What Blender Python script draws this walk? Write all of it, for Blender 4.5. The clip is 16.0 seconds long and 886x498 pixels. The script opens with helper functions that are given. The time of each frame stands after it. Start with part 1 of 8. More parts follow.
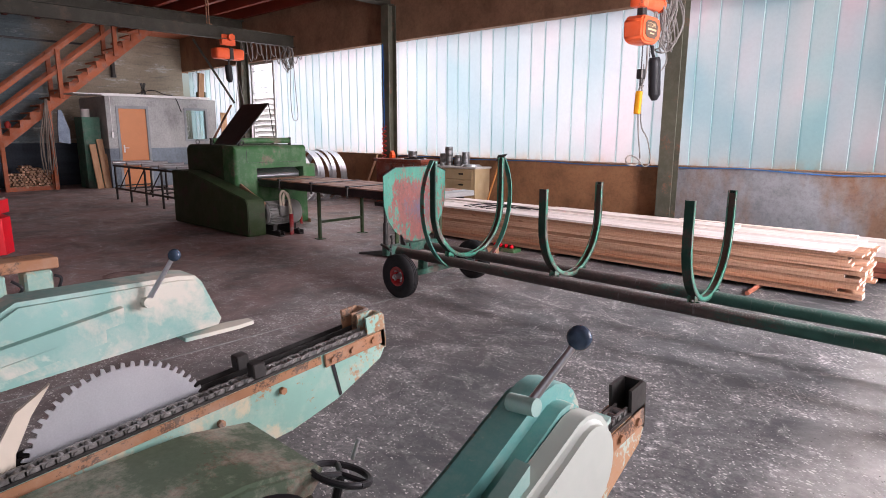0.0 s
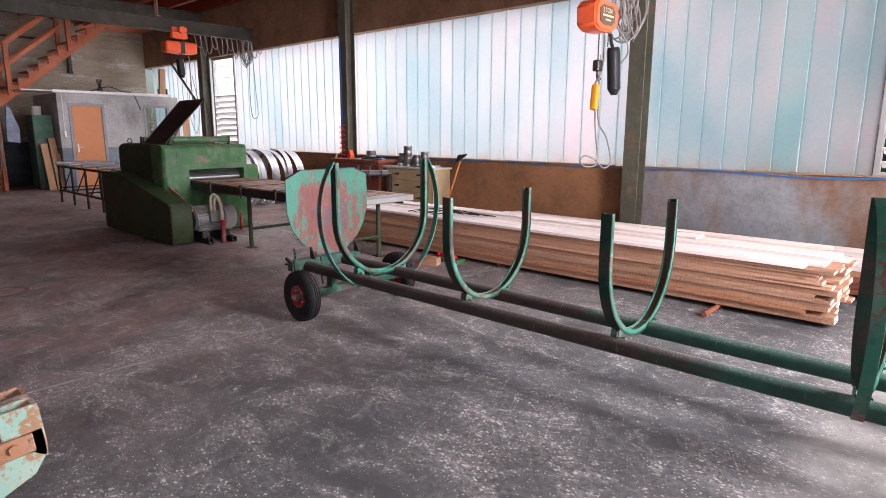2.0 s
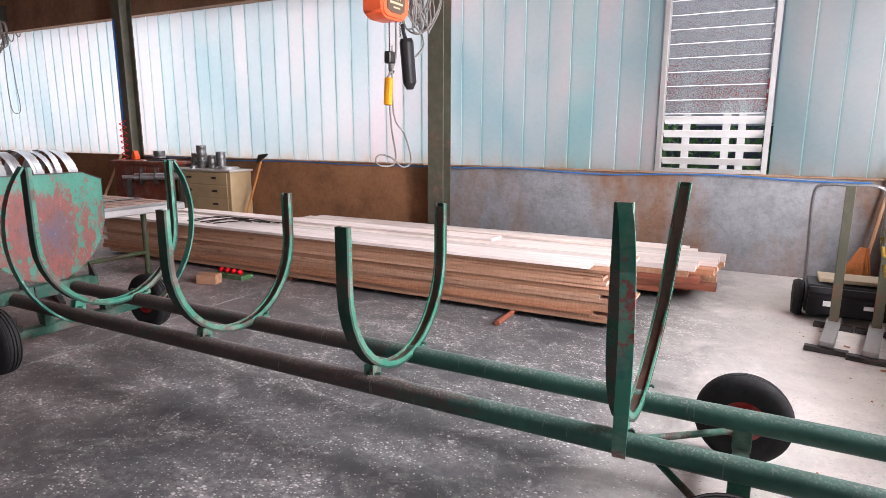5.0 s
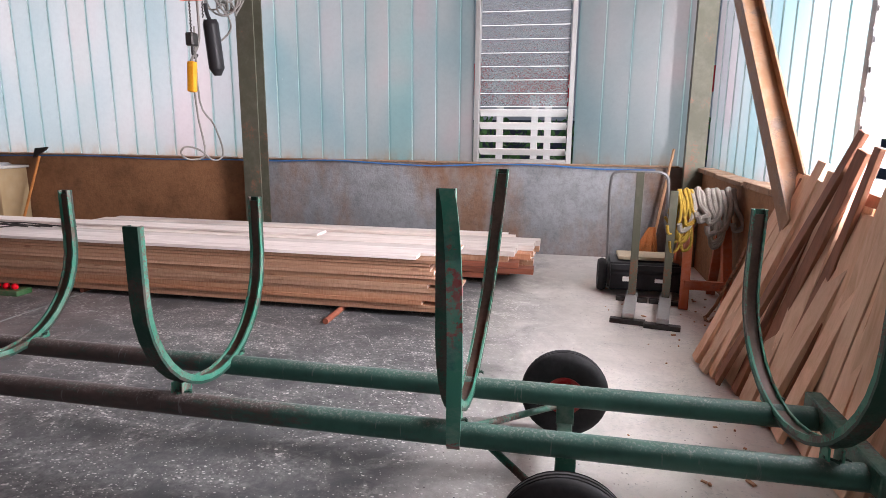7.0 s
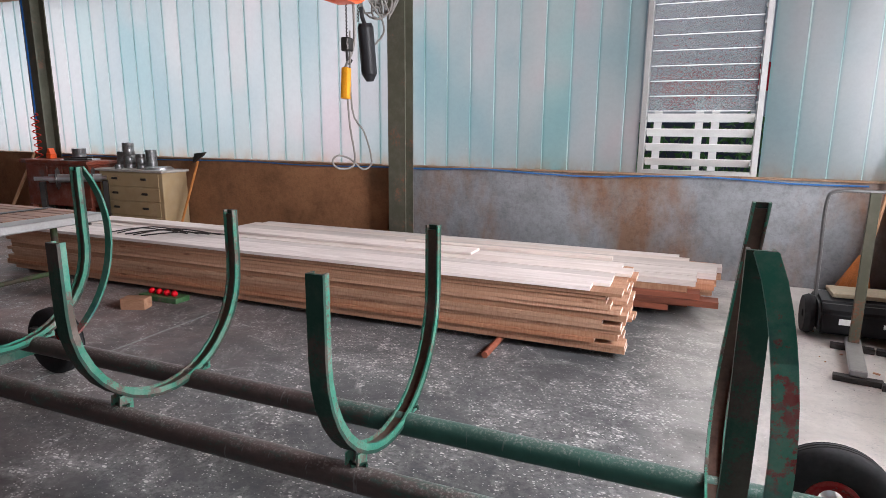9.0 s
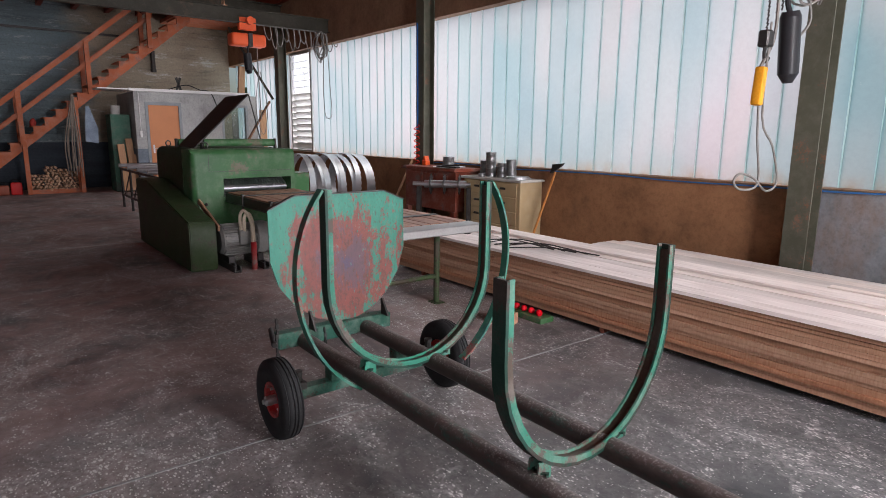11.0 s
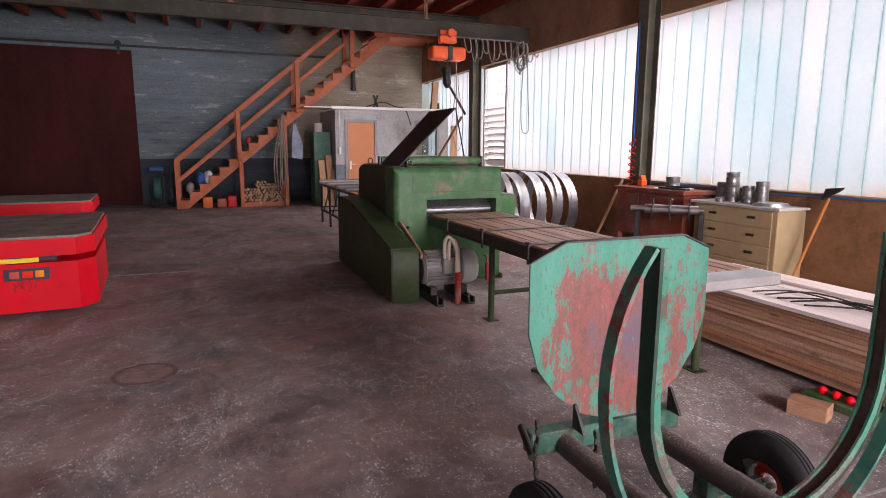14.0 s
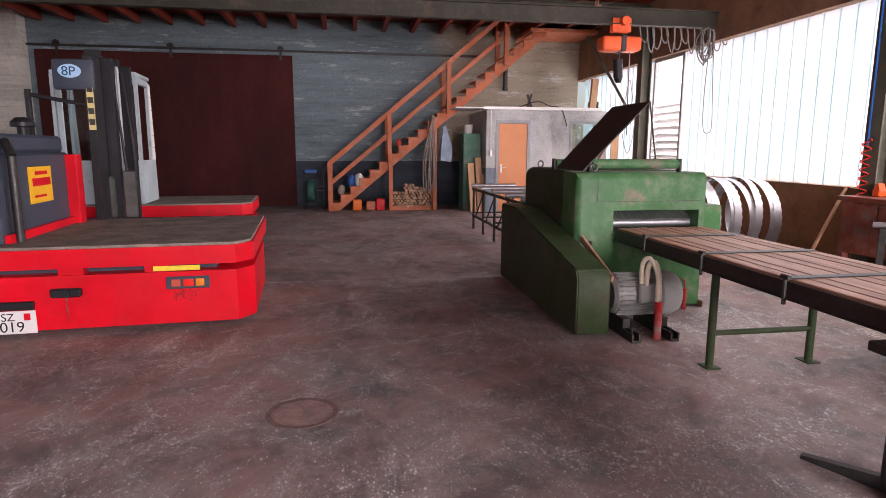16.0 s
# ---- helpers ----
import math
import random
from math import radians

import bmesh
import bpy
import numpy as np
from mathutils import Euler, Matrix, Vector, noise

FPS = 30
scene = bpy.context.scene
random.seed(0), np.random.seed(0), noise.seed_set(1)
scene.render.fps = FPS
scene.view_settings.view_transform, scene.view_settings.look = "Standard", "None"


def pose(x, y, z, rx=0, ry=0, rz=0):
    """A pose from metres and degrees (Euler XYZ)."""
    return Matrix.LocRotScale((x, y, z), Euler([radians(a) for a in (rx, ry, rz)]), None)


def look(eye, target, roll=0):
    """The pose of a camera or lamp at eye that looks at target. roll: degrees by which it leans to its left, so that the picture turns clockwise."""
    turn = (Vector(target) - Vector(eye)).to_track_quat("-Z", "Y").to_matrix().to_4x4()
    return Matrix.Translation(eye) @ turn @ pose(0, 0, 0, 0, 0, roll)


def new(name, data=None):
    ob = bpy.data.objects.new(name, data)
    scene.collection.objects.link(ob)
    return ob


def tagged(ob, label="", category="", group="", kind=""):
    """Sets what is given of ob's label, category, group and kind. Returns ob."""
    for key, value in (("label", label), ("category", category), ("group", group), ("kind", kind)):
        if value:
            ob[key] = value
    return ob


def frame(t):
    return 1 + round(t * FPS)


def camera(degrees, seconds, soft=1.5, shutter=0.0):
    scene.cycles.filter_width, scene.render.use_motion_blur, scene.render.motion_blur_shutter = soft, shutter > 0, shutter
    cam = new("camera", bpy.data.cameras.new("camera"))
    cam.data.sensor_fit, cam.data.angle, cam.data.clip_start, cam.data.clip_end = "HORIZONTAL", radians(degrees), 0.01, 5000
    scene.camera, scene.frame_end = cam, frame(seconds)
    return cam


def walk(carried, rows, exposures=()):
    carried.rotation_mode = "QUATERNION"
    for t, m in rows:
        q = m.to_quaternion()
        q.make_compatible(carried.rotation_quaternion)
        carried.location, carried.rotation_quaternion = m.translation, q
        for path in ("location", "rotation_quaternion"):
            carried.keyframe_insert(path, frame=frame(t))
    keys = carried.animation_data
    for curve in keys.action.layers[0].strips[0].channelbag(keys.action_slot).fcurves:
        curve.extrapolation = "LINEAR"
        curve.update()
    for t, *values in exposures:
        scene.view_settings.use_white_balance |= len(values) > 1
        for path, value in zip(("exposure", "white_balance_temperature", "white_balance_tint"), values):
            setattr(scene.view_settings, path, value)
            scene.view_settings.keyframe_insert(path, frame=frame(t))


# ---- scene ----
cam = camera(72.9, 16.0, soft=0.5)
METRES, EYE, TILT, LEAN, TURN = 5.703, 1.47, 0.0, 0.0, 42.8
ROWS = [
    (0.0, 0.0, 0.0, 0.0, 0.03, -11.0, -0.18),
    (0.5, 0.0384, 0.032, -0.0025, 0.01, -11.08, -0.09),
    (1.0, 0.0781, 0.0611, -0.0003, -0.02, -11.01, -0.12),
    (1.5, 0.1008, 0.0969, -0.0019, -0.1, -11.12, -0.14),
    (2.0, 0.1221, 0.1299, -0.0019, -0.17, -11.08, -0.17),
    (2.5, 0.1518, 0.1487, -0.005, -0.33, -11.07, -0.17),
    (3.0, 0.1728, 0.1589, -0.0047, -0.87, -11.03, -0.26),
    (3.5, 0.1772, 0.1787, -0.0064, -0.94, -11.1, -0.24),
    (4.0, 0.1867, 0.2103, -0.007, -1.13, -11.21, -0.24),
    (4.5, 0.2067, 0.2277, -0.0046, -6.51, -11.13, -0.19),
    (5.0, 0.2266, 0.2274, -0.0055, -15.04, -11.13, -0.19),
    (7.5, 0.243, 0.2564, -0.0115, -31.99, -11.54, -0.59),
    (8.0, 0.2286, 0.2888, -0.0069, -31.94, -11.48, -0.64),
    (8.5, 0.2228, 0.3206, -0.0038, -28.91, -11.62, -0.49),
    (9.0, 0.2255, 0.3564, -0.0004, -20.24, -11.61, -0.43),
    (9.5, 0.2168, 0.3842, -0.0007, -10.32, -11.4, -0.45),
    (10.0, 0.1906, 0.4174, -0.0018, -2.75, -11.17, -0.51),
    (12.5, 0.0908, 0.5309, 0.0084, 19.98, -11.35, -0.27),
    (13.0, 0.0657, 0.554, 0.0072, 21.32, -11.24, -0.18),
    (13.5, 0.0418, 0.5902, 0.0059, 23.09, -10.04, -0.19),
    (14.0, 0.0129, 0.6156, 0.0039, 25.44, -9.73, -0.27),
    (14.5, -0.0263, 0.6356, 0.0035, 27.15, -9.69, -0.23),
    (15.0, -0.0587, 0.6533, 0.0054, 28.49, -9.69, -0.2),
    (15.5, -0.0964, 0.6927, 0.002, 32.18, -9.63, -0.16),
    (16.0, -0.1289, 0.7104, -0.0005, 38.11, -9.47, -0.2),
]
walk(cam, [(t, pose(0, 0, EYE, TILT, LEAN, TURN) @ pose(METRES * x, METRES * y, METRES * z, 90 + pitch, roll, yaw)) for t, x, y, z, yaw, pitch, roll in ROWS],
     exposures=[(0.0, -0.07, 6550, 15), (2.5, -0.11, 6550, 14), (4.0, -0.14, 6500, 13), (5.0, -0.18, 6500, 11), (7.5, -0.50, 6500, 11), (9.0, -0.58, 6350, 6), (10.0, -0.58, 6350, 6), (12.5, -0.24, 6700, 15), (14.5, 0.02, 6850, 19), (15.5, 0.20, 6850, 19), (16.0, 0.38, 6850, 19)])
# ---- light ----
world = bpy.data.worlds.new("sky")
scene.world = world
world.use_nodes = True
wn = world.node_tree
sky = wn.nodes.new("ShaderNodeTexSky")
sky.sky_type, sky.sun_disc = "NISHITA", False
sky.sun_elevation, sky.sun_rotation = radians(48), radians(20)
sky.air_density, sky.dust_density = 1.0, 3.0
wn.links.new(sky.outputs[0], wn.nodes["Background"].inputs[0])
wn.nodes["Background"].inputs[1].default_value = 0.15
sun = new("sun", bpy.data.lights.new("sun", "SUN"))
sun.data.energy, sun.data.angle, sun.data.color = 1.2, radians(20), (1, 0.95, 0.88)
sun.matrix_world = look((0, 0, 0), (-0.35, -0.75, -0.85))


def window_light(x, y, z, rz, w, h, power):
    """Daylight of an overcast sky just outside a bay; two of the bays are added, out of view."""
    ob = new("window_light", bpy.data.lights.new("window_light", "AREA"))
    ob.data.shape, ob.data.size, ob.data.size_y, ob.data.energy = "RECTANGLE", w, h, power
    ob.data.color = (1.02, 0.95, 1.01)
    ob.matrix_world = pose(x, y, z, 90, 0, rz)
    return ob


LIGHT = 48.0
for x0, x1, k in ((-18.9, -15.35, 1.1), (-15.25, -9.6, 1.1), (-9.5, -3.66, 1.0), (-3.58, -1.05, 0.42), (0.2, 1.3, 0.36)):
    window_light((x0 + x1) / 2, 9.35, 2.2, 180, x1 - x0, 2.6, LIGHT * (x1 - x0) * k)
window_light(2.0, 6.9, 2.2, 90, 2.9, 2.6, LIGHT * 9.0)
window_light(2.3, 4.9, 2.2, 90, 1.1, 2.6, LIGHT * 16.0)
# fill light through a side bay that is added out of view
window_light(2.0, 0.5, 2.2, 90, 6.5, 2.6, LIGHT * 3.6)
# fill light through an added opening in the unseen back wall
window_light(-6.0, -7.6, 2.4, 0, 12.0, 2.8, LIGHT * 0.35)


# ---- building helpers ----
ORIGIN = {}


def bm_new():
    return bmesh.new()


def box(bm, x0, x1, y0, y1, z0, z1, bevel=0.0, seg=1, m=None):
    g = bmesh.ops.create_cube(bm, size=1.0)
    vs = g["verts"]
    bmesh.ops.transform(bm, matrix=Matrix.Translation(((x0 + x1) / 2, (y0 + y1) / 2, (z0 + z1) / 2)) @ Matrix.Diagonal((abs(x1 - x0), abs(y1 - y0), abs(z1 - z0), 1)), verts=vs)
    if bevel:
        es = list({e for v in vs for e in v.link_edges})
        r = bmesh.ops.bevel(bm, geom=es, offset=bevel, segments=seg, affect="EDGES", profile=0.5)
        vs = list({v for f in r["faces"] for v in f.verts} | {v for v in vs if v.is_valid})
    if m is not None:
        bmesh.ops.transform(bm, matrix=m, verts=vs)
    return vs


def rod(bm, p, q, r, n=12, r2=None, caps=True):
    p, q = Vector(p), Vector(q)
    d = q - p
    m = Matrix.Translation((p + q) / 2) @ d.to_track_quat("Z", "Y").to_matrix().to_4x4()
    g = bmesh.ops.create_cone(bm, cap_ends=caps, cap_tris=False, segments=n, radius1=r, radius2=r if r2 is None else r2, depth=d.length, matrix=m)
    return g["verts"]


def ball(bm, c, r, n=14):
    return bmesh.ops.create_uvsphere(bm, u_segments=n, v_segments=n // 2 + 1, radius=r, matrix=Matrix.Translation(c))["verts"]


def hose(bm, pts, r, n=8, smooth=4):
    """A tube along a smoothed line of points."""
    P = [Vector(p) for p in pts]
    if smooth > 1 and len(P) > 2:
        out = []
        for i in range(len(P) - 1):
            a, b, c, d = P[max(i - 1, 0)], P[i], P[i + 1], P[min(i + 2, len(P) - 1)]
            for k in range(smooth):
                t = k / smooth
                out.append(0.5 * ((2 * b) + (c - a) * t + (2 * a - 5 * b + 4 * c - d) * t * t + (3 * b - a - 3 * c + d) * t ** 3))
        P = out + [P[-1]]
    rings, prev = [], None
    for i, p in enumerate(P):
        t = (P[min(i + 1, len(P) - 1)] - P[max(i - 1, 0)])
        if t.length < 1e-6:
            t = Vector((0, 0, 1))
        t.normalize()
        if prev is None:
            u = t.orthogonal().normalized()
        else:
            u = prev - t * prev.dot(t)
            u = u.normalized() if u.length > 1e-5 else t.orthogonal().normalized()
        prev, v = u, t.cross(u)
        rings.append([bm.verts.new(p + r * (math.cos(2 * math.pi * k / n) * u + math.sin(2 * math.pi * k / n) * v)) for k in range(n)])
    for a, b in zip(rings, rings[1:]):
        for k in range(n):
            bm.faces.new((a[k], a[(k + 1) % n], b[(k + 1) % n], b[k]))
    bm.faces.new(rings[0][::-1])
    bm.faces.new(rings[-1])


def prism(bm, poly, axis, a, b):
    """A flat outline drawn out along an axis from a to b. poly holds the two other coordinates in xyz order."""
    def at(p, h):
        return {"x": (h, p[0], p[1]), "y": (p[0], h, p[1]), "z": (p[0], p[1], h)}[axis]
    lo, hi = [bm.verts.new(at(p, a)) for p in poly], [bm.verts.new(at(p, b)) for p in poly]
    n = len(poly)
    fs = [bm.faces.new(lo[::-1]), bm.faces.new(hi)]
    for k in range(n):
        fs.append(bm.faces.new((lo[k], lo[(k + 1) % n], hi[(k + 1) % n], hi[k])))
    bmesh.ops.recalc_face_normals(bm, faces=fs)
    return lo + hi


def spin(bm, profile, centre, axis, n=32):
    """A turned shape: profile rows are (radius, distance along the axis)."""
    c = Vector(centre)
    ax = {"x": 0, "y": 1, "z": 2}[axis]
    u, v, w = Vector(), Vector(), Vector()
    w[ax], u[(ax + 1) % 3], v[(ax + 2) % 3] = 1, 1, 1
    rings = [[bm.verts.new(c + w * h + r * (math.cos(2 * math.pi * k / n) * u + math.sin(2 * math.pi * k / n) * v)) for k in range(n)] for r, h in profile]
    fs = []
    for a, b in zip(rings, rings[1:]):
        for k in range(n):
            fs.append(bm.faces.new((a[k], a[(k + 1) % n], b[(k + 1) % n], b[k])))
    if profile[0][0] > 0 and profile[0] != profile[-1]:
        fs += [bm.faces.new(rings[0][::-1]), bm.faces.new(rings[-1])]
    bmesh.ops.recalc_face_normals(bm, faces=fs)


def sweep_flat(bm, pts, width, thick, across):
    """A flat bar along points in a plane; across is the direction of its width."""
    P, w = [Vector(p) for p in pts], Vector(across)
    rings = []
    for i, p in enumerate(P):
        t = (P[min(i + 1, len(P) - 1)] - P[max(i - 1, 0)]).normalized()
        nrm = t.cross(w).normalized()
        rings.append([bm.verts.new(p + w * a * width / 2 + nrm * b * thick / 2) for a, b in ((-1, -1), (1, -1), (1, 1), (-1, 1))])
    fs = []
    for a, b in zip(rings, rings[1:]):
        for k in range(4):
            fs.append(bm.faces.new((a[k], a[(k + 1) % 4], b[(k + 1) % 4], b[k])))
    fs += [bm.faces.new(rings[0][::-1]), bm.faces.new(rings[-1])]
    bmesh.ops.recalc_face_normals(bm, faces=fs)


def thing(name, at, label, category, group="", kind=""):
    ob = new(name)
    ob.empty_display_size = 0.1
    ob.location = at
    ORIGIN[ob.name] = Vector(at)
    return tagged(ob, label, category, group, kind)


def mesh_of(name, bm, material, smooth):
    me = bpy.data.meshes.new(name)
    if smooth:
        for f in bm.faces:
            f.smooth = True
        lim = radians(smooth if smooth > 1 else 35)
        for e in bm.edges:
            if len(e.link_faces) == 2 and e.calc_face_angle(0) > lim:
                e.smooth = False
    bm.to_mesh(me)
    bm.free()
    me.materials.append(material)
    return me


def part(name, bm, material, parent, label="", smooth=1):
    """One mesh under a thing or a part, drawn in world places."""
    o = ORIGIN[parent.name]
    bmesh.ops.translate(bm, vec=-o, verts=bm.verts)
    ob = new(name, mesh_of(name, bm, material, smooth))
    ob.parent = parent
    ORIGIN[ob.name] = o
    return tagged(ob, label)


def whole(name, bm, material, at, label, category, group="", kind="", smooth=1):
    """A thing that is one mesh."""
    o = Vector(at)
    bmesh.ops.translate(bm, vec=-o, verts=bm.verts)
    ob = new(name, mesh_of(name, bm, material, smooth))
    ob.location = o
    ORIGIN[ob.name] = o
    return tagged(ob, label, category, group, kind)


# ---- materials ----
def ramp_of(nt, fac, stops):
    r = nt.nodes.new("ShaderNodeValToRGB")
    e = r.color_ramp.elements
    while len(e) < len(stops):
        e.new(0.5)
    for k, (p, c) in enumerate(stops):
        e[k].position, e[k].color = p, (*c, 1) if len(c) == 3 else c
    nt.links.new(fac, r.inputs[0])
    return r.outputs[0]


def noise_of(nt, co, scale, detail=6.0, rough=0.6, stretch=(1, 1, 1), distort=0.0):
    m = nt.nodes.new("ShaderNodeMapping")
    m.inputs["Scale"].default_value = stretch
    nt.links.new(co, m.inputs[0])
    n = nt.nodes.new("ShaderNodeTexNoise")
    n.inputs["Scale"].default_value, n.inputs["Detail"].default_value, n.inputs["Roughness"].default_value = scale, detail, rough
    n.inputs["Distortion"].default_value = distort
    nt.links.new(m.outputs[0], n.inputs["Vector"])
    return n.outputs["Fac"]


def mix_of(nt, fac, a, b, mode="MIX"):
    m = nt.nodes.new("ShaderNodeMix")
    m.data_type, m.blend_type = "RGBA", mode
    for sock, v in ((m.inputs[0], fac), (m.inputs[6], a), (m.inputs[7], b)):
        if isinstance(v, (int, float)):
            sock.default_value = v
        elif isinstance(v, tuple):
            sock.default_value = (*v, 1)
        else:
            nt.links.new(v, sock)
    return m.outputs[2]


def base_mat(name, rough=0.6, metal=0.0):
    m = bpy.data.materials.new(name)
    m.use_nodes = True
    nt = m.node_tree
    b = nt.nodes["Principled BSDF"]
    b.inputs["Roughness"].default_value, b.inputs["Metallic"].default_value = rough, metal
    b.inputs["Specular IOR Level"].default_value = 0.22 if metal < 0.5 else 0.5
    co = nt.nodes.new("ShaderNodeTexCoord").outputs["Object"]
    return m, nt, b, co


def bump_of(nt, b, height, strength, dist=0.01):
    n = nt.nodes.new("ShaderNodeBump")
    n.inputs["Strength"].default_value, n.inputs["Distance"].default_value = strength, dist
    nt.links.new(height, n.inputs["Height"])
    nt.links.new(n.outputs[0], b.inputs["Normal"])


def plain(name, col, rough=0.6, metal=0.0, vary=0.25, scale=3.0, grain=60.0, bump=0.1, stretch=(1, 1, 1)):
    """A surface of one colour with large and fine variation."""
    m, nt, b, co = base_mat(name, rough, metal)
    big, fine = noise_of(nt, co, scale, stretch=stretch), noise_of(nt, co, grain, 3, stretch=stretch)
    dark, light = tuple(c * (1 - vary) for c in col), tuple(min(1, c * (1 + vary)) for c in col)
    c1 = ramp_of(nt, big, [(0.3, dark), (0.7, light)])
    c2 = mix_of(nt, 0.35, c1, ramp_of(nt, fine, [(0.3, dark), (0.7, light)]))
    nt.links.new(c2, b.inputs["Base Color"])
    if bump:
        bump_of(nt, b, fine, bump, 0.004)
    return m


def painted(name, col, under, amount=0.5, second=None, rough=0.5, scale=2.5, dust=0.15, dustcol=(0.45, 0.42, 0.38), stretch=(1, 1, 1), metal=0.0):
    """Old paint: wear patches down to a lower coat, scratches, dust."""
    m, nt, b, co = base_mat(name, rough, metal)
    big = noise_of(nt, co, scale, 8, 0.68, stretch)
    fine = noise_of(nt, co, scale * 22, 4, 0.7)
    s = nt.nodes.new("ShaderNodeMath")
    s.operation = "MULTIPLY_ADD"
    nt.links.new(fine, s.inputs[0])
    s.inputs[1].default_value = 0.35
    nt.links.new(big, s.inputs[2])
    wear = ramp_of(nt, s.outputs[0], [(0.62 + 0.2 * (1 - amount), (0, 0, 0)), (0.66 + 0.2 * (1 - amount), (1, 1, 1))])
    shade = ramp_of(nt, noise_of(nt, co, 1.3, 5), [(0.3, tuple(c * 0.75 for c in col)), (0.7, tuple(min(1, c * 1.2) for c in col))])
    c = mix_of(nt, wear, shade, under)
    if second:
        w2 = ramp_of(nt, noise_of(nt, co, scale * 1.7, 7, 0.65, stretch, 0.4), [(0.53, (0, 0, 0)), (0.6, (1, 1, 1))])
        c = mix_of(nt, w2, c, second)
    d = ramp_of(nt, noise_of(nt, co, 5.0, 9, 0.75), [(0.45, (0, 0, 0)), (0.75, (dust * 2, dust * 2, dust * 2))])
    c = mix_of(nt, d, c, dustcol)
    nt.links.new(c, b.inputs["Base Color"])
    nt.links.new(ramp_of(nt, fine, [(0.2, (rough - 0.12,) * 3), (0.8, (min(1, rough + 0.2),) * 3)]), b.inputs["Roughness"])
    bump_of(nt, b, s.outputs[0], 0.25, 0.004)
    return m


def wooden(name, light, dark, axis, rough=0.65, ring=14.0, knots=True, island=0.0):
    """Sawn wood with grain along an axis (x, y or z)."""
    m, nt, b, co = base_mat(name, rough)
    st = {"x": (0.12, 1, 1), "y": (1, 0.12, 1), "z": (1, 1, 0.12)}[axis]
    st2 = {"x": (0.03, 1, 1), "y": (1, 0.03, 1), "z": (1, 1, 0.03)}[axis]
    rnd = nt.nodes.new("ShaderNodeObjectInfo").outputs["Random"]
    shift = nt.nodes.new("ShaderNodeVectorMath")
    shift.operation = "ADD"
    sc = nt.nodes.new("ShaderNodeMath")
    sc.operation = "MULTIPLY"
    sc.inputs[1].default_value = 37.0
    nt.links.new(rnd, sc.inputs[0])
    nt.links.new(co, shift.inputs[0])
    nt.links.new(sc.outputs[0], shift.inputs[1])
    p = shift.outputs[0]
    g1, g2 = noise_of(nt, p, ring, 4, 0.6, st, 1.2), noise_of(nt, p, 120, 3, 0.6, st2)
    c = ramp_of(nt, g1, [(0.3, dark), (0.65, light)])
    c = mix_of(nt, 0.3, c, ramp_of(nt, g2, [(0.3, dark), (0.7, light)]))
    tone = ramp_of(nt, rnd, [(0.0, (0.72, 0.7, 0.68)), (0.5, (1, 1, 1)), (1.0, (1.0, 0.94, 0.88))])
    c = mix_of(nt, 0.8, c, tone, "MULTIPLY")
    if island:
        isl = nt.nodes.new("ShaderNodeNewGeometry").outputs["Random Per Island"]
        c = mix_of(nt, island, c, ramp_of(nt, isl, [(0, (0.65, 0.6, 0.55)), (0.5, (1, 0.97, 0.93)), (1, (1, 0.85, 0.72))]), "MULTIPLY")
    if knots:
        k = nt.nodes.new("ShaderNodeTexVoronoi")
        k.inputs["Scale"].default_value = 3.2
        mp = nt.nodes.new("ShaderNodeMapping")
        mp.inputs["Scale"].default_value = tuple(0.5 if v < 1 else 1.0 for v in st)
        nt.links.new(p, mp.inputs[0])
        nt.links.new(mp.outputs[0], k.inputs["Vector"])
        c = mix_of(nt, ramp_of(nt, k.outputs["Distance"], [(0.035, (0.8, 0.8, 0.8)), (0.06, (0, 0, 0))]), c, tuple(v * 0.35 for v in dark))
    nt.links.new(c, b.inputs["Base Color"])
    bump_of(nt, b, g2, 0.25, 0.002)
    return m


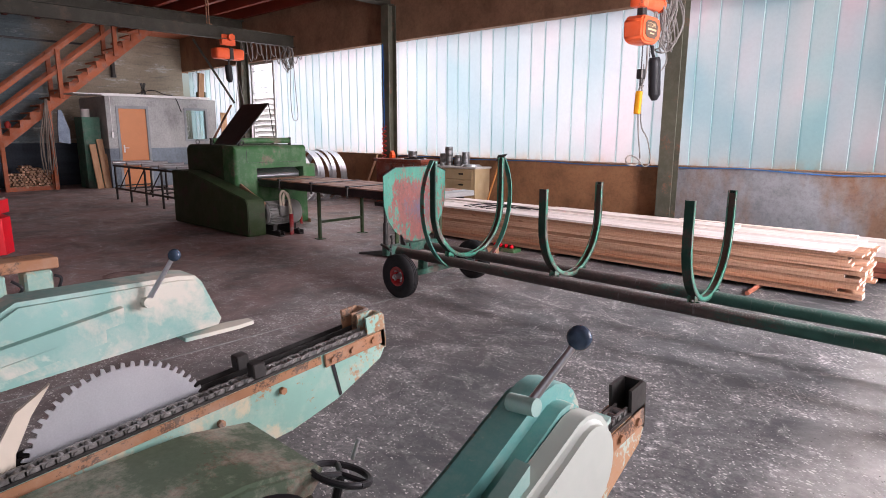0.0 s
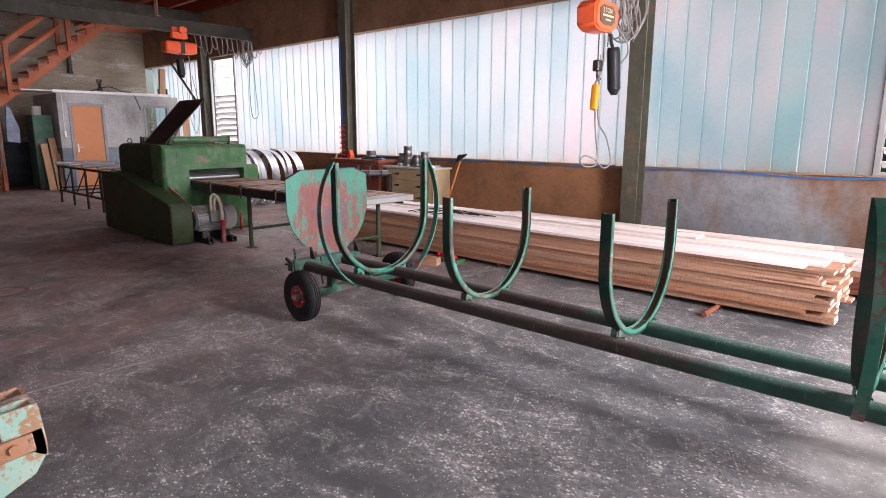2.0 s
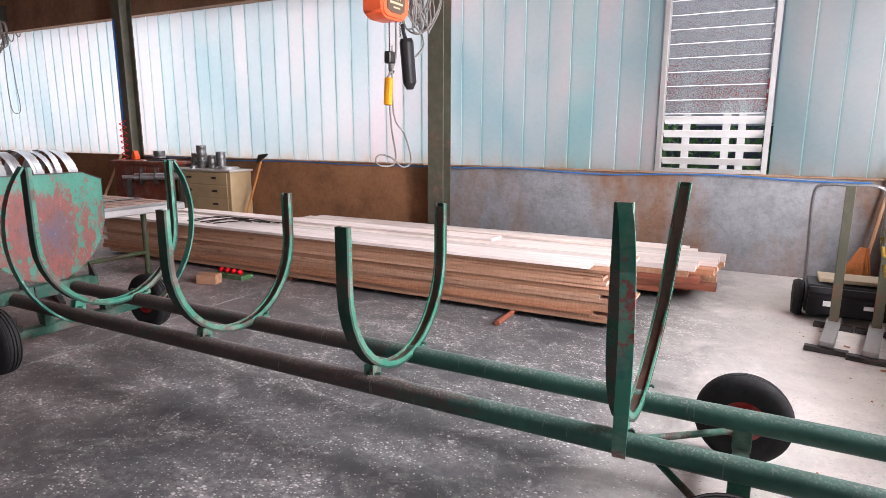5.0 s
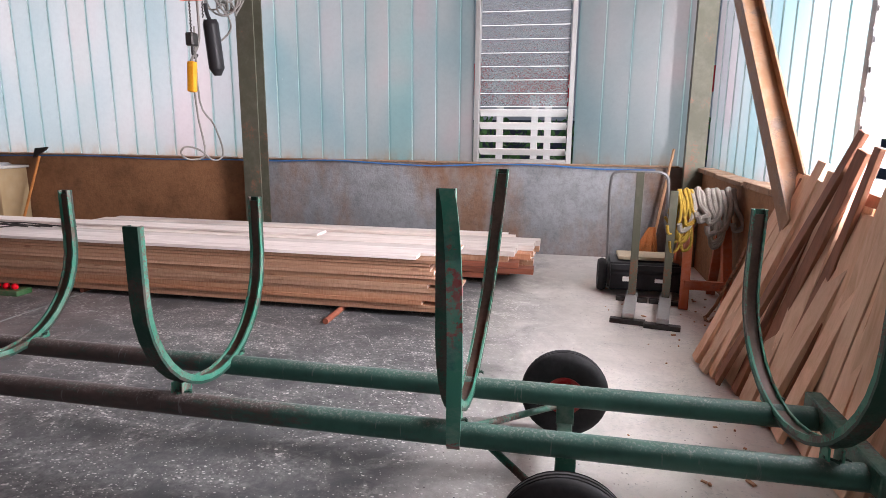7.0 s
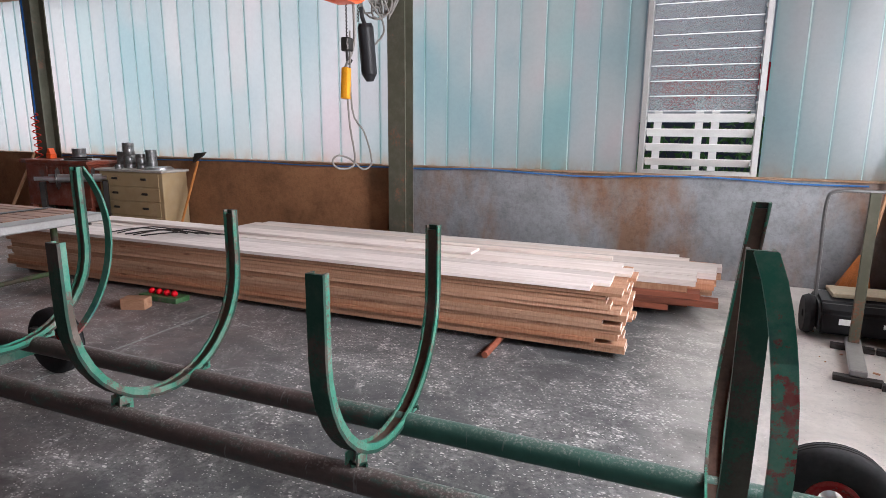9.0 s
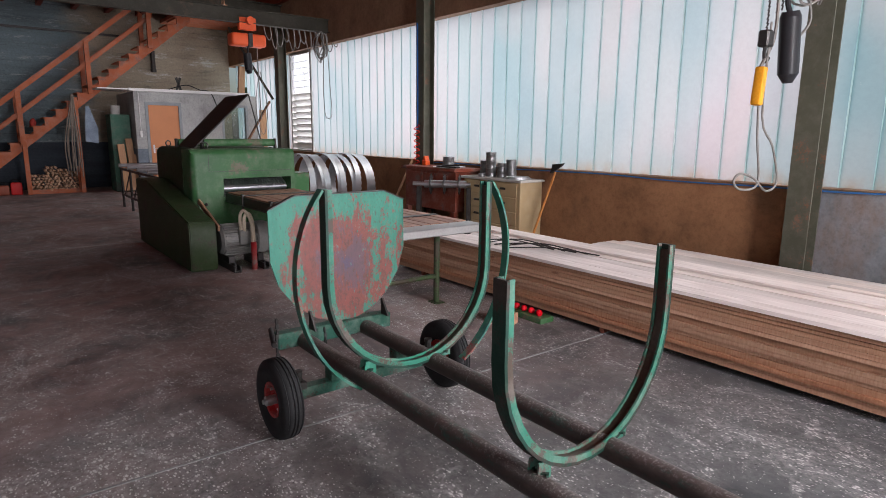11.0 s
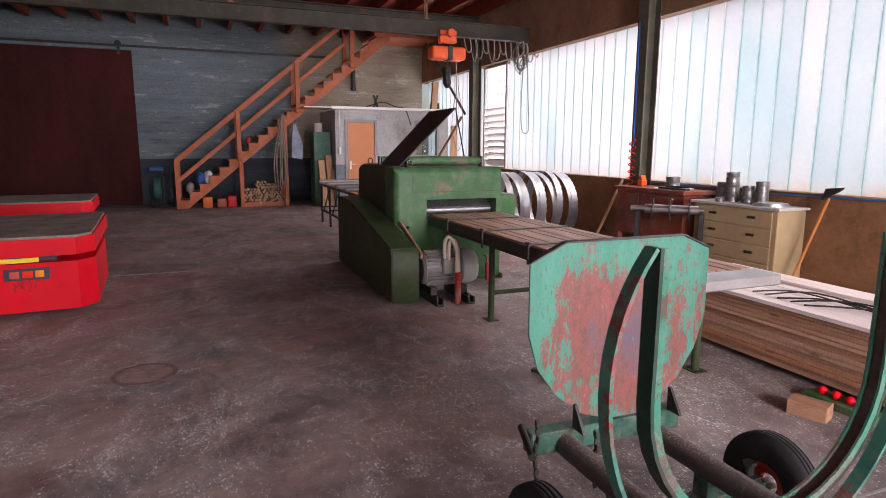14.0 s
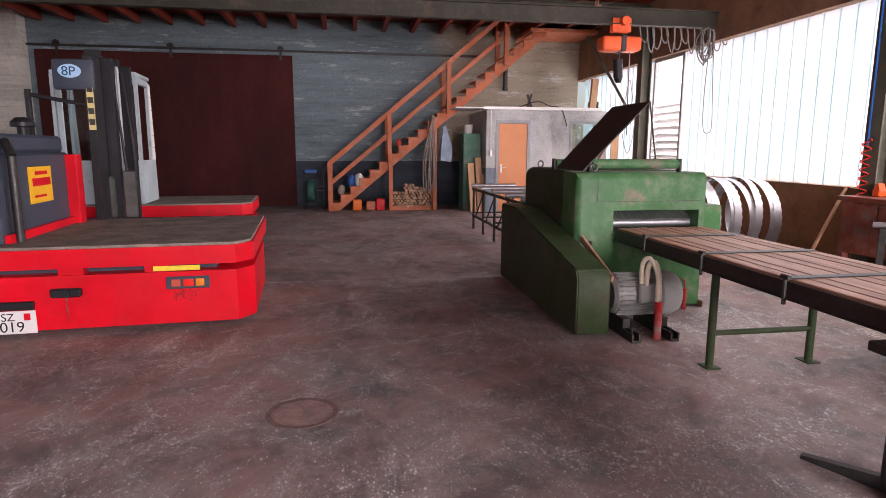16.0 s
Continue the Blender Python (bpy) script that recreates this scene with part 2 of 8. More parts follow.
def sawn_stack(name):
    """Fresh rough-sawn pine: pinkish tan with saw marks across the grain, paler cut ends, some knots."""
    m, nt, b, co = base_mat(name, 0.7)
    rnd = nt.nodes.new("ShaderNodeObjectInfo").outputs["Random"]
    sh = nt.nodes.new("ShaderNodeVectorMath")
    sh.operation = "ADD"
    sc = nt.nodes.new("ShaderNodeMath")
    sc.operation = "MULTIPLY"
    sc.inputs[1].default_value = 41.0
    nt.links.new(rnd, sc.inputs[0])
    nt.links.new(co, sh.inputs[0])
    nt.links.new(sc.outputs[0], sh.inputs[1])
    p = sh.outputs[0]
    grain = noise_of(nt, p, 16, 5, 0.62, (0.07, 1, 1), 0.8)
    saw = noise_of(nt, p, 70, 3, 0.6, (1.3, 0.15, 0.15))
    c = ramp_of(nt, grain, [(0.28, (0.26, 0.135, 0.085)), (0.52, (0.42, 0.245, 0.16)), (0.72, (0.52, 0.33, 0.225))])
    c = mix_of(nt, 0.22, c, ramp_of(nt, saw, [(0.35, (0.32, 0.17, 0.10)), (0.65, (0.70, 0.50, 0.37))]))
    c = mix_of(nt, 0.9, c, ramp_of(nt, rnd, [(0.0, (0.70, 0.62, 0.56)), (0.25, (1.0, 0.93, 0.85)), (0.5, (0.92, 0.78, 0.68)), (0.75, (1.0, 0.99, 0.97)), (1.0, (0.98, 0.74, 0.60))]), "MULTIPLY")
    k = nt.nodes.new("ShaderNodeTexVoronoi")
    k.inputs["Scale"].default_value = 2.6
    mp = nt.nodes.new("ShaderNodeMapping")
    mp.inputs["Scale"].default_value = (0.7, 3.0, 3.0)
    nt.links.new(p, mp.inputs[0])
    nt.links.new(mp.outputs[0], k.inputs["Vector"])
    c = mix_of(nt, ramp_of(nt, k.outputs["Distance"], [(0.05, (0.75, 0.75, 0.75)), (0.10, (0, 0, 0))]), c, (0.16, 0.07, 0.04))
    nrm = nt.nodes.new("ShaderNodeSeparateXYZ")
    nt.links.new(nt.nodes.new("ShaderNodeNewGeometry").outputs["Normal"], nrm.inputs[0])
    end = ramp_of(nt, nrm.outputs[0], [(0.6, (0, 0, 0)), (0.9, (1, 1, 1))])
    c = mix_of(nt, end, c, ramp_of(nt, rnd, [(0.0, (0.62, 0.44, 0.34)), (0.3, (0.78, 0.66, 0.56)), (0.55, (0.60, 0.27, 0.15)), (0.75, (0.80, 0.70, 0.62)), (1.0, (0.70, 0.46, 0.33))]))
    nt.links.new(c, b.inputs["Base Color"])
    bump_of(nt, b, saw, 0.35, 0.002)
    return m


def floor_mat():
    m, nt, b, co = base_mat("stained_concrete", 0.7)
    big = noise_of(nt, co, 0.45, 5, 0.6, distort=0.3)
    mid = noise_of(nt, co, 2.2, 9, 0.72, (1, 1, 1), 0.5)
    grit = noise_of(nt, co, 60, 4, 0.75)
    c = ramp_of(nt, big, [(0.3, (0.043, 0.046, 0.048)), (0.5, (0.063, 0.067, 0.069)), (0.7, (0.088, 0.093, 0.095))])
    c = mix_of(nt, ramp_of(nt, mid, [(0.40, (0, 0, 0)), (0.66, (0.6, 0.6, 0.6))]), c, (0.098, 0.103, 0.105))
    c = mix_of(nt, ramp_of(nt, noise_of(nt, co, 1.3, 7, 0.7, distort=0.8), [(0.52, (0, 0, 0)), (0.66, (0.7, 0.7, 0.7))]), c, (0.032, 0.034, 0.036))
    sx = nt.nodes.new("ShaderNodeSeparateXYZ")
    nt.links.new(co, sx.inputs[0])

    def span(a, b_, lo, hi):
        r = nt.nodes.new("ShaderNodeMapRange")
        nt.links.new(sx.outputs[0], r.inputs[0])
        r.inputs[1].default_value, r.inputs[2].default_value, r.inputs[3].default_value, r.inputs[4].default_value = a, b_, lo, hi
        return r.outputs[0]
    # reddish worn paint towards the far end of the hall
    far = ramp_of(nt, noise_of(nt, co, 0.9, 6, 0.65, distort=0.4), [(0.42, (0, 0, 0)), (0.58, (1, 1, 1))])
    c = mix_of(nt, mix_of(nt, 1.0, far, span(-3.0, -7.0, 0.0, 0.8), "MULTIPLY"), c, (0.23, 0.118, 0.104))
    c = mix_of(nt, mix_of(nt, 1.0, ramp_of(nt, noise_of(nt, co, 0.8, 7, 0.7, (1, 1.6, 1), 0.6), [(0.52, (0, 0, 0)), (0.62, (1, 1, 1))]), span(-3.5, -6.0, 0.0, 0.85), "MULTIPLY"), c, (0.075, 0.036, 0.034))
    dusty = mix_of(nt, 1.0, ramp_of(nt, mid, [(0.38, (0.1, 0.1, 0.1)), (0.62, (0.75, 0.75, 0.75))]), span(-2.2, -5.5, 0.0, 0.8), "MULTIPLY")
    c = mix_of(nt, dusty, c, (0.37, 0.27, 0.245))
    # paler concrete beside the side windows, with their light put into the colour
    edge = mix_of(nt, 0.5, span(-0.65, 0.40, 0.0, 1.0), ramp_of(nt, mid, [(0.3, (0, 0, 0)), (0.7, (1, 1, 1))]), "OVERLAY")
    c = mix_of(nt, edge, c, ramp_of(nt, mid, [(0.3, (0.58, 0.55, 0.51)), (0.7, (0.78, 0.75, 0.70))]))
    # sawdust: grains lie scattered everywhere and crowd together along drag marks
    def math_of(op, p, q):
        n = nt.nodes.new("ShaderNodeMath")
        n.operation = op
        for sock, v in zip(n.inputs, (p, q)):
            if isinstance(v, (int, float)):
                sock.default_value = v
            else:
                nt.links.new(v, sock)
        return n.outputs[0]
    crowd = noise_of(nt, co, 1.1, 6, 0.7, distort=0.4)
    drags = None
    for ang, sc, lo, hi, st in ((12, 2.6, 0.53, 0.70, (0.55, 1.8, 1)), (-24, 3.4, 0.545, 0.71, (0.55, 1.9, 1)), (48, 3.0, 0.57, 0.72, (0.6, 1.7, 1)), (70, 5.5, 0.56, 0.70, (0.7, 1.5, 1))):
        rot = nt.nodes.new("ShaderNodeMapping")
        rot.inputs["Rotation"].default_value = (0, 0, radians(ang))
        nt.links.new(co, rot.inputs[0])
        k = ramp_of(nt, noise_of(nt, rot.outputs[0], sc, 5, 0.62, st, 0.15), [(lo, (0, 0, 0)), (hi, (1, 1, 1))])
        drags = k if drags is None else math_of("MAXIMUM", drags, k)
    crowded = ramp_of(nt, crowd, [(0.42, (0, 0, 0)), (0.60, (1, 1, 1))])
    dense = math_of("ADD", math_of("MULTIPLY", drags, 0.62), math_of("MULTIPLY", crowded, 0.40))
    ragged = ramp_of(nt, noise_of(nt, co, 32, 6, 0.75), [(0.40, (0.15, 0.15, 0.15)), (0.58, (1, 1, 1))])
    film = mix_of(nt, 1.0, math_of("MULTIPLY", dense, 0.72), ragged, "MULTIPLY")
    c = mix_of(nt, film, c, (0.43, 0.42, 0.405))
    for scale, small, grow, tone, amt in ((74, 0.17, 0.42, (0.50, 0.49, 0.47), 0.9), (44, 0.10, 0.40, (0.56, 0.545, 0.52), 0.9), (21, 0.0, 0.20, (0.60, 0.58, 0.55), 0.9)):
        warp = nt.nodes.new("ShaderNodeMapping")
        warp.inputs["Rotation"].default_value = (0, 0, radians(scale))
        warp.inputs["Scale"].default_value = (0.7, 1.2, 1)
        nt.links.new(co, warp.inputs[0])
        vo = nt.nodes.new("ShaderNodeTexVoronoi")
        vo.inputs["Scale"].default_value = scale
        nt.links.new(warp.outputs[0], vo.inputs["Vector"])
        pick = math_of("MULTIPLY", vo.outputs["Color"], 1.0)
        reach = math_of("MULTIPLY", math_of("ADD", math_of("MULTIPLY", dense, grow), small), math_of("MULTIPLY", pick, math_of("ADD", pick, 0.5)))
        left = math_of("SUBTRACT", reach, vo.outputs["Distance"])
        dot = ramp_of(nt, left, [(0.0, (0, 0, 0)), (0.05, (amt, amt, amt))])
        c = mix_of(nt, dot, c, tone)
    # dark crumbs of bark
    vo = nt.nodes.new("ShaderNodeTexVoronoi")
    vo.inputs["Scale"].default_value = 34
    nt.links.new(co, vo.inputs["Vector"])
    some = ramp_of(nt, noise_of(nt, co, 3.1, 6, 0.75), [(0.50, (0, 0, 0)), (0.58, (1, 1, 1))])
    c = mix_of(nt, mix_of(nt, 1.0, ramp_of(nt, vo.outputs["Distance"], [(0.10, (0.9, 0.9, 0.9)), (0.15, (0, 0, 0))]), some, "MULTIPLY"), c, (0.03, 0.028, 0.026))
    nt.links.new(c, b.inputs["Base Color"])
    nt.links.new(ramp_of(nt, mid, [(0.3, (0.5, 0.5, 0.5)), (0.7, (0.8, 0.8, 0.8))]), b.inputs["Roughness"])
    bump_of(nt, b, noise_of(nt, co, 70, 5, 0.7), 0.35, 0.004)
    return m


def wall_mat(name, upper, lower, line, brown, grey, boards=True, rust=0.0, split=None, peel=0.0):
    """Board-marked concrete, painted to a line; brown stains on bare parts."""
    m, nt, b, co = base_mat(name, 0.8)
    sx = nt.nodes.new("ShaderNodeSeparateXYZ")
    nt.links.new(co, sx.inputs[0])
    st = (0.25, 0.25, 2.6)
    n1 = noise_of(nt, co, 1.6, 8, 0.7, st if boards else (1, 1, 1))
    up = ramp_of(nt, n1, [(0.25, tuple(c * 0.55 for c in upper)), (0.5, upper), (0.75, tuple(min(1, c * 1.25) for c in upper))])
    if split:
        # the paint changes colour along the wall
        where, other = split
        edge = nt.nodes.new("ShaderNodeMath")
        edge.operation = "MULTIPLY_ADD"
        nt.links.new(noise_of(nt, co, 1.1, 5, 0.6, (1, 1, 1.6)), edge.inputs[0])
        edge.inputs[1].default_value = 2.2
        nt.links.new(sx.outputs[1], edge.inputs[2])
        side = nt.nodes.new("ShaderNodeMapRange")
        nt.links.new(edge.outputs[0], side.inputs[0])
        side.inputs[1].default_value, side.inputs[2].default_value = where + 0.7, where + 1.5
        up = mix_of(nt, side.outputs[0], up, ramp_of(nt, n1, [(0.25, tuple(c * 0.65 for c in other)), (0.5, other), (0.75, tuple(min(1, c * 1.12) for c in other))]))
    if peel:
        flake = noise_of(nt, co, 2.4, 9, 0.78, (0.35, 0.35, 1.8))
        up = mix_of(nt, ramp_of(nt, flake, [(0.56, (0, 0, 0)), (0.62, (peel, peel, peel))]), up, (0.62, 0.64, 0.62))
        up = mix_of(nt, ramp_of(nt, flake, [(0.36, (peel, peel, peel)), (0.43, (0, 0, 0))]), up, tuple(c * 0.35 for c in upper))
    if lower:
        lw = ramp_of(nt, n1, [(0.3, tuple(c * 0.7 for c in lower)), (0.7, tuple(c * 1.2 for c in lower))])
        st_ = nt.nodes.new("ShaderNodeMath")
        st_.operation = "LESS_THAN"
        nt.links.new(sx.outputs[2], st_.inputs[0])
        st_.inputs[1].default_value = line
        up = mix_of(nt, st_.outputs[0], up, lw)
    if boards:
        w = nt.nodes.new("ShaderNodeMath")
        w.operation = "MULTIPLY"
        w.inputs[1].default_value = 1 / 0.34
        nt.links.new(sx.outputs[2], w.inputs[0])
        fr = nt.nodes.new("ShaderNodeMath")
        fr.operation = "FRACT"
        nt.links.new(w.outputs[0], fr.inputs[0])
        seam = ramp_of(nt, fr.outputs[0], [(0.0, (0.9, 0.9, 0.9)), (0.03, (0, 0, 0)), (1.0, (0, 0, 0))])
        gate = ramp_of(nt, noise_of(nt, co, 1.2, 4, 0.6, (1, 1, 0.5)), [(0.4, (0, 0, 0)), (0.6, (1, 1, 1))])
        up = mix_of(nt, mix_of(nt, 1.0, seam, gate, "MULTIPLY"), up, tuple(c * 0.3 for c in upper))
    if rust:
        r = ramp_of(nt, noise_of(nt, co, 0.8, 7, 0.65, (1, 1, 0.5)), [(0.60 - 0.2 * rust, (0, 0, 0)), (0.75 - 0.2 * rust, (0.9, 0.9, 0.9))])
        up = mix_of(nt, r, up, brown)
    nt.links.new(up, b.inputs["Base Color"])
    rough_cast = noise_of(nt, co, 22, 7, 0.75)
    up = mix_of(nt, 0.45, up, ramp_of(nt, rough_cast, [(0.32, (0.45, 0.45, 0.45)), (0.55, (1, 1, 1))]), "MULTIPLY")
    nt.links.new(up, b.inputs["Base Color"])
    bump_of(nt, b, rough_cast, 0.7, 0.012)
    return m


def glass_mat(name, low, mid_, high, rose, scale, across=0, panes=True):
    """Frosted channel glass, greener towards the flanges of each channel, with limescale and rust stains at the foot;
    soft tints stand in for blurred light from outside.
    """
    m = bpy.data.materials.new(name)
    m.use_nodes = True
    nt = m.node_tree
    nt.nodes.remove(nt.nodes["Principled BSDF"])
    tc = nt.nodes.new("ShaderNodeTexCoord")
    co = tc.outputs["Object"]
    # cloudy tints and rose patches paint in light from things behind the glass
    n = noise_of(nt, co, scale, 2, 0.45, (1, 1, 0.55))
    col = ramp_of(nt, n, [(0.33, low), (0.50, mid_), (0.66, high)])
    rosy = ramp_of(nt, noise_of(nt, co, 0.8, 2, 0.5, (1, 1, 0.8)), [(0.54, (0, 0, 0)), (0.68, (0.55, 0.55, 0.55))])
    col = mix_of(nt, rosy, col, rose)
    if panes:
        rnd = nt.nodes.new("ShaderNodeObjectInfo").outputs["Random"]
        col = mix_of(nt, 0.75, col, ramp_of(nt, rnd, [(0.0, (0.84, 0.93, 0.95)), (0.35, (1, 1, 1)), (0.7, (0.96, 0.98, 1.0)), (0.9, (0.80, 0.98, 0.97)), (1.0, (1.0, 0.97, 0.97))]), "MULTIPLY")
        g = nt.nodes.new("ShaderNodeSeparateXYZ")
        nt.links.new(tc.outputs["Generated"], g.inputs[0])
        rim = ramp_of(nt, g.outputs[across], [(0.0, (0.6, 0.6, 0.6)), (0.03, (0.28, 0.28, 0.28)), (0.12, (0, 0, 0)), (0.92, (0, 0, 0)), (0.98, (0.12, 0.12, 0.12)), (1.0, (0.4, 0.4, 0.4))])
        col = mix_of(nt, rim, col, tuple(v * k for v, k in zip(mid_, (0.45, 0.88, 0.90))))
        foot = ramp_of(nt, g.outputs[2], [(0.0, (0.9, 0.9, 0.9)), (0.012, (0.55, 0.55, 0.55)), (0.07, (0, 0, 0))])
        blot = ramp_of(nt, noise_of(nt, co, 5.0, 6, 0.7, (1, 1, 0.6)), [(0.42, (0, 0, 0)), (0.62, (1, 1, 1))])
        col = mix_of(nt, mix_of(nt, 1.0, foot, blot, "MULTIPLY"), col, tuple(v * k for v, k in zip(mid_, (0.92, 0.70, 0.52))))
    d = ramp_of(nt, noise_of(nt, co, 26, 5, 0.7), [(0.35, (0.86, 0.86, 0.85)), (0.6, (1, 1, 1))])
    col = mix_of(nt, 0.35, col, d, "MULTIPLY")
    scr = ramp_of(nt, noise_of(nt, co, 11, 6, 0.8, (1, 1, 0.7), 0.6), [(0.69, (0, 0, 0)), (0.72, (0.5, 0.5, 0.5))])
    col = mix_of(nt, scr, col, tuple(min(1.0, v * 1.35) for v in high))
    t = nt.nodes.new("ShaderNodeBsdfTranslucent")
    nt.links.new(col, t.inputs[0])
    g = nt.nodes.new("ShaderNodeBsdfGlossy")
    g.inputs["Roughness"].default_value = 0.25
    mx = nt.nodes.new("ShaderNodeMixShader")
    mx.inputs[0].default_value = 0.05
    nt.links.new(t.outputs[0], mx.inputs[1])
    nt.links.new(g.outputs[0], mx.inputs[2])
    nt.links.new(mx.outputs[0], nt.nodes["Material Output"].inputs[0])
    return m


def shield_mat():
    """Green sheet rubbed through to red and blue coats in its middle."""
    m, nt, b, co = base_mat("shield_paint", 0.5)
    mp = nt.nodes.new("ShaderNodeMapping")
    mp.inputs["Location"].default_value = (0, 0, -0.74)
    nt.links.new(co, mp.inputs[0])
    mp2 = nt.nodes.new("ShaderNodeMapping")
    mp2.inputs["Scale"].default_value = (0, 2.3, 2.75)
    nt.links.new(mp.outputs[0], mp2.inputs[0])
    ln = nt.nodes.new("ShaderNodeVectorMath")
    ln.operation = "LENGTH"
    nt.links.new(mp2.outputs[0], ln.inputs[0])

    def blend(n, w, r=0.55):
        a = nt.nodes.new("ShaderNodeMath")
        a.operation = "MULTIPLY_ADD"
        nt.links.new(n, a.inputs[0])
        a.inputs[1].default_value = w
        c2 = nt.nodes.new("ShaderNodeMath")
        c2.operation = "MULTIPLY"
        nt.links.new(ln.outputs["Value"], c2.inputs[0])
        c2.inputs[1].default_value = -r
        nt.links.new(c2.outputs[0], a.inputs[2])
        return a.outputs[0]
    n1 = noise_of(nt, co, 6, 10, 0.78, (1, 1.5, 0.5), 0.2)
    n3 = noise_of(nt, co, 26, 7, 0.8, (1, 1, 0.6))
    fine = noise_of(nt, co, 60, 5, 0.75, (1, 1.4, 0.7))

    def grainy(n, amount):
        a = nt.nodes.new("ShaderNodeMath")
        a.operation = "MULTIPLY_ADD"
        nt.links.new(n3, a.inputs[0])
        a.inputs[1].default_value = amount
        nt.links.new(n, a.inputs[2])
        o = nt.nodes.new("ShaderNodeMath")
        o.operation = "SUBTRACT"
        nt.links.new(a.outputs[0], o.inputs[0])
        o.inputs[1].default_value = amount / 2
        return o.outputs[0]
    n1 = grainy(n1, 0.55)
    n2 = grainy(noise_of(nt, co, 5, 9, 0.76, (1, 1.5, 0.55)), 0.5)
    c = ramp_of(nt, n2, [(0.3, (0.034, 0.165, 0.118)), (0.7, (0.06, 0.225, 0.165))])
    red = ramp_of(nt, n3, [(0.35, (0.10, 0.04, 0.04)), (0.5, (0.19, 0.052, 0.048)), (0.7, (0.26, 0.05, 0.045))])
    c = mix_of(nt, ramp_of(nt, blend(n1, 2.2, 0.62), [(0.52, (0, 0, 0)), (0.62, (0.9, 0.9, 0.9))]), c, red)
    c = mix_of(nt, ramp_of(nt, blend(n2, 2.4, 0.9), [(0.84, (0, 0, 0)), (0.96, (0.7, 0.7, 0.7))]), c, (0.090, 0.078, 0.098))
    c = mix_of(nt, ramp_of(nt, blend(n3, 1.6, 1.4), [(0.70, (0, 0, 0)), (0.78, (0.4, 0.4, 0.4))]), c, (0.05, 0.065, 0.14))
    c = mix_of(nt, ramp_of(nt, n3, [(0.60, (0, 0, 0)), (0.68, (0.65, 0.65, 0.65))]), c, (0.10, 0.24, 0.185))
    c = mix_of(nt, ramp_of(nt, fine, [(0.56, (0, 0, 0)), (0.66, (0.75, 0.75, 0.75))]), c, (0.075, 0.065, 0.06))
    c = mix_of(nt, ramp_of(nt, fine, [(0.30, (0.5, 0.5, 0.5)), (0.36, (0, 0, 0))]), c, (0.26, 0.24, 0.23))
    nt.links.new(c, b.inputs["Base Color"])
    bump_of(nt, b, n1, 0.3, 0.003)
    return m


def tube_mat(name, green, bare, tail):
    """Green painted pipe, rubbed to brown metal in lengths, with dust lying on its upper side."""
    m, nt, b, co = base_mat(name, 0.42)
    sx = nt.nodes.new("ShaderNodeSeparateXYZ")
    nt.links.new(co, sx.inputs[0])
    along = nt.nodes.new("ShaderNodeMapRange")
    nt.links.new(sx.outputs[0], along.inputs[0])
    along.inputs[1].default_value, along.inputs[2].default_value, along.inputs[3].default_value, along.inputs[4].default_value = tail - 0.5, tail + 0.35, 0.20, -0.06
    vary = nt.nodes.new("ShaderNodeMath")
    vary.operation = "MULTIPLY_ADD"
    nt.links.new(noise_of(nt, co, 1.3, 3, 0.5, (1, 0.1, 0.1)), vary.inputs[0])
    vary.inputs[1].default_value = 0.5
    nt.links.new(along.outputs[0], vary.inputs[2])
    lengths = vary.outputs[0]
    chips = noise_of(nt, co, 26, 6, 0.72, (0.4, 1, 1))
    add = nt.nodes.new("ShaderNodeMath")
    add.operation = "MULTIPLY_ADD"
    nt.links.new(chips, add.inputs[0])
    add.inputs[1].default_value = 0.5
    nt.links.new(lengths, add.inputs[2])
    c = ramp_of(nt, noise_of(nt, co, 5, 6, 0.65), [(0.3, tuple(v * 0.75 for v in green)), (0.7, tuple(v * 1.25 for v in green))])
    rub = ramp_of(nt, add.outputs[0], [(0.56, (0, 0, 0)), (0.66, (0.92, 0.92, 0.92))])
    c = mix_of(nt, rub, c, ramp_of(nt, chips, [(0.35, bare), (0.65, tuple(v * 1.8 for v in bare))]))
    scr = ramp_of(nt, noise_of(nt, co, 30, 3, 0.6, (1.6, 0.25, 0.25)), [(0.66, (0, 0, 0)), (0.70, (0.45, 0.45, 0.45))])
    c = mix_of(nt, scr, c, (0.16, 0.17, 0.16))
    up = nt.nodes.new("ShaderNodeSeparateXYZ")
    nt.links.new(nt.nodes.new("ShaderNodeNewGeometry").outputs["Normal"], up.inputs[0])
    top = ramp_of(nt, up.outputs[2], [(0.45, (0, 0, 0)), (0.95, (1, 1, 1))])
    grains = ramp_of(nt, noise_of(nt, co, 95, 4, 0.7), [(0.52, (0.10, 0.10, 0.10)), (0.62, (0.55, 0.55, 0.55))])
    patch = ramp_of(nt, noise_of(nt, co, 3.0, 4, 0.6), [(0.35, (0.3, 0.3, 0.3)), (0.6, (1, 1, 1))])
    c = mix_of(nt, mix_of(nt, 1.0, mix_of(nt, 1.0, top, grains, "MULTIPLY"), patch, "MULTIPLY"), c, (0.40, 0.38, 0.36))
    nt.links.new(c, b.inputs["Base Color"])
    nt.links.new(ramp_of(nt, chips, [(0.3, (0.30, 0.30, 0.30)), (0.7, (0.6, 0.6, 0.6))]), b.inputs["Roughness"])
    bump_of(nt, b, chips, 0.2, 0.003)
    return m


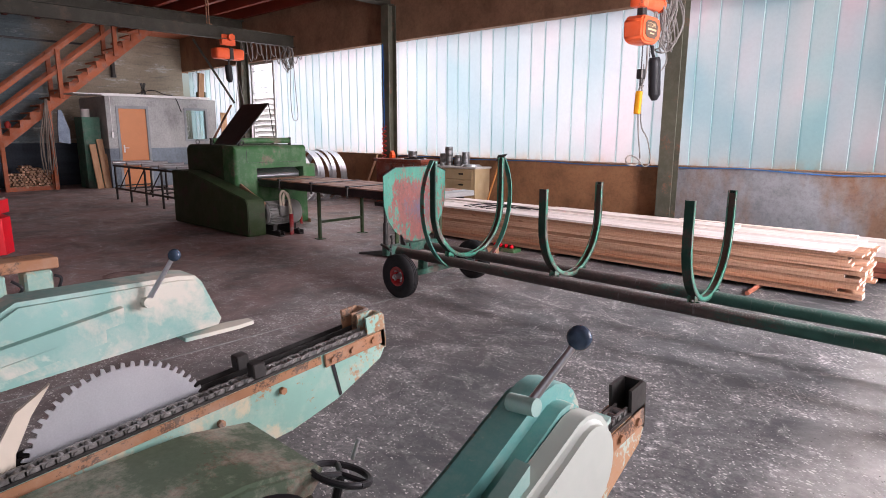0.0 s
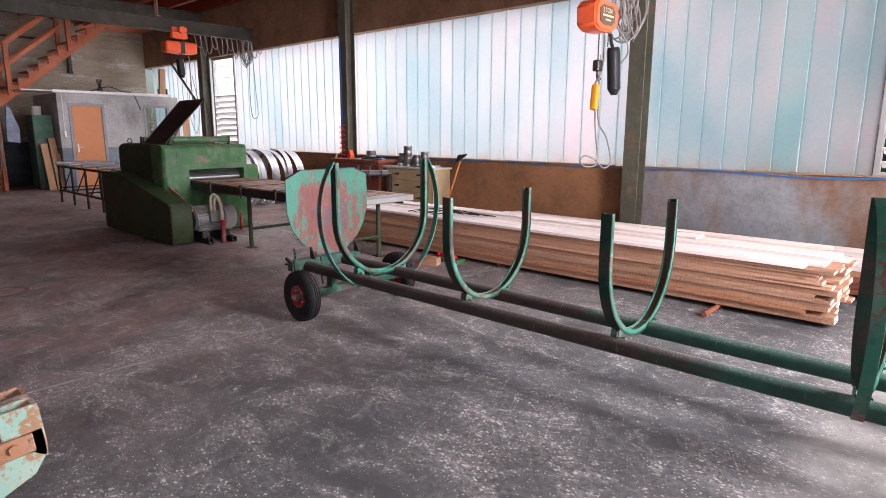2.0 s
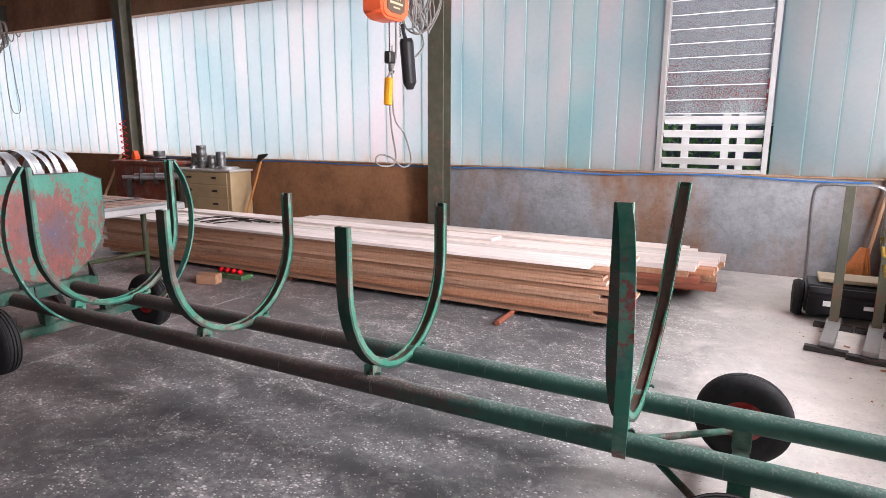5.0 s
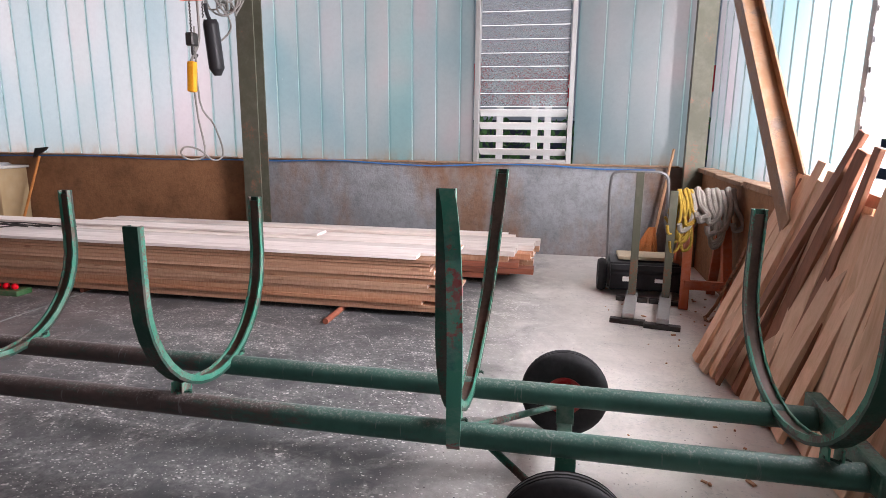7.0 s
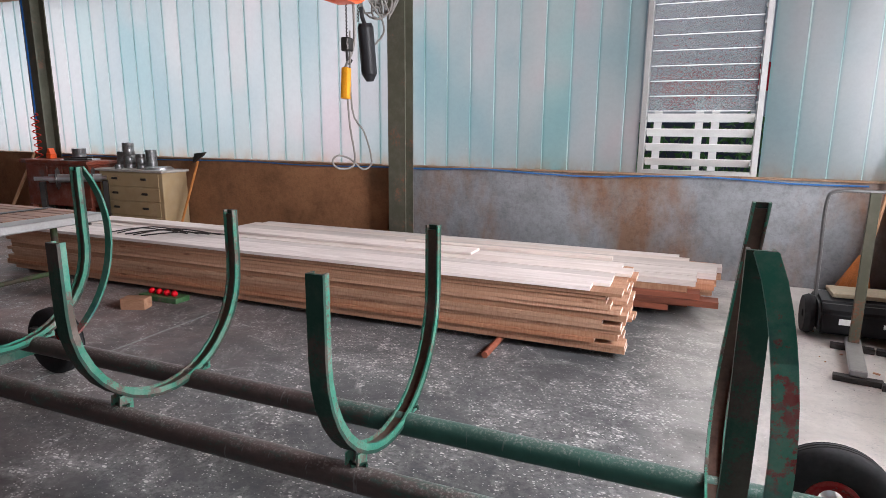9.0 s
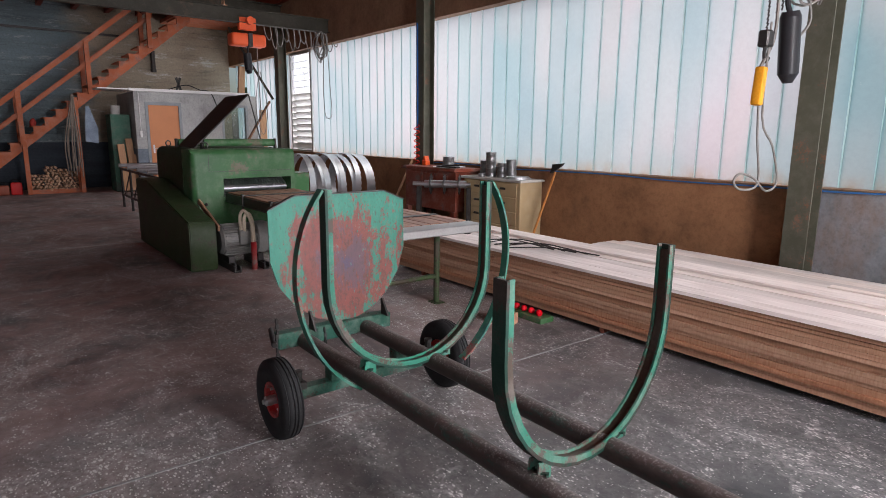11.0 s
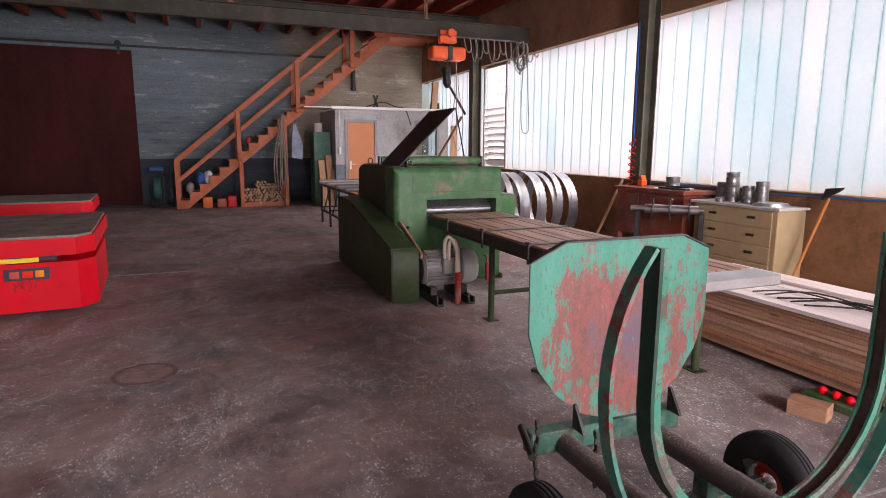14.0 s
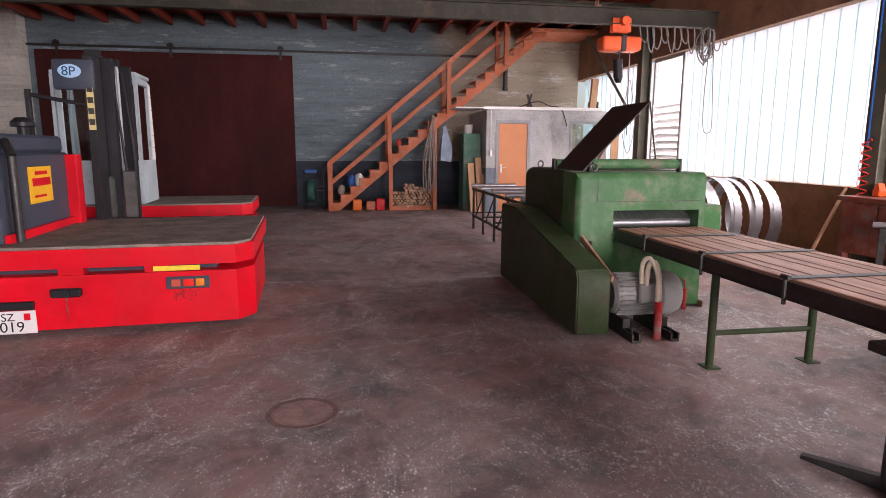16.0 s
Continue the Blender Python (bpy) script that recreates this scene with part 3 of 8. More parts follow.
M_FLOOR = floor_mat()
M_WALLFAR = wall_mat("far_wall_paint", (0.165, 0.215, 0.235), (0.050, 0.062, 0.078), 1.15, (0.3, 0.2, 0.1), None, split=(4.9, (0.31, 0.265, 0.20)), peel=0.45)
M_WALLCREAM = wall_mat("cream_boards", (0.55, 0.53, 0.47), None, 0, (0.35, 0.25, 0.15), None, True, 0.1)
M_WALLLOW = wall_mat("grey_render", (0.225, 0.235, 0.245), None, 0, (0.19, 0.105, 0.06), None, False, 0.62)
M_WALLBROWN = wall_mat("brown_render", (0.29, 0.145, 0.072), None, 0, (0.14, 0.085, 0.05), None, False, 0.3)
M_RING = wall_mat("ring_beam_brown", (0.24, 0.14, 0.085), None, 0, (0.30, 0.19, 0.11), None, False, 0.3)
M_BOX = wall_mat("office_paint", (0.40, 0.40, 0.39), (0.20, 0.24, 0.28), 1.03, (0.3, 0.2, 0.1), None, False)
M_GLASS = glass_mat("channel_glass", (0.34, 0.378, 0.392), (0.39, 0.402, 0.408), (0.415, 0.408, 0.415), (0.435, 0.387, 0.396), 0.8)
# bays 1 and 2: stronger tints painted in for the blurred view outside
M_GLASSCYAN = glass_mat("channel_glass_cyan", (0.30, 0.38, 0.40), (0.395, 0.422, 0.432), (0.46, 0.447, 0.455), (0.53, 0.38, 0.40), 1.1)
# same glass in darker colours, to offset the strong side lamps
M_GLASSDIM = glass_mat("channel_glass_side_dimmed", (0.15, 0.21, 0.22), (0.19, 0.22, 0.225), (0.22, 0.22, 0.225), (0.22, 0.20, 0.21), 0.9, across=1)
M_SEAM = glass_mat("glass_edge", (0.40, 0.58, 0.59), (0.55, 0.68, 0.68), (0.70, 0.76, 0.76), (0.6, 0.68, 0.68), 2.0, panes=False)
# glass edge darkened likewise against the side lamps
M_SEAMDIM = glass_mat("glass_edge_side_dimmed", (0.13, 0.22, 0.22), (0.18, 0.25, 0.25), (0.22, 0.26, 0.26), (0.2, 0.23, 0.23), 2.0, panes=False)
M_STEEL = painted("column_steel", (0.085, 0.085, 0.06), (0.14, 0.07, 0.04), 0.3, rough=0.5, dust=0.06)
# cart green lightened for the faces turned to the light, with worn spots
M_CARTLIT = painted("cart_green_lit", (0.03, 0.155, 0.105), (0.075, 0.055, 0.045), 0.62, rough=0.45, scale=6, dust=0.16)
# cart green darkened for faces in shade, with rubbed patches
M_CARTSHADE = painted("cart_green_rubbed_shaded", (0.011, 0.040, 0.028), (0.03, 0.022, 0.018), 0.6, rough=0.5, scale=5, dust=0.05)
M_STRAP = painted("strap_green", (0.030, 0.150, 0.105), (0.17, 0.025, 0.025), 0.42, second=(0.022, 0.115, 0.095), rough=0.45, scale=2.4, dust=0.14)
M_BEAM = painted("beam_grey", (0.034, 0.031, 0.022), (0.06, 0.04, 0.027), 0.2, rough=0.55, dust=0.03)
M_REDDECK = plain("red_oxide", (0.15, 0.022, 0.012), 0.6, vary=0.35, scale=1.0)
M_JOIST = plain("red_joist", (0.17, 0.028, 0.015), 0.6, vary=0.3, scale=2.0)
M_ALU = plain("alu_frame", (0.42, 0.42, 0.41), 0.4, 0.7, vary=0.2)
M_GREEN = painted("machine_green", (0.034, 0.115, 0.038), (0.10, 0.09, 0.05), 0.36, rough=0.38, dust=0.12)
M_GREENDK = painted("machine_green_dark", (0.026, 0.045, 0.016), (0.03, 0.022, 0.012), 0.35, rough=0.45, dust=0.04)
M_CART = painted("cart_green", (0.018, 0.078, 0.054), (0.042, 0.026, 0.02), 0.55, rough=0.42, scale=4.5, dust=0.17)
M_CARTDK = tube_mat("cart_tube_near", (0.033, 0.090, 0.071), (0.045, 0.030, 0.028), 0.75)
M_CARTTUBE = tube_mat("cart_tube_far", (0.033, 0.090, 0.071), (0.045, 0.030, 0.028), 0.25)
M_SHIELD = shield_mat()
M_MINT = painted("mint_paint", (0.21, 0.37, 0.31), (0.30, 0.17, 0.09), 0.42, second=(0.42, 0.37, 0.26), rough=0.5, scale=2.8, dust=0.3, dustcol=(0.50, 0.46, 0.38))
M_CREAMMINT = painted("cream_mint", (0.24, 0.42, 0.375), (0.34, 0.45, 0.40), 0.5, second=(0.50, 0.48, 0.41), rough=0.5, scale=1.1, dust=0.3, dustcol=(0.52, 0.50, 0.45))
M_TEAL = painted("teal_cast", (0.13, 0.34, 0.31), (0.40, 0.42, 0.36), 0.55, second=None, rough=0.42, scale=1.6, dust=0.25, dustcol=(0.50, 0.50, 0.44))
M_CHEEK = painted("cheek_cream", (0.46, 0.50, 0.45), (0.30, 0.44, 0.40), 0.4, second=(0.50, 0.48, 0.43), rough=0.5, scale=1.4, dust=0.2, dustcol=(0.52, 0.50, 0.46))
M_RUST = painted("rusty_iron", (0.30, 0.15, 0.08), (0.10, 0.06, 0.04), 0.6, rough=0.7, scale=8)
M_IRON = plain("dark_iron", (0.055, 0.052, 0.05), 0.45, 0.7, vary=0.4, scale=8)
M_BRIGHT = plain("bright_steel", (0.60, 0.61, 0.63), 0.33, 0.95, vary=0.2, scale=5, grain=150)
M_BLADE = plain("saw_blade_steel", (0.62, 0.63, 0.66), 0.30, 0.65, vary=0.15, scale=4, grain=200, bump=0.03)
M_CHAIN = plain("oily_chain", (0.24, 0.23, 0.22), 0.42, 0.7, vary=0.5, scale=20)
M_RUBBER = plain("rubber", (0.022, 0.022, 0.023), 0.75, vary=0.4, scale=9)
M_WOODLOG = wooden("split_log", (0.64, 0.42, 0.28), (0.40, 0.22, 0.13), "x", knots=False)
M_RED = painted("truck_red", (0.66, 0.003, 0.014), (0.28, 0.01, 0.012), 0.1, rough=0.35, dust=0.015)
M_RIMRED = painted("rim_red", (0.33, 0.012, 0.014), (0.16, 0.12, 0.11), 0.4, rough=0.5, scale=8)
M_ANTH = plain("anthracite", (0.045, 0.055, 0.075), 0.45, vary=0.2)
M_BLACK = plain("black_plastic", (0.018, 0.018, 0.02), 0.4, vary=0.3)
M_DECKWOOD = plain("worn_deck", (0.20, 0.17, 0.145), 0.8, vary=0.6, scale=4, grain=40, bump=0.4)
M_ORANGE = painted("stair_orange", (0.44, 0.125, 0.055), (0.28, 0.10, 0.06), 0.3, rough=0.6)
M_DOOR = plain("orange_door", (0.58, 0.24, 0.11), 0.55, vary=0.08)
M_RUSTDOOR = plain("sliding_door_red", (0.048, 0.008, 0.007), 0.75, vary=0.55, scale=1.2, grain=30, bump=0.05, stretch=(1, 1, 0.4))
M_WOODX = wooden("sawn_pine_x", (0.53, 0.31, 0.195), (0.27, 0.135, 0.08), "x")
M_STACK = sawn_stack("stack_pine")
M_WOODZ = wooden("sawn_pine_z", (0.62, 0.39, 0.23), (0.42, 0.23, 0.125), "z")
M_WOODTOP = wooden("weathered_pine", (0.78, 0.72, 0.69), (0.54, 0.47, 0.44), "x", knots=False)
M_BARK = wooden("bark_edge", (0.30, 0.10, 0.06), (0.12, 0.045, 0.03), "x", knots=False)
M_TABLEWOOD = wooden("table_slats", (0.44, 0.27, 0.19), (0.18, 0.085, 0.055), "x", rough=0.6, knots=False)
M_HOIST = painted("hoist_orange", (0.72, 0.11, 0.035), (0.3, 0.06, 0.03), 0.15, rough=0.35, dust=0.05)
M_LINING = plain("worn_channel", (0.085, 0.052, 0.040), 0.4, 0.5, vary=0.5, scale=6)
M_CABLE = plain("grey_cable", (0.19, 0.18, 0.165), 0.6, vary=0.3)
M_WHITE = plain("white_paint", (0.75, 0.74, 0.72), 0.55, vary=0.08)

# ---- structure ----
def slab(name, x0, x1, y0, y1, z0, z1, material, cat="wall", label="", bevel=0.0):
    bm = bm_new()
    box(bm, x0, x1, y0, y1, z0, z1, bevel)
    return whole(name, bm, material, (0, 0, 0), label, cat, kind="structure")


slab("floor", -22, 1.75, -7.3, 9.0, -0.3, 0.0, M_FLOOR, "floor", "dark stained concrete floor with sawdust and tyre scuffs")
slab("ground", -70, 60, -60, 80, -0.6, -0.31, plain("yard_asphalt", (0.16, 0.155, 0.15), 0.85, scale=0.5), "ground", "grey asphalt yard outside")
slab("wall_window_low_1", -3.52, 1.75, 8.70, 8.98, 0.0, 1.0, M_WALLLOW, "wall", "grey rendered low wall with rust-brown stains")
slab("wall_window_low_2", -9.42, -3.52, 8.70, 8.98, 0.0, 1.0, M_WALLBROWN, "wall", "brown stained rendered low wall")
slab("wall_window_low_3", -19.4, -9.42, 8.70, 8.98, 0.0, 1.0, M_WALLBROWN, "wall", "brown stained rendered low wall")
slab("wall_window_high", -19.4, 1.75, 8.66, 8.98, 3.28, 4.9, M_RING, "wall", "brown rendered ring beam above the windows")
slab("wall_far", -19.4, -19.1, -7.3, 8.66, 0.0, 4.9, M_WALLFAR, "wall", "blue-grey board-marked concrete wall")
# unseen back wall, parted round an opening added to let in fill light
slab("wall_back_low", -19.4, 1.75, -7.3, -7.0, 0.0, 1.0, M_WALLCREAM, "wall", "plain pale wall")
slab("wall_back_high", -19.4, 1.75, -7.3, -7.0, 3.8, 4.9, M_WALLCREAM, "wall", "plain pale wall")
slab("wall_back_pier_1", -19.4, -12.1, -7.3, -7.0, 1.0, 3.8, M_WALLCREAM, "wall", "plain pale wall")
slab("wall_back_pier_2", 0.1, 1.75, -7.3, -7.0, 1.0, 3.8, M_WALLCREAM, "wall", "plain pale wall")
slab("wall_side_low", 1.42, 1.75, -7.0, 8.70, 0.0, 0.98, M_WALLBROWN, "wall", "brown stained low side wall")
slab("wall_side_high", 1.42, 1.75, -7.0, 8.66, 3.28, 4.9, M_RING, "wall", "brown rendered beam above the side windows")
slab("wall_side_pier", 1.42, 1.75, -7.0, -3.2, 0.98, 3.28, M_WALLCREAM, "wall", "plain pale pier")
slab("ceiling", -19.4, 1.75, -7.3, 8.98, 4.62, 4.75, M_REDDECK, "ceiling", "red-oxide deck of the roof")
bm = bm_new()
for k in range(22):
    y = -6.6 + 0.72 * k
    box(bm, -19.1, 1.4, y - 0.05, y + 0.05, 4.36, 4.615)
whole("ceiling_joists", bm, M_JOIST, (0, 0, 0), "red-painted timber roof joists", "joists", kind="structure")


def ibeam(bm, a, b, h, w, axis, tf=0.02, tw=0.012, z=0.0, c=0.0):
    """I-section along x or y from a to b; z is its underside, c its other coordinate."""
    for p0, p1, q0, q1 in ((-w / 2, w / 2, 0, tf), (-tw / 2, tw / 2, tf, h - tf), (-w / 2, w / 2, h - tf, h)):
        if axis == "y":
            box(bm, c + p0, c + p1, a, b, z + q0, z + q1)
        else:
            box(bm, a, b, c + p0, c + p1, z + q0, z + q1)


for k, x in enumerate((-15.2, -9.42, -3.52)):
    bm = bm_new()
    ibeam(bm, -7.0, 8.6, 0.38, 0.22, "y", z=3.95, c=x)
    whole(f"roof_beam_{k + 1}", bm, M_BEAM, (0, 0, 0), "grey-brown painted steel roof beam", "beam", kind="structure")
    bm = bm_new()
    for y0, y1, w in ((8.44, 8.46, 0.21), (8.46, 8.64, 0.014), (8.64, 8.655, 0.21)):
        box(bm, x - w / 2, x + w / 2, y0, y1, 0, 3.95)
    whole(f"column_{k + 1}", bm, M_STEEL, (0, 0, 0), "dark olive painted steel column at the window wall", "column", kind="structure")


def glazing(name, u0, u1, wall, step=0.276):
    """A bay of upright frosted channel glass; wall 'y' lies at y=8.84, wall 'x' at x=1.55."""
    n = math.ceil((u1 - u0 - 0.04) / step)
    w = step
    top = thing(name, ((u0 + u1) / 2, 8.84, 1.0) if wall == "y" else (1.55, (u0 + u1) / 2, 1.0), "tall bay of upright frosted channel glass, slightly greenish", "window", kind="structure")
    for k in range(n):
        a, b = u0 + k * w, min(u1, u0 + (k + 1) * w)
        bm = bm_new()
        q = ((a + 0.001, 0.0), (b - 0.001, 0.0), (b - 0.001, 0.016), (b - 0.009, 0.016), (b - 0.009, 0.008), (a + 0.009, 0.008), (a + 0.009, 0.016), (a + 0.001, 0.016))
        if wall == "y":
            prism(bm, [(p, 8.82 + d) for p, d in q], "z", 1.005, 3.28)
        else:
            prism(bm, [(1.53 + d, p) for p, d in q], "z", 0.985, 3.28)
        ob = part("pane", bm, M_GLASSCYAN if name in ("window_1", "window_2") else (M_GLASSDIM if wall == "x" else M_GLASS), top, smooth=0)
        ob.visible_shadow = False
        if k:
            bm = bm_new()
            w2 = 0.0035 + 0.002 * (k % 3 == 1)
            if wall == "y":
                box(bm, a - w2, a + w2, 8.808, 8.8195, 1.005, 3.28, 0.001)
            else:
                box(bm, 1.518, 1.5295, a - w2, a + w2, 0.985, 3.28, 0.001)
            ob = part("glass_seam", bm, M_SEAM if wall == "y" else M_SEAMDIM, top, smooth=0)
            ob.visible_shadow = False
    return top


glazing("window_1", -3.62, -0.98, "y")
glazing("window_2", 0.14, 1.42, "y")
glazing("window_3", -9.45, -3.62, "y")
glazing("window_4", -14.10, -9.45, "y")
glazing("window_5", -19.0, -15.27, "y")
glazing("window_6", 5.48, 8.80, "x")
# unseen bay, added as a source for the side fill lamp
glazing("window_unseen_side", -3.1, 4.3, "x")
# ---- log trolley ----
def arc_pts(x, cy, half, zb, zt, n=18, squash=1.0, skew=0.0, lean=0.0):
    """A U in the plane x: two uprights and a half ring."""
    r = half * squash
    pts = [(x, cy - half, zt)]
    for k in range(n + 1):
        a = math.pi + math.pi * k / n
        pts.append((x, cy + half * math.cos(a), zb + r + r * math.sin(a)))
    pts.append((x, cy + half, zt))
    return [(p[0] + skew * (p[1] - cy) + lean * max(0.0, (p[1] - cy) / half) * (p[2] - zb), p[1], p[2]) for p in pts]


CY, TN, TF, TZ, TR, ZB = 4.17, 3.893, 4.288, 0.337, 0.045, 0.345
cart = thing("log_trolley", (-1.6, CY, 0), "long green tubular log trolley with U cradles, chipped paint", "trolley")
for y in (TN, TF):
    bm = bm_new()
    rod(bm, (-4.25, y, TZ), (1.06, y, TZ), TR, 20)
    rod(bm, (1.055, y, TZ), (1.07, y, TZ), TR * 0.8, 20)
    part("rail_tube", bm, M_CARTDK if y == TN else M_CARTTUBE, cart, "long green steel tube, rubbed dark and dusty on top")
for x, zt, tall, sk, ln in ((-3.54, 1.235, 1, 0.04, 0.0), (-2.46, 1.065, 0, -0.04, 0.0), (-1.395, 1.065, 0, -0.04, 0.0), (-0.295, 1.225, 1, 0.0, 0.09), (0.90, 1.085, 0, -0.12, 0.0)):
    line = arc_pts(x, CY, 0.457, ZB, zt, skew=sk, lean=ln)
    bm = bm_new()
    # web in the shaded green, flanges below in the lit green
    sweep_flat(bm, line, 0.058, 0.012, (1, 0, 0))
    u = part("cradle", bm, M_CARTSHADE, cart, "green U cradle of steel channel")
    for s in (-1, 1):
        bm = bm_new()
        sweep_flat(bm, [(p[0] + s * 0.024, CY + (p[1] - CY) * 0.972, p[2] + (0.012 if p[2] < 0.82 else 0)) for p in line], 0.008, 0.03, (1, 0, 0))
        part("flange", bm, M_CARTLIT, u)
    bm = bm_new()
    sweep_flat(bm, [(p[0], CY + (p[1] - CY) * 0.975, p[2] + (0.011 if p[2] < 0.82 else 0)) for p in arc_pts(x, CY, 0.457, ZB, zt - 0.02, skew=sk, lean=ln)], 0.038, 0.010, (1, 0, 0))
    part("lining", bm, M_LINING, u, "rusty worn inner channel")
    for y, zz in ((TN + 0.02, 0.422), (TF + 0.06, 0.40)):
        xx = x + sk * (y - CY)
        for o in (-0.024, 0.018):
            bm = bm_new()
            prism(bm, [(y - 0.03, TZ + 0.02), (y + 0.035, TZ + 0.02), (y + 0.035, zz - 0.012), (y + 0.012, zz), (y - 0.022, zz)], "x", xx + o, xx + o + 0.007)
            part("bracket", bm, M_CARTLIT, u)
        bm = bm_new()
        sweep_flat(bm, [(xx + 0.05 * math.cos(0.7 * j), y - 0.01 + 0.02 * math.sin(2.3 * j), TZ + TR + 0.001) for j in range(4)], 0.012, 0.008, (0, 1, 0))
        part("weld", bm, M_CARTSHADE, u)
    if tall:
        for s in ((-1,) if ln else (-1, 1)):
            # the strap bows out from the head of the upright down to the tube
            a0, a1 = math.asin((zt - 0.84) / 0.63), -1.03
            pts = []
            for j in range(19):
                a = a0 + (a1 - a0) * j / 18
                y = CY + s * 0.605 * math.cos(a)
                w = 0.5 - 0.5 * math.cos(math.pi * min(1.0, j / 12))
                top_x = x + 0.006 + s * sk * 0.457 + (ln * (zt - ZB) if s > 0 else 0.0)
                pts.append(((1 - w) * top_x + w * (x + 0.008), y, 0.84 + 0.63 * math.sin(a)))
            bm = bm_new()
            aside = 0.052 if ln else 0.0
            sweep_flat(bm, [(p[0] + aside * math.sin(math.pi * (j / 18) ** 0.8), p[1], p[2]) for j, p in enumerate(pts)], 0.046, 0.012, (1, 0, 0))
            part("outer_strap", bm, M_STRAP, cart, "green curved outer strap with red and blue paint spots")


def wheel(parent, x, y, r, w, side):
    bm = bm_new()
    t = r - 0.115
    prof = [(t, -w * 0.32), (t + 0.02, -w * 0.46), (r - 0.035, -w * 0.5), (r - 0.012, -w * 0.42), (r - 0.004, -w * 0.34), (r - 0.010, -w * 0.30), (r - 0.002, -w * 0.24), (r, -w * 0.12), (r - 0.008, -w * 0.08), (r, -w * 0.04)]
    prof = prof + [(a, -b) for a, b in reversed(prof)]
    spin(bm, prof + [prof[0]], (x, y, r), "y", 40)
    wh = part("wheel", bm, M_RUBBER, parent, "black pneumatic rubber tyre", smooth=50)
    bm = bm_new()
    spin(bm, [(t + 0.004, -w * 0.40), (t - 0.012, -w * 0.38), (t - 0.02, -w * 0.15), (0.04, -w * 0.1), (0.04, w * 0.1), (t - 0.02, w * 0.15), (t - 0.012, w * 0.38), (t + 0.004, w * 0.40), (t + 0.004, -w * 0.40)], (x, y, r), "y", 32)
    part("rim", bm, M_RIMRED, wh, "red steel rim with flaking paint")
    bm = bm_new()
    rod(bm, (x, y - side * 0.07, r), (x, y + side * 0.05, r), 0.024, 16)
    rod(bm, (x, y - side * 0.085, r), (x, y - side * 0.07, r), 0.013, 6)
    for j in range(4):
        a = math.pi / 4 + j * math.pi / 2
        rod(bm, (x + 0.055 * math.cos(a), y - side * 0.03, r + 0.055 * math.sin(a)), (x + 0.055 * math.cos(a), y - side * 0.012, r + 0.055 * math.sin(a)), 0.008, 6)
    part("hub", bm, M_BRIGHT, wh, "grey steel hub with bolts")


for x in (-3.86, 0.10):
    for y, side in ((3.60, 1), (4.62, -1)):
        wheel(cart, x, y, 0.2, 0.105, side)
    bm = bm_new()
    box(bm, x - 0.03, x + 0.03, 3.65, 4.57, 0.17, 0.23, 0.004)
    for y in (TN, TF):
        box(bm, x - 0.035, x + 0.035, y - 0.03, y + 0.03, 0.22, 0.32, 0.003)
    if x > 0:
        rod(bm, (x, 4.5, 0.2), (x - 0.35, TN + 0.1, 0.31), 0.014)
        rod(bm, (x, 3.7, 0.2), (x - 0.35, TN + 0.1, 0.31), 0.014)
    part("axle", bm, M_CART, cart, "green square axle beam")
for y in (3.70, 4.50):
    bm = bm_new()
    rod(bm, (-3.86, y, 0.225), (-3.86, y, 0.30), 0.018, 10)
    box(bm, -3.90, -3.82, y - 0.03, y + 0.03, 0.225, 0.265, 0.004)
    rod(bm, (-3.86, y, 0.30), (-3.86, y, 0.315), 0.024, 6)
    part("axle_bolt", bm, M_IRON, cart)
for a, b_ in (((-4.26, 3.74), (-4.19, 4.46)), ((1.02, 3.80), (1.08, 4.40))):
    bm = bm_new()
    box(bm, a[0], b_[0], a[1], b_[1], 0.31, 0.40, 0.005)
    part("cross_beam", bm, M_CART, cart)
bm = bm_new()
prism(bm, [(3.715, 1.075), (3.86, 1.142), (4.42, 1.142), (4.56, 1.085), (4.562, 0.80), (4.52, 0.66), (4.44, 0.54), (4.33, 0.45), (4.23, 0.41), (4.10, 0.41), (3.97, 0.45), (3.85, 0.54), (3.76, 0.66), (3.718, 0.80)], "x", -4.205, -4.197)
shield = part("end_shield", bm, M_SHIELD, cart, "green sheet shield worn to red and blue paint")
bm = bm_new()
sweep_flat(bm, [(-4.20, 3.715, 1.077), (-4.20, 3.86, 1.144), (-4.20, 4.42, 1.144), (-4.20, 4.56, 1.087)], 0.03, 0.006, (1, 0, 0))
part("top_edge", bm, M_IRON, shield, "dark bent top edge")
for y in (3.93, 4.40):
    bm = bm_new()
    prism(bm, [(-4.196, 0.50), (-4.185, 0.50), (-4.12, 0.40), (-4.196, 0.40)], "y", y - 0.006, y + 0.006)
    part("stay", bm, M_IRON, cart)
bm = bm_new()
rod(bm, (-4.24, 3.72, 0.42), (-4.05, 3.66, 0.40), 0.014)
part("tow_pin", bm, M_IRON, cart)
for cx, cy, z0, n in ((-4.06, 3.68, 0.52, 14), (-4.12, 3.98, 0.40, 9)):
    bm = bm_new()
    for j in range(n):
        bmesh.ops.create_cone(bm, segments=6, radius1=0.012, radius2=0.012, depth=0.008, cap_ends=True, matrix=pose(cx + 0.01 * math.sin(j), cy, z0 - j * 0.026, 90, 0, 90 * (j % 2)) @ Matrix.Diagonal((0.8, 1.5, 1, 1)))
    part("chain", bm, M_IRON, cart, "rusty hanging chain")

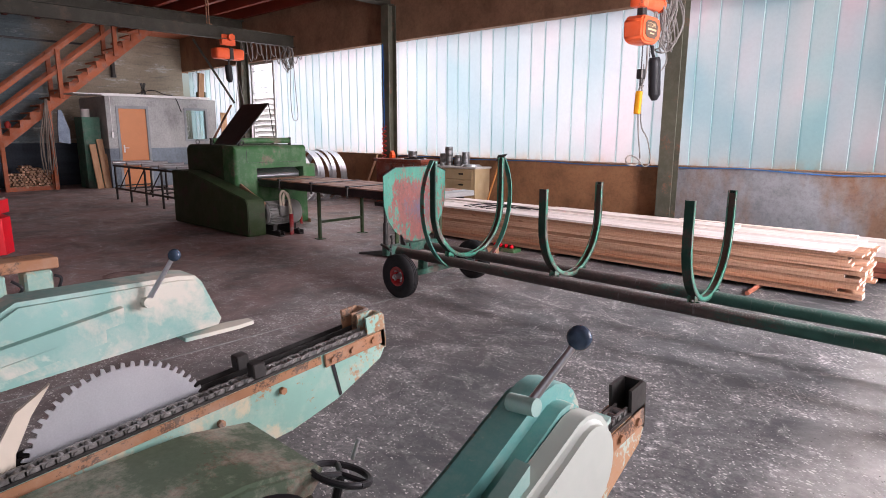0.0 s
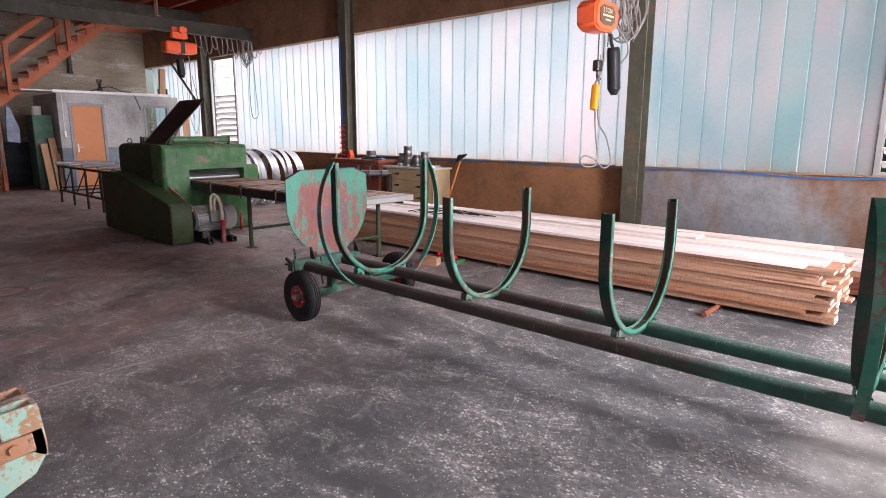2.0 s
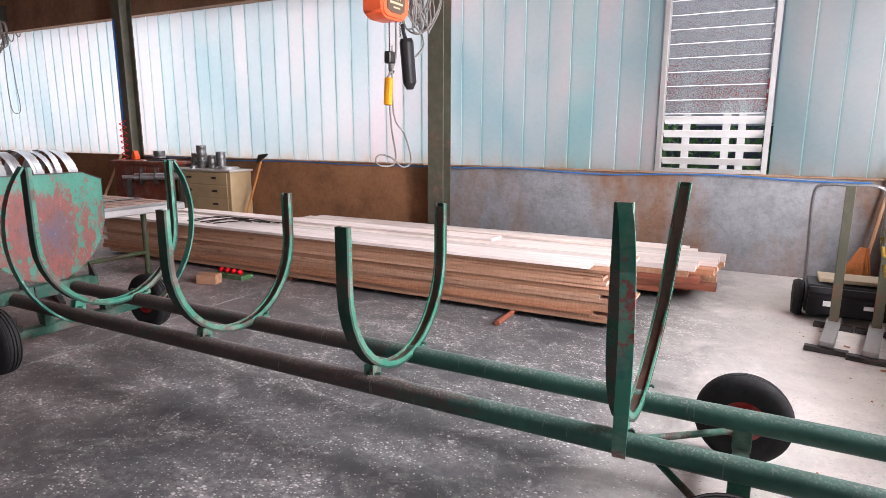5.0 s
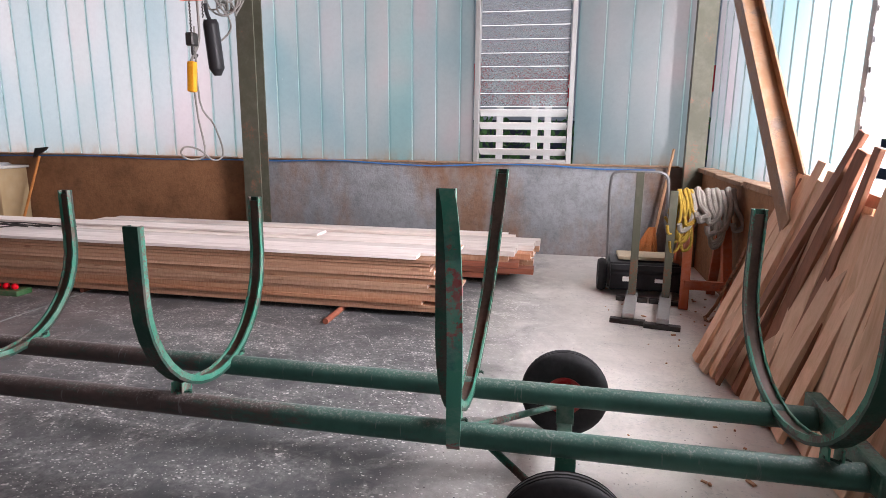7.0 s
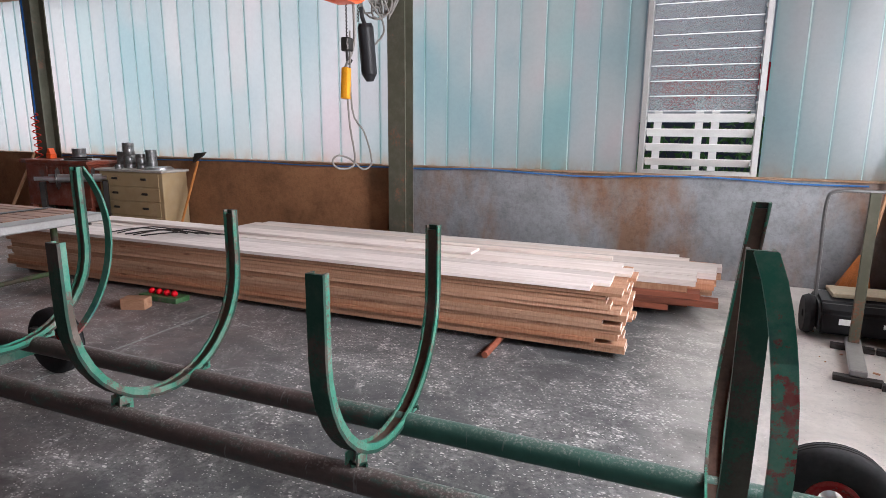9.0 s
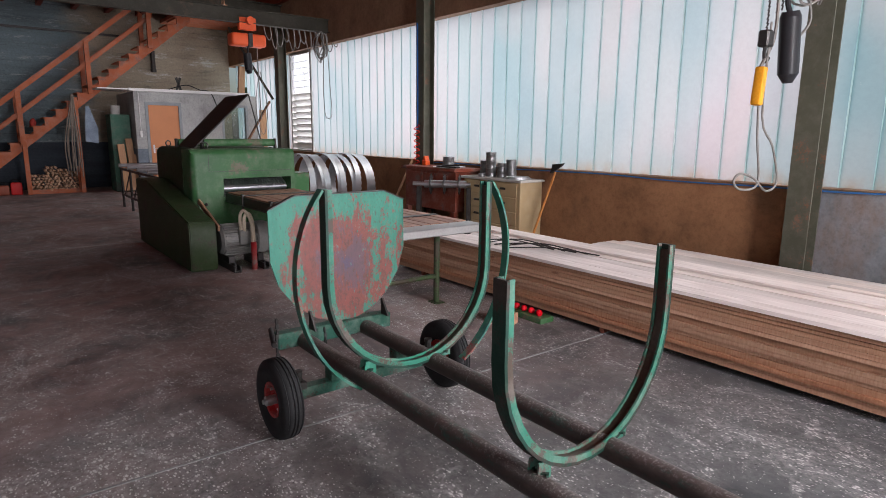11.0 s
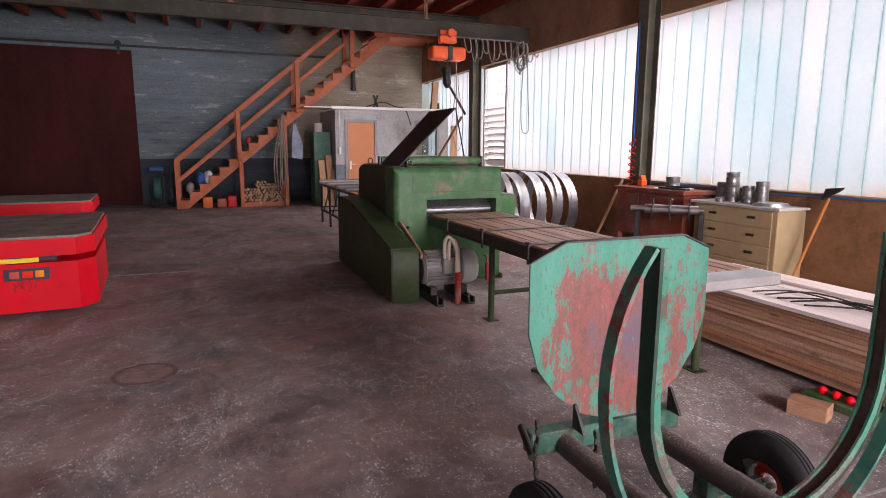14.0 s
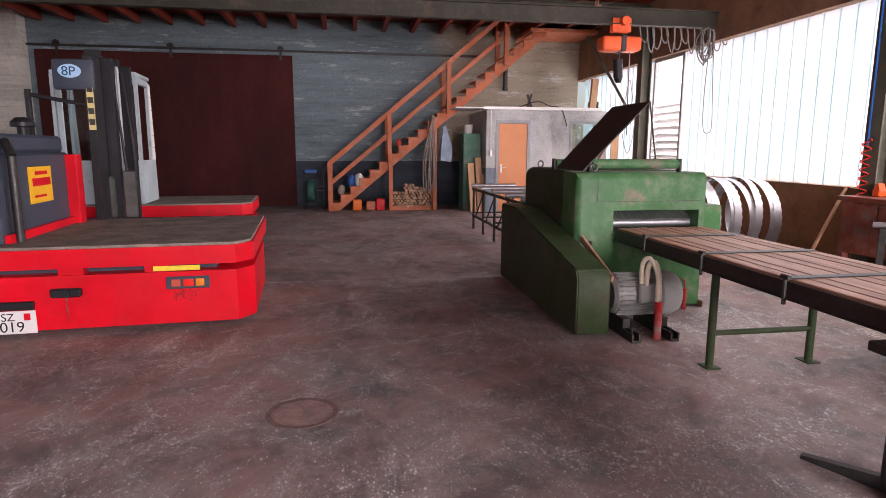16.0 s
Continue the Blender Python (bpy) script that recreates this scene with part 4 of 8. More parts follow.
# ---- planing machine ----
pl = thing("planing_machine", (-8.9, 5.0, 0), "big green two-tone planing machine with raised lid", "planing machine")
PX = -8.40
bm = bm_new()
prof = [(4.50, 0.02), (4.50, 1.17)]
for k in range(1, 7):
    a = math.pi - k * math.pi / 12
    prof.append((4.60 + 0.10 * math.cos(a), 1.17 + 0.10 * math.sin(a)))
for k in range(0, 7):
    a = math.pi / 2 - k * math.pi / 12
    prof.append((5.66 + 0.10 * math.cos(a), 1.17 + 0.10 * math.sin(a)))
prof.append((5.76, 0.02))
prism(bm, prof, "x", -9.95, PX - 0.36)
part("rear_housing", bm, M_GREENDK, pl, "dark grimy green sheet housing")
bm = bm_new()
for y0, y1, z0, z1 in ((4.505, 4.86, 0.02, 1.262), (4.86, 5.70, 0.92, 1.262), (4.86, 5.70, 0.02, 0.70), (5.70, 5.755, 0.02, 1.262)):
    box(bm, PX - 0.358, PX, y0, y1, z0, z1)
es = [e for e in bm.edges if all(v.co.x > PX - 0.01 and v.co.z > 1.25 for v in e.verts)]
bmesh.ops.bevel(bm, geom=es, offset=0.07, segments=5, affect="EDGES", profile=0.5)
es = [e for e in bm.edges if all(v.co.x > PX - 0.01 and v.co.y < 4.52 for v in e.verts)]
bmesh.ops.bevel(bm, geom=es, offset=0.06, segments=4, affect="EDGES", profile=0.5)
front = part("front_housing", bm, M_GREEN, pl, "bright green front housing with scratches")
bm = bm_new()
box(bm, PX - 0.004, PX + 0.003, 4.70, 5.70, 1.002, 1.007)
box(bm, PX - 0.004, PX + 0.003, 4.698, 4.703, 1.007, 1.20)
for j in range(3):
    box(bm, PX, PX + 0.004, 5.20 + 0.025 * j, 5.212 + 0.025 * j, 0.965, 0.975)
part("panel_seam", bm, M_IRON, front)
bm = bm_new()
ball(bm, (PX + 0.02, 4.64, 0.63), 0.02)
rod(bm, (PX, 4.64, 0.63), (PX + 0.02, 4.64, 0.63), 0.008)
part("knob", bm, M_BLACK, front, "black round knob")
bm = bm_new()
box(bm, PX - 0.30, PX - 0.26, 4.86, 5.70, 0.70, 0.92)
part("throat", bm, M_IRON, pl)
for j in range(22):
    bm = bm_new()
    y = 4.885 + 0.036 * j
    box(bm, PX - 0.20, PX - 0.05, y - 0.014, y + 0.014, 0.845, 0.86, m=Matrix.Translation((PX - 0.1, 0, 0.85)) @ Matrix.Rotation(radians(28), 4, "Y") @ Matrix.Translation((-PX + 0.1, 0, -0.85)))
    part("anti_kickback_finger", bm, M_BRIGHT, pl)
bm = bm_new()
rod(bm, (PX - 0.16, 4.87, 0.79), (PX - 0.16, 5.69, 0.79), 0.045, 18)
part("feed_roller", bm, M_BRIGHT, pl, "bright ribbed feed roller")
bm = bm_new()
prism(bm, [(-9.95, 0.02), (-7.62, 0.02), (-7.60, 0.06), (-7.60, 0.47), (-7.64, 0.54), (-9.38, 0.86), (-9.95, 0.86)], "y", 4.22, 4.495)
es = [e for e in bm.edges if e.calc_face_angle(0) > 0.05]
bmesh.ops.bevel(bm, geom=es, offset=0.012, segments=2, affect="EDGES")
part("belt_guard", bm, M_GREENDK, pl, "dark olive sloping belt guard")
bm = bm_new()
c0, c1, c2, c3 = Vector((-8.42, 4.56, 1.285)), Vector((-9.12, 4.56, 1.285)), Vector((-9.55, 5.32, 1.92)), Vector((-8.76, 5.34, 1.925))
nrm = (c1 - c0).cross(c3 - c0).normalized() * 0.012
lo, hi = [bm.verts.new(c) for c in (c0, c1, c2, c3)], [bm.verts.new(c + nrm) for c in (c0, c1, c2, c3)]
bm.faces.new(lo[::-1]), bm.faces.new(hi)
for k in range(4):
    bm.faces.new((lo[k], lo[(k + 1) % 4], hi[(k + 1) % 4], hi[k]))
bmesh.ops.recalc_face_normals(bm, faces=bm.faces)
part("open_lid", bm, M_IRON, pl, "dark sheet-steel lid standing open", smooth=0)
bm = bm_new()
rod(bm, (-8.80, 5.36, 1.92), (-9.05, 5.60, 1.29), 0.008, 8)
part("lid_stay", bm, M_IRON, pl)
for x, z, y0, y1 in ((-8.62, 1.335, 4.72, 5.58), (-9.25, 1.325, 4.60, 5.66)):
    bm = bm_new()
    rod(bm, (x, y0, z), (x, y1, z), 0.045, 20)
    part("top_roller", bm, M_GREEN, pl, "green roller with rubbed rust spots")
    for y in (y0 - 0.02, y1 + 0.02):
        bm = bm_new()
        box(bm, x - 0.03, x + 0.03, y - 0.012, y + 0.012, 1.26, z + 0.05, 0.004)
        part("roller_bearing", bm, M_IRON, pl)
for x, y in ((-8.55, 4.72), (-9.8, 4.62)):
    bm = bm_new()
    hose(bm, [(x, y + 0.03 * math.cos(a), 1.305 + 0.035 * math.sin(a)) for a in [k * math.pi / 5 for k in range(11)]], 0.008, 6, 2)
    part("lifting_eye", bm, M_IRON, pl)
bm = bm_new()
box(bm, PX - 0.5, PX - 0.1, 5.765, 6.0, 0.70, 0.95, 0.01)
part("side_bracket", bm, M_GREEN, pl)
bm = bm_new()
box(bm, PX - 0.2, PX + 0.06, 5.76, 5.77, 0.0, 0.06)
part("foot_wedge", bm, M_WOODX, pl)
# drive motor
mot = thing("electric_motor", (-7.8, 4.8, 0), "grey finned electric motor on floor rails", "motor")
bm = bm_new()
spin(bm, [(0.03, -0.26), (0.13, -0.255), (0.155, -0.23), (0.155, 0.14), (0.16, 0.15)], (-7.80, 4.82, 0.30), "y", 28)
mh = part("housing", bm, plain("motor_grey", (0.20, 0.20, 0.19), 0.5, 0.3, vary=0.3, scale=6), mot)
for j in range(26):
    a = 2 * math.pi * j / 26
    bm = bm_new()
    box(bm, -0.004, 0.004, -0.21, 0.13, 0.15, 0.178, m=Matrix.Translation((-7.80, 4.82, 0.30)) @ Matrix.Rotation(a, 4, "Y"))
    part("cooling_fin", bm, bpy.data.materials["motor_grey"], mh)
bm = bm_new()
spin(bm, [(0.165, 0.13), (0.182, 0.15), (0.182, 0.26), (0.16, 0.315), (0.10, 0.33), (0.02, 0.33)], (-7.80, 4.82, 0.30), "y", 28)
part("fan_cowl", bm, plain("cowl_grey", (0.27, 0.27, 0.26), 0.5, vary=0.25), mot, "dusty grey fan cowl")
bm = bm_new()
box(bm, -7.68, -7.60, 4.74, 4.90, 0.26, 0.42, 0.012)
part("terminal_box", bm, bpy.data.materials["motor_grey"], mot)
bm = bm_new()
hose(bm, [(-7.62, 4.80, 0.40), (-7.60, 4.80, 0.56), (-7.58, 4.84, 0.60), (-7.56, 4.87, 0.50), (-7.52, 4.86, 0.30)], 0.02, 8)
hose(bm, [(-7.64, 4.77, 0.40), (-7.62, 4.76, 0.58), (-7.58, 4.80, 0.63), (-7.54, 4.85, 0.50), (-7.51, 4.84, 0.30)], 0.018, 8)
part("cable", bm, plain("cloth_cable", (0.42, 0.36, 0.28), 0.8), mot, "beige wrapped cables")
bm = bm_new()
rod(bm, (-7.50, 4.85, 0.0), (-7.50, 4.85, 0.30), 0.03, 12)
part("conduit", bm, M_RIMRED, mot, "red conduit standing on the floor")
for y in (4.64, 4.96):
    bm = bm_new()
    for a, b in ((-0.035, -0.022), (0.022, 0.035)):
        box(bm, -8.05, -7.42, y + a, y + b, 0.0, 0.07)
    box(bm, -8.05, -7.42, y - 0.022, y + 0.022, 0.0, 0.02)
    rod(bm, (-7.5, y, 0.02), (-7.5, y, 0.09), 0.012, 6)
    box(bm, -8.0, -7.6, y - 0.03, y + 0.03, 0.07, 0.145)
    part("slide_rail", bm, M_IRON, mot)
bm = bm_new()
wd = Vector((-7.72, 4.56, 0.44)) - Vector((-8.36, 4.55, 0.68))
box(bm, -0.012, 0.012, -0.03, 0.03, 0, wd.length, 0.002, m=Matrix.Translation((-8.36, 4.55, 0.68)) @ wd.to_track_quat("Z", "Y").to_matrix().to_4x4())
part("wooden_wedge", bm, M_WOODX, mot, "wooden slat wedged beside the guard")
bm = bm_new()
rod(bm, (-8.30, 5.55, 0.0), (-8.30, 5.55, 0.20), 0.022, 10)
hose(bm, [(-8.30, 5.55, 0.2), (-8.30, 5.54, 0.27), (-8.33, 5.52, 0.29)], 0.008, 6)
whole("red_conduit", bm, M_RIMRED, (-8.3, 5.55, 0), "short red conduit rising beside the planer", "conduit")

# ---- infeed table ----
tb = thing("infeed_table", (-6.6, 5.3, 0), "infeed table with rusty brown wooden slats and green legs", "table")
for k in range(9):
    y0 = 4.89 + 0.0925 * k
    bm = bm_new()
    box(bm, -8.36, -4.98, y0 + 0.003, y0 + 0.089, 0.735 + 0.003 * (k % 3), 0.765 + 0.002 * ((k * 7) % 3), 0.004)
    part("slat", bm, M_TABLEWOOD, tb)
for y in (4.875, 5.735):
    bm = bm_new()
    box(bm, -8.37, -4.96, y - 0.008, y + 0.008, 0.655, 0.752)
    box(bm, -8.37, -4.96, y - 0.02, y + 0.02, 0.652, 0.66)
    part("side_rail", bm, M_IRON, tb)
for x in (-7.8, -7.0, -6.2, -5.4):
    bm = bm_new()
    box(bm, x - 0.03, x + 0.03, 4.87, 5.73, 0.767, 0.775)
    part("cross_strap", bm, M_IRON, tb)
    bm = bm_new()
    rod(bm, (x, 4.862, 0.77), (x, 4.862, 0.62), 0.012, 8)
    rod(bm, (x - 0.03, 4.862, 0.775), (x + 0.03, 4.862, 0.775), 0.014, 8)
    part("clamp", bm, M_IRON, tb)
bm = bm_new()
box(bm, -4.97, -4.78, 4.88, 5.74, 0.70, 0.765, 0.008)
part("end_plate", bm, M_ALU, tb, "bent bright steel end plate")
for x in (-6.88, -5.30):
    for y in (4.90, 5.66):
        bm = bm_new()
        rod(bm, (x, y, 0), (x, y, 0.66), 0.027, 14)
        leg = part("leg", bm, M_GREENDK, tb, "round green tube leg")
        bm = bm_new()
        box(bm, x - 0.06, x + 0.06, y - 0.05, y + 0.05, 0, 0.008)
        part("foot_plate", bm, M_GREENDK, leg)
    bm = bm_new()
    rod(bm, (x, 4.90, 0.24), (x, 5.66, 0.24), 0.02, 12)
    part("stretcher", bm, M_GREENDK, tb)
rs = thing("roller_stand", (-5.6, 4.72, 0), "dark iron roller stand with spread feet", "stand")
bm = bm_new()
rod(bm, (-5.36, 4.77, 0.03), (-5.36, 4.77, 0.40), 0.032, 12)
rod(bm, (-5.36, 4.77, 0.40), (-5.36, 4.77, 0.62), 0.022, 12)
part("post", bm, M_IRON, rs)
for dx, dy in ((-0.28, -0.16), (0.26, -0.12), (0.05, 0.3)):
    bm = bm_new()
    prism(bm, [(-0.02, 0.0), (0.3, 0.0), (0.3, 0.018), (0.0, 0.07), (-0.02, 0.07)], "y", -0.02, 0.02)
    bmesh.ops.transform(bm, matrix=Matrix.Translation((-5.36, 4.77, 0)) @ Matrix.Scale(1.25, 4, (1, 0, 0)) @ Matrix.Rotation(math.atan2(dy, dx), 4, "Z"), verts=bm.verts)
    part("foot", bm, M_IRON, rs)
bm = bm_new()
box(bm, -5.50, -5.22, 4.72, 4.86, 0.60, 0.645, 0.005)
part("head", bm, M_IRON, rs)

# ---- lumber stacks ----
def lumber(name, label, x0, x1, y0, widths, z0, heights, rnd, top=True, bark=(), ragged=0.16):
    """A stack of boards; heights holds the thickness of each layer, lowest first."""
    st = thing(name, ((x0 + x1) / 2, y0 + sum(widths) / 2, 0), label, "lumber stack")
    for k in range(3):
        bm = bm_new()
        xb = x0 + 0.5 + (x1 - x0 - 1.28) * k / 2
        rod(bm, (xb, y0 - 0.30 if k == 2 and top else y0 + 0.02, z0 / 2), (xb, y0 + sum(widths), z0 / 2), z0 / 2, 8)
        part("bearer", bm, M_BARK, st, "barky log bearer")
    zz = z0
    for l, th in enumerate(heights):
        last = l == len(heights) - 1
        y = y0 + (rnd.uniform(-0.012, 0.010) if rnd.random() < 0.75 else rnd.uniform(-0.03, 0.03))
        for i, w in enumerate(widths):
            ww = w + rnd.uniform(-0.02, 0.02)
            if y + ww > y0 + sum(widths) + 0.03:
                ww = y0 + sum(widths) + 0.03 - y
            if ww < 0.04:
                continue
            e0, e1 = x0 + rnd.uniform(-0.07, 0.07), x1 + rnd.choice((-ragged, -0.6 * ragged, -0.3 * ragged, 0.0, 0.02, 0.05)) + rnd.uniform(-0.04, 0.03)
            bm = bm_new()
            n = 6
            tt = th - rnd.choice((0.0008, 0.001, 0.002, 0.004))
            wane = rnd.random() < 0.3
            low, high = [], []
            for s in range(n + 1):
                xs = e0 + (e1 - e0) * s / n
                dz, dy = rnd.uniform(0.0, 0.0015), rnd.uniform(0.0, 0.003)
                cut = rnd.uniform(0.004, 0.016) if wane and i == 0 else dy
                low.append([bm.verts.new((xs, y + 0.001 + dy, zz + dz)), bm.verts.new((xs, y + ww - 0.002, zz + dz))])
                high.append([bm.verts.new((xs, y + 0.001 + cut, zz + tt - dz)), bm.verts.new((xs, y + ww - 0.002, zz + tt - dz))])
            for s in range(n):
                bm.faces.new((high[s][0], high[s + 1][0], high[s + 1][1], high[s][1]))
                bm.faces.new((low[s][0], low[s][1], low[s + 1][1], low[s + 1][0]))
                bm.faces.new((low[s][0], low[s + 1][0], high[s + 1][0], high[s][0]))
                bm.faces.new((low[s][1], high[s][1], high[s + 1][1], low[s + 1][1]))
            bm.faces.new((low[0][0], high[0][0], high[0][1], low[0][1]))
            bm.faces.new((low[n][0], low[n][1], high[n][1], high[n][0]))
            bmesh.ops.recalc_face_normals(bm, faces=bm.faces)
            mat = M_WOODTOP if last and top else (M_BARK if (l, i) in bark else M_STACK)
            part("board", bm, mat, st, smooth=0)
            y += ww
        zz += th
    return st


rng = random.Random(5)
lumber("lumber_stack", "long stack of sawn pine boards, weathered on top", -6.7, -0.80, 6.14, (0.15, 0.17, 0.14, 0.19, 0.17), 0.045, (0.031, 0.026, 0.030, 0.040, 0.026, 0.031, 0.029, 0.044, 0.026, 0.030, 0.033, 0.026, 0.026, 0.026), rng)
lumber("lumber_stack", "low stack of narrow sawn pine boards with barky edges", -5.2, -0.22, 7.22, (0.15, 0.13, 0.15, 0.14, 0.16, 0.14, 0.13), 0.06, (0.052, 0.052, 0.050, 0.054, 0.052), rng, top=True, bark=((0, 0), (1, 0), (2, 0), (1, 1), (0, 1)), ragged=0.3)
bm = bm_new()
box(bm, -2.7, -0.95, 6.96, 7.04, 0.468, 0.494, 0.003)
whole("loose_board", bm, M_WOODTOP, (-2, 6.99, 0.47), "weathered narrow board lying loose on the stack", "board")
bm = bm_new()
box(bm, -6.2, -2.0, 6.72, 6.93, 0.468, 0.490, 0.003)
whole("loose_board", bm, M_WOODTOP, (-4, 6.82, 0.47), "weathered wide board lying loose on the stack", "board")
bm = bm_new()
box(bm, -4.62, -4.42, 5.68, 5.80, 0.0, 0.09, 0.003, m=Matrix.Translation((-4.5, 5.74, 0)) @ Matrix.Rotation(radians(20), 4, "Z") @ Matrix.Translation((4.5, -5.74, 0)))
whole("wood_block", bm, M_WOODX, (-4.5, 5.74, 0), "orange-brown sawn wood block on the floor", "block")
# ---- trimming saw by the start of the walk ----
saw = thing("trimming_saw", (-1.1, 0.1, 0), "mint-green double trimming saw with chain arms", "saw machine")


def tilt(bm, cx, cy, cz, deg):
    bmesh.ops.transform(bm, matrix=Matrix.Translation((cx, cy, cz)) @ Matrix.Rotation(radians(deg), 4, "X") @ Matrix.Translation((-cx, -cy, -cz)), verts=bm.verts)


def saw_arm(x, ye, side_mat, ends, W=0.146):
    """A chain arm whose near edge is x and whose tip is at y = ye, rising a little towards the tip."""
    D = 5.2
    def fin(name, bm, mat, parent, label="", smooth=1):
        tilt(bm, x, ye, 0.80, D)
        return part(name, bm, mat, parent, label, smooth)
    bm = bm_new()
    prism(bm, [(ye - 2.0, 0.60), (ye - 0.40, 0.60), (ye - 0.22, 0.63), (ye - 0.03, 0.70), (ye, 0.74), (ye, 0.80), (ye - 2.0, 0.80)], "x", x - 0.006, x)
    prism(bm, [(ye - 2.0, 0.64), (ye - 0.05, 0.70), (ye - 0.05, 0.80), (ye - 2.0, 0.80)], "x", x - W, x - W + 0.006)
    arm = fin("arm_side", bm, side_mat, saw, "mint side plate with rust along the top edge", 0)
    bm = bm_new()
    box(bm, x - W + 0.006, x - 0.006, ye - 2.0, ye - 0.04, 0.765, 0.775)
    for a in ((0.0, 0.052, 0.10, 0.138) if W > 0.1 else (0.0, 0.052)):
        box(bm, x - a - 0.006, x - a - 0.001, ye - 2.0, ye - 0.06, 0.775, 0.808)
    fin("chain_bed", bm, M_IRON, arm, "dark greasy chain bed", 0)
    bm = bm_new()
    n = 62
    for j in range(n):
        y = ye - 0.09 - 0.03 * j
        for xo in (0.014, 0.042):
            box(bm, x - xo - 0.003, x - xo + 0.003, y - 0.017, y + 0.017, 0.798 + 0.002 * (j % 2), 0.818 + 0.002 * (j % 2))
        rod(bm, (x - 0.048, y, 0.809), (x - 0.008, y, 0.809), 0.008, 8)
    fin("feed_chain", bm, M_CHAIN, arm, "oily roller chain")
    for xo in ((0.018, 0.112) if W > 0.1 else (0.03,)):
        bm = bm_new()
        box(bm, x - xo - 0.02, x - xo + 0.02, ye - 0.50, ye - 0.46, 0.81, 0.855, 0.004)
        fin("chain_dog", bm, M_IRON, arm)
    for b0, b1, top, mat in ends:
        bm = bm_new()
        prism(bm, [(ye - 0.075, 0.79), (ye, 0.73), (ye + 0.004, 0.76), (ye + 0.004, top - 0.01), (ye - 0.01, top), (ye - 0.075, top)], "x", x - b1, x - b1 + 0.008)
        prism(bm, [(ye - 0.075, 0.79), (ye, 0.73), (ye + 0.004, 0.76), (ye + 0.004, top - 0.01), (ye - 0.01, top), (ye - 0.075, top)], "x", x - b0 - 0.008, x - b0)
        box(bm, x - b1 + 0.008, x - b0 - 0.008, ye - 0.006, ye + 0.004, 0.76, top - 0.004)
        fin("end_stop", bm, mat, arm, "bent steel end stop")
    bm = bm_new()
    box(bm, x + 0.001, x + 0.009, ye - 0.26, ye - 0.02, 0.755, 0.80, 0.003)
    part_ = fin("strap_plate", bm, M_RUST, arm, "rusty bolted strap")
    for y, z in ((ye - 0.23, 0.775), (ye - 0.15, 0.778), (ye - 0.06, 0.78), (ye - 0.42, 0.745), (ye - 0.62, 0.73)):
        bm = bm_new()
        rod(bm, (x + 0.002, y, z), (x + 0.016, y, z), 0.011, 6)
        fin("bolt", bm, M_RUST, arm)
    if W > 0.1:
        bm = bm_new()
        prism(bm, [(ye - 0.235, 0.755), (ye - 0.222, 0.755), (ye - 0.205, 0.64), (ye - 0.215, 0.637)], "x", x + 0.001, x + 0.003)
        fin("split_gap", bm, M_BLACK, arm, "dark split between two plates", 0)
        bm = bm_new()
        box(bm, x + 0.001, x + 0.004, ye - 1.75, ye - 0.27, 0.772, 0.80, 0.001)
        fin("rust_edge", bm, M_RUST, arm, "rusty top edge strip")
    bm = bm_new()
    box(bm, x - W + 0.01, x - 0.012, ye - 2.0, ye - 1.88, 0.30, 0.77, 0.008)
    part("arm_root", bm, M_MINT, arm)
    return arm


saw_arm(-1.505, 1.325, M_MINT, ((0.0, 0.055, 0.862, M_MINT), (0.075, 0.14, 0.862, M_RUST)))
saw_arm(-0.585, 1.385, painted("arm_rust_mint", (0.36, 0.20, 0.11), (0.40, 0.50, 0.42), 0.5, rough=0.6, scale=3), ((0.0, 0.06, 0.865, M_IRON),), 0.068)


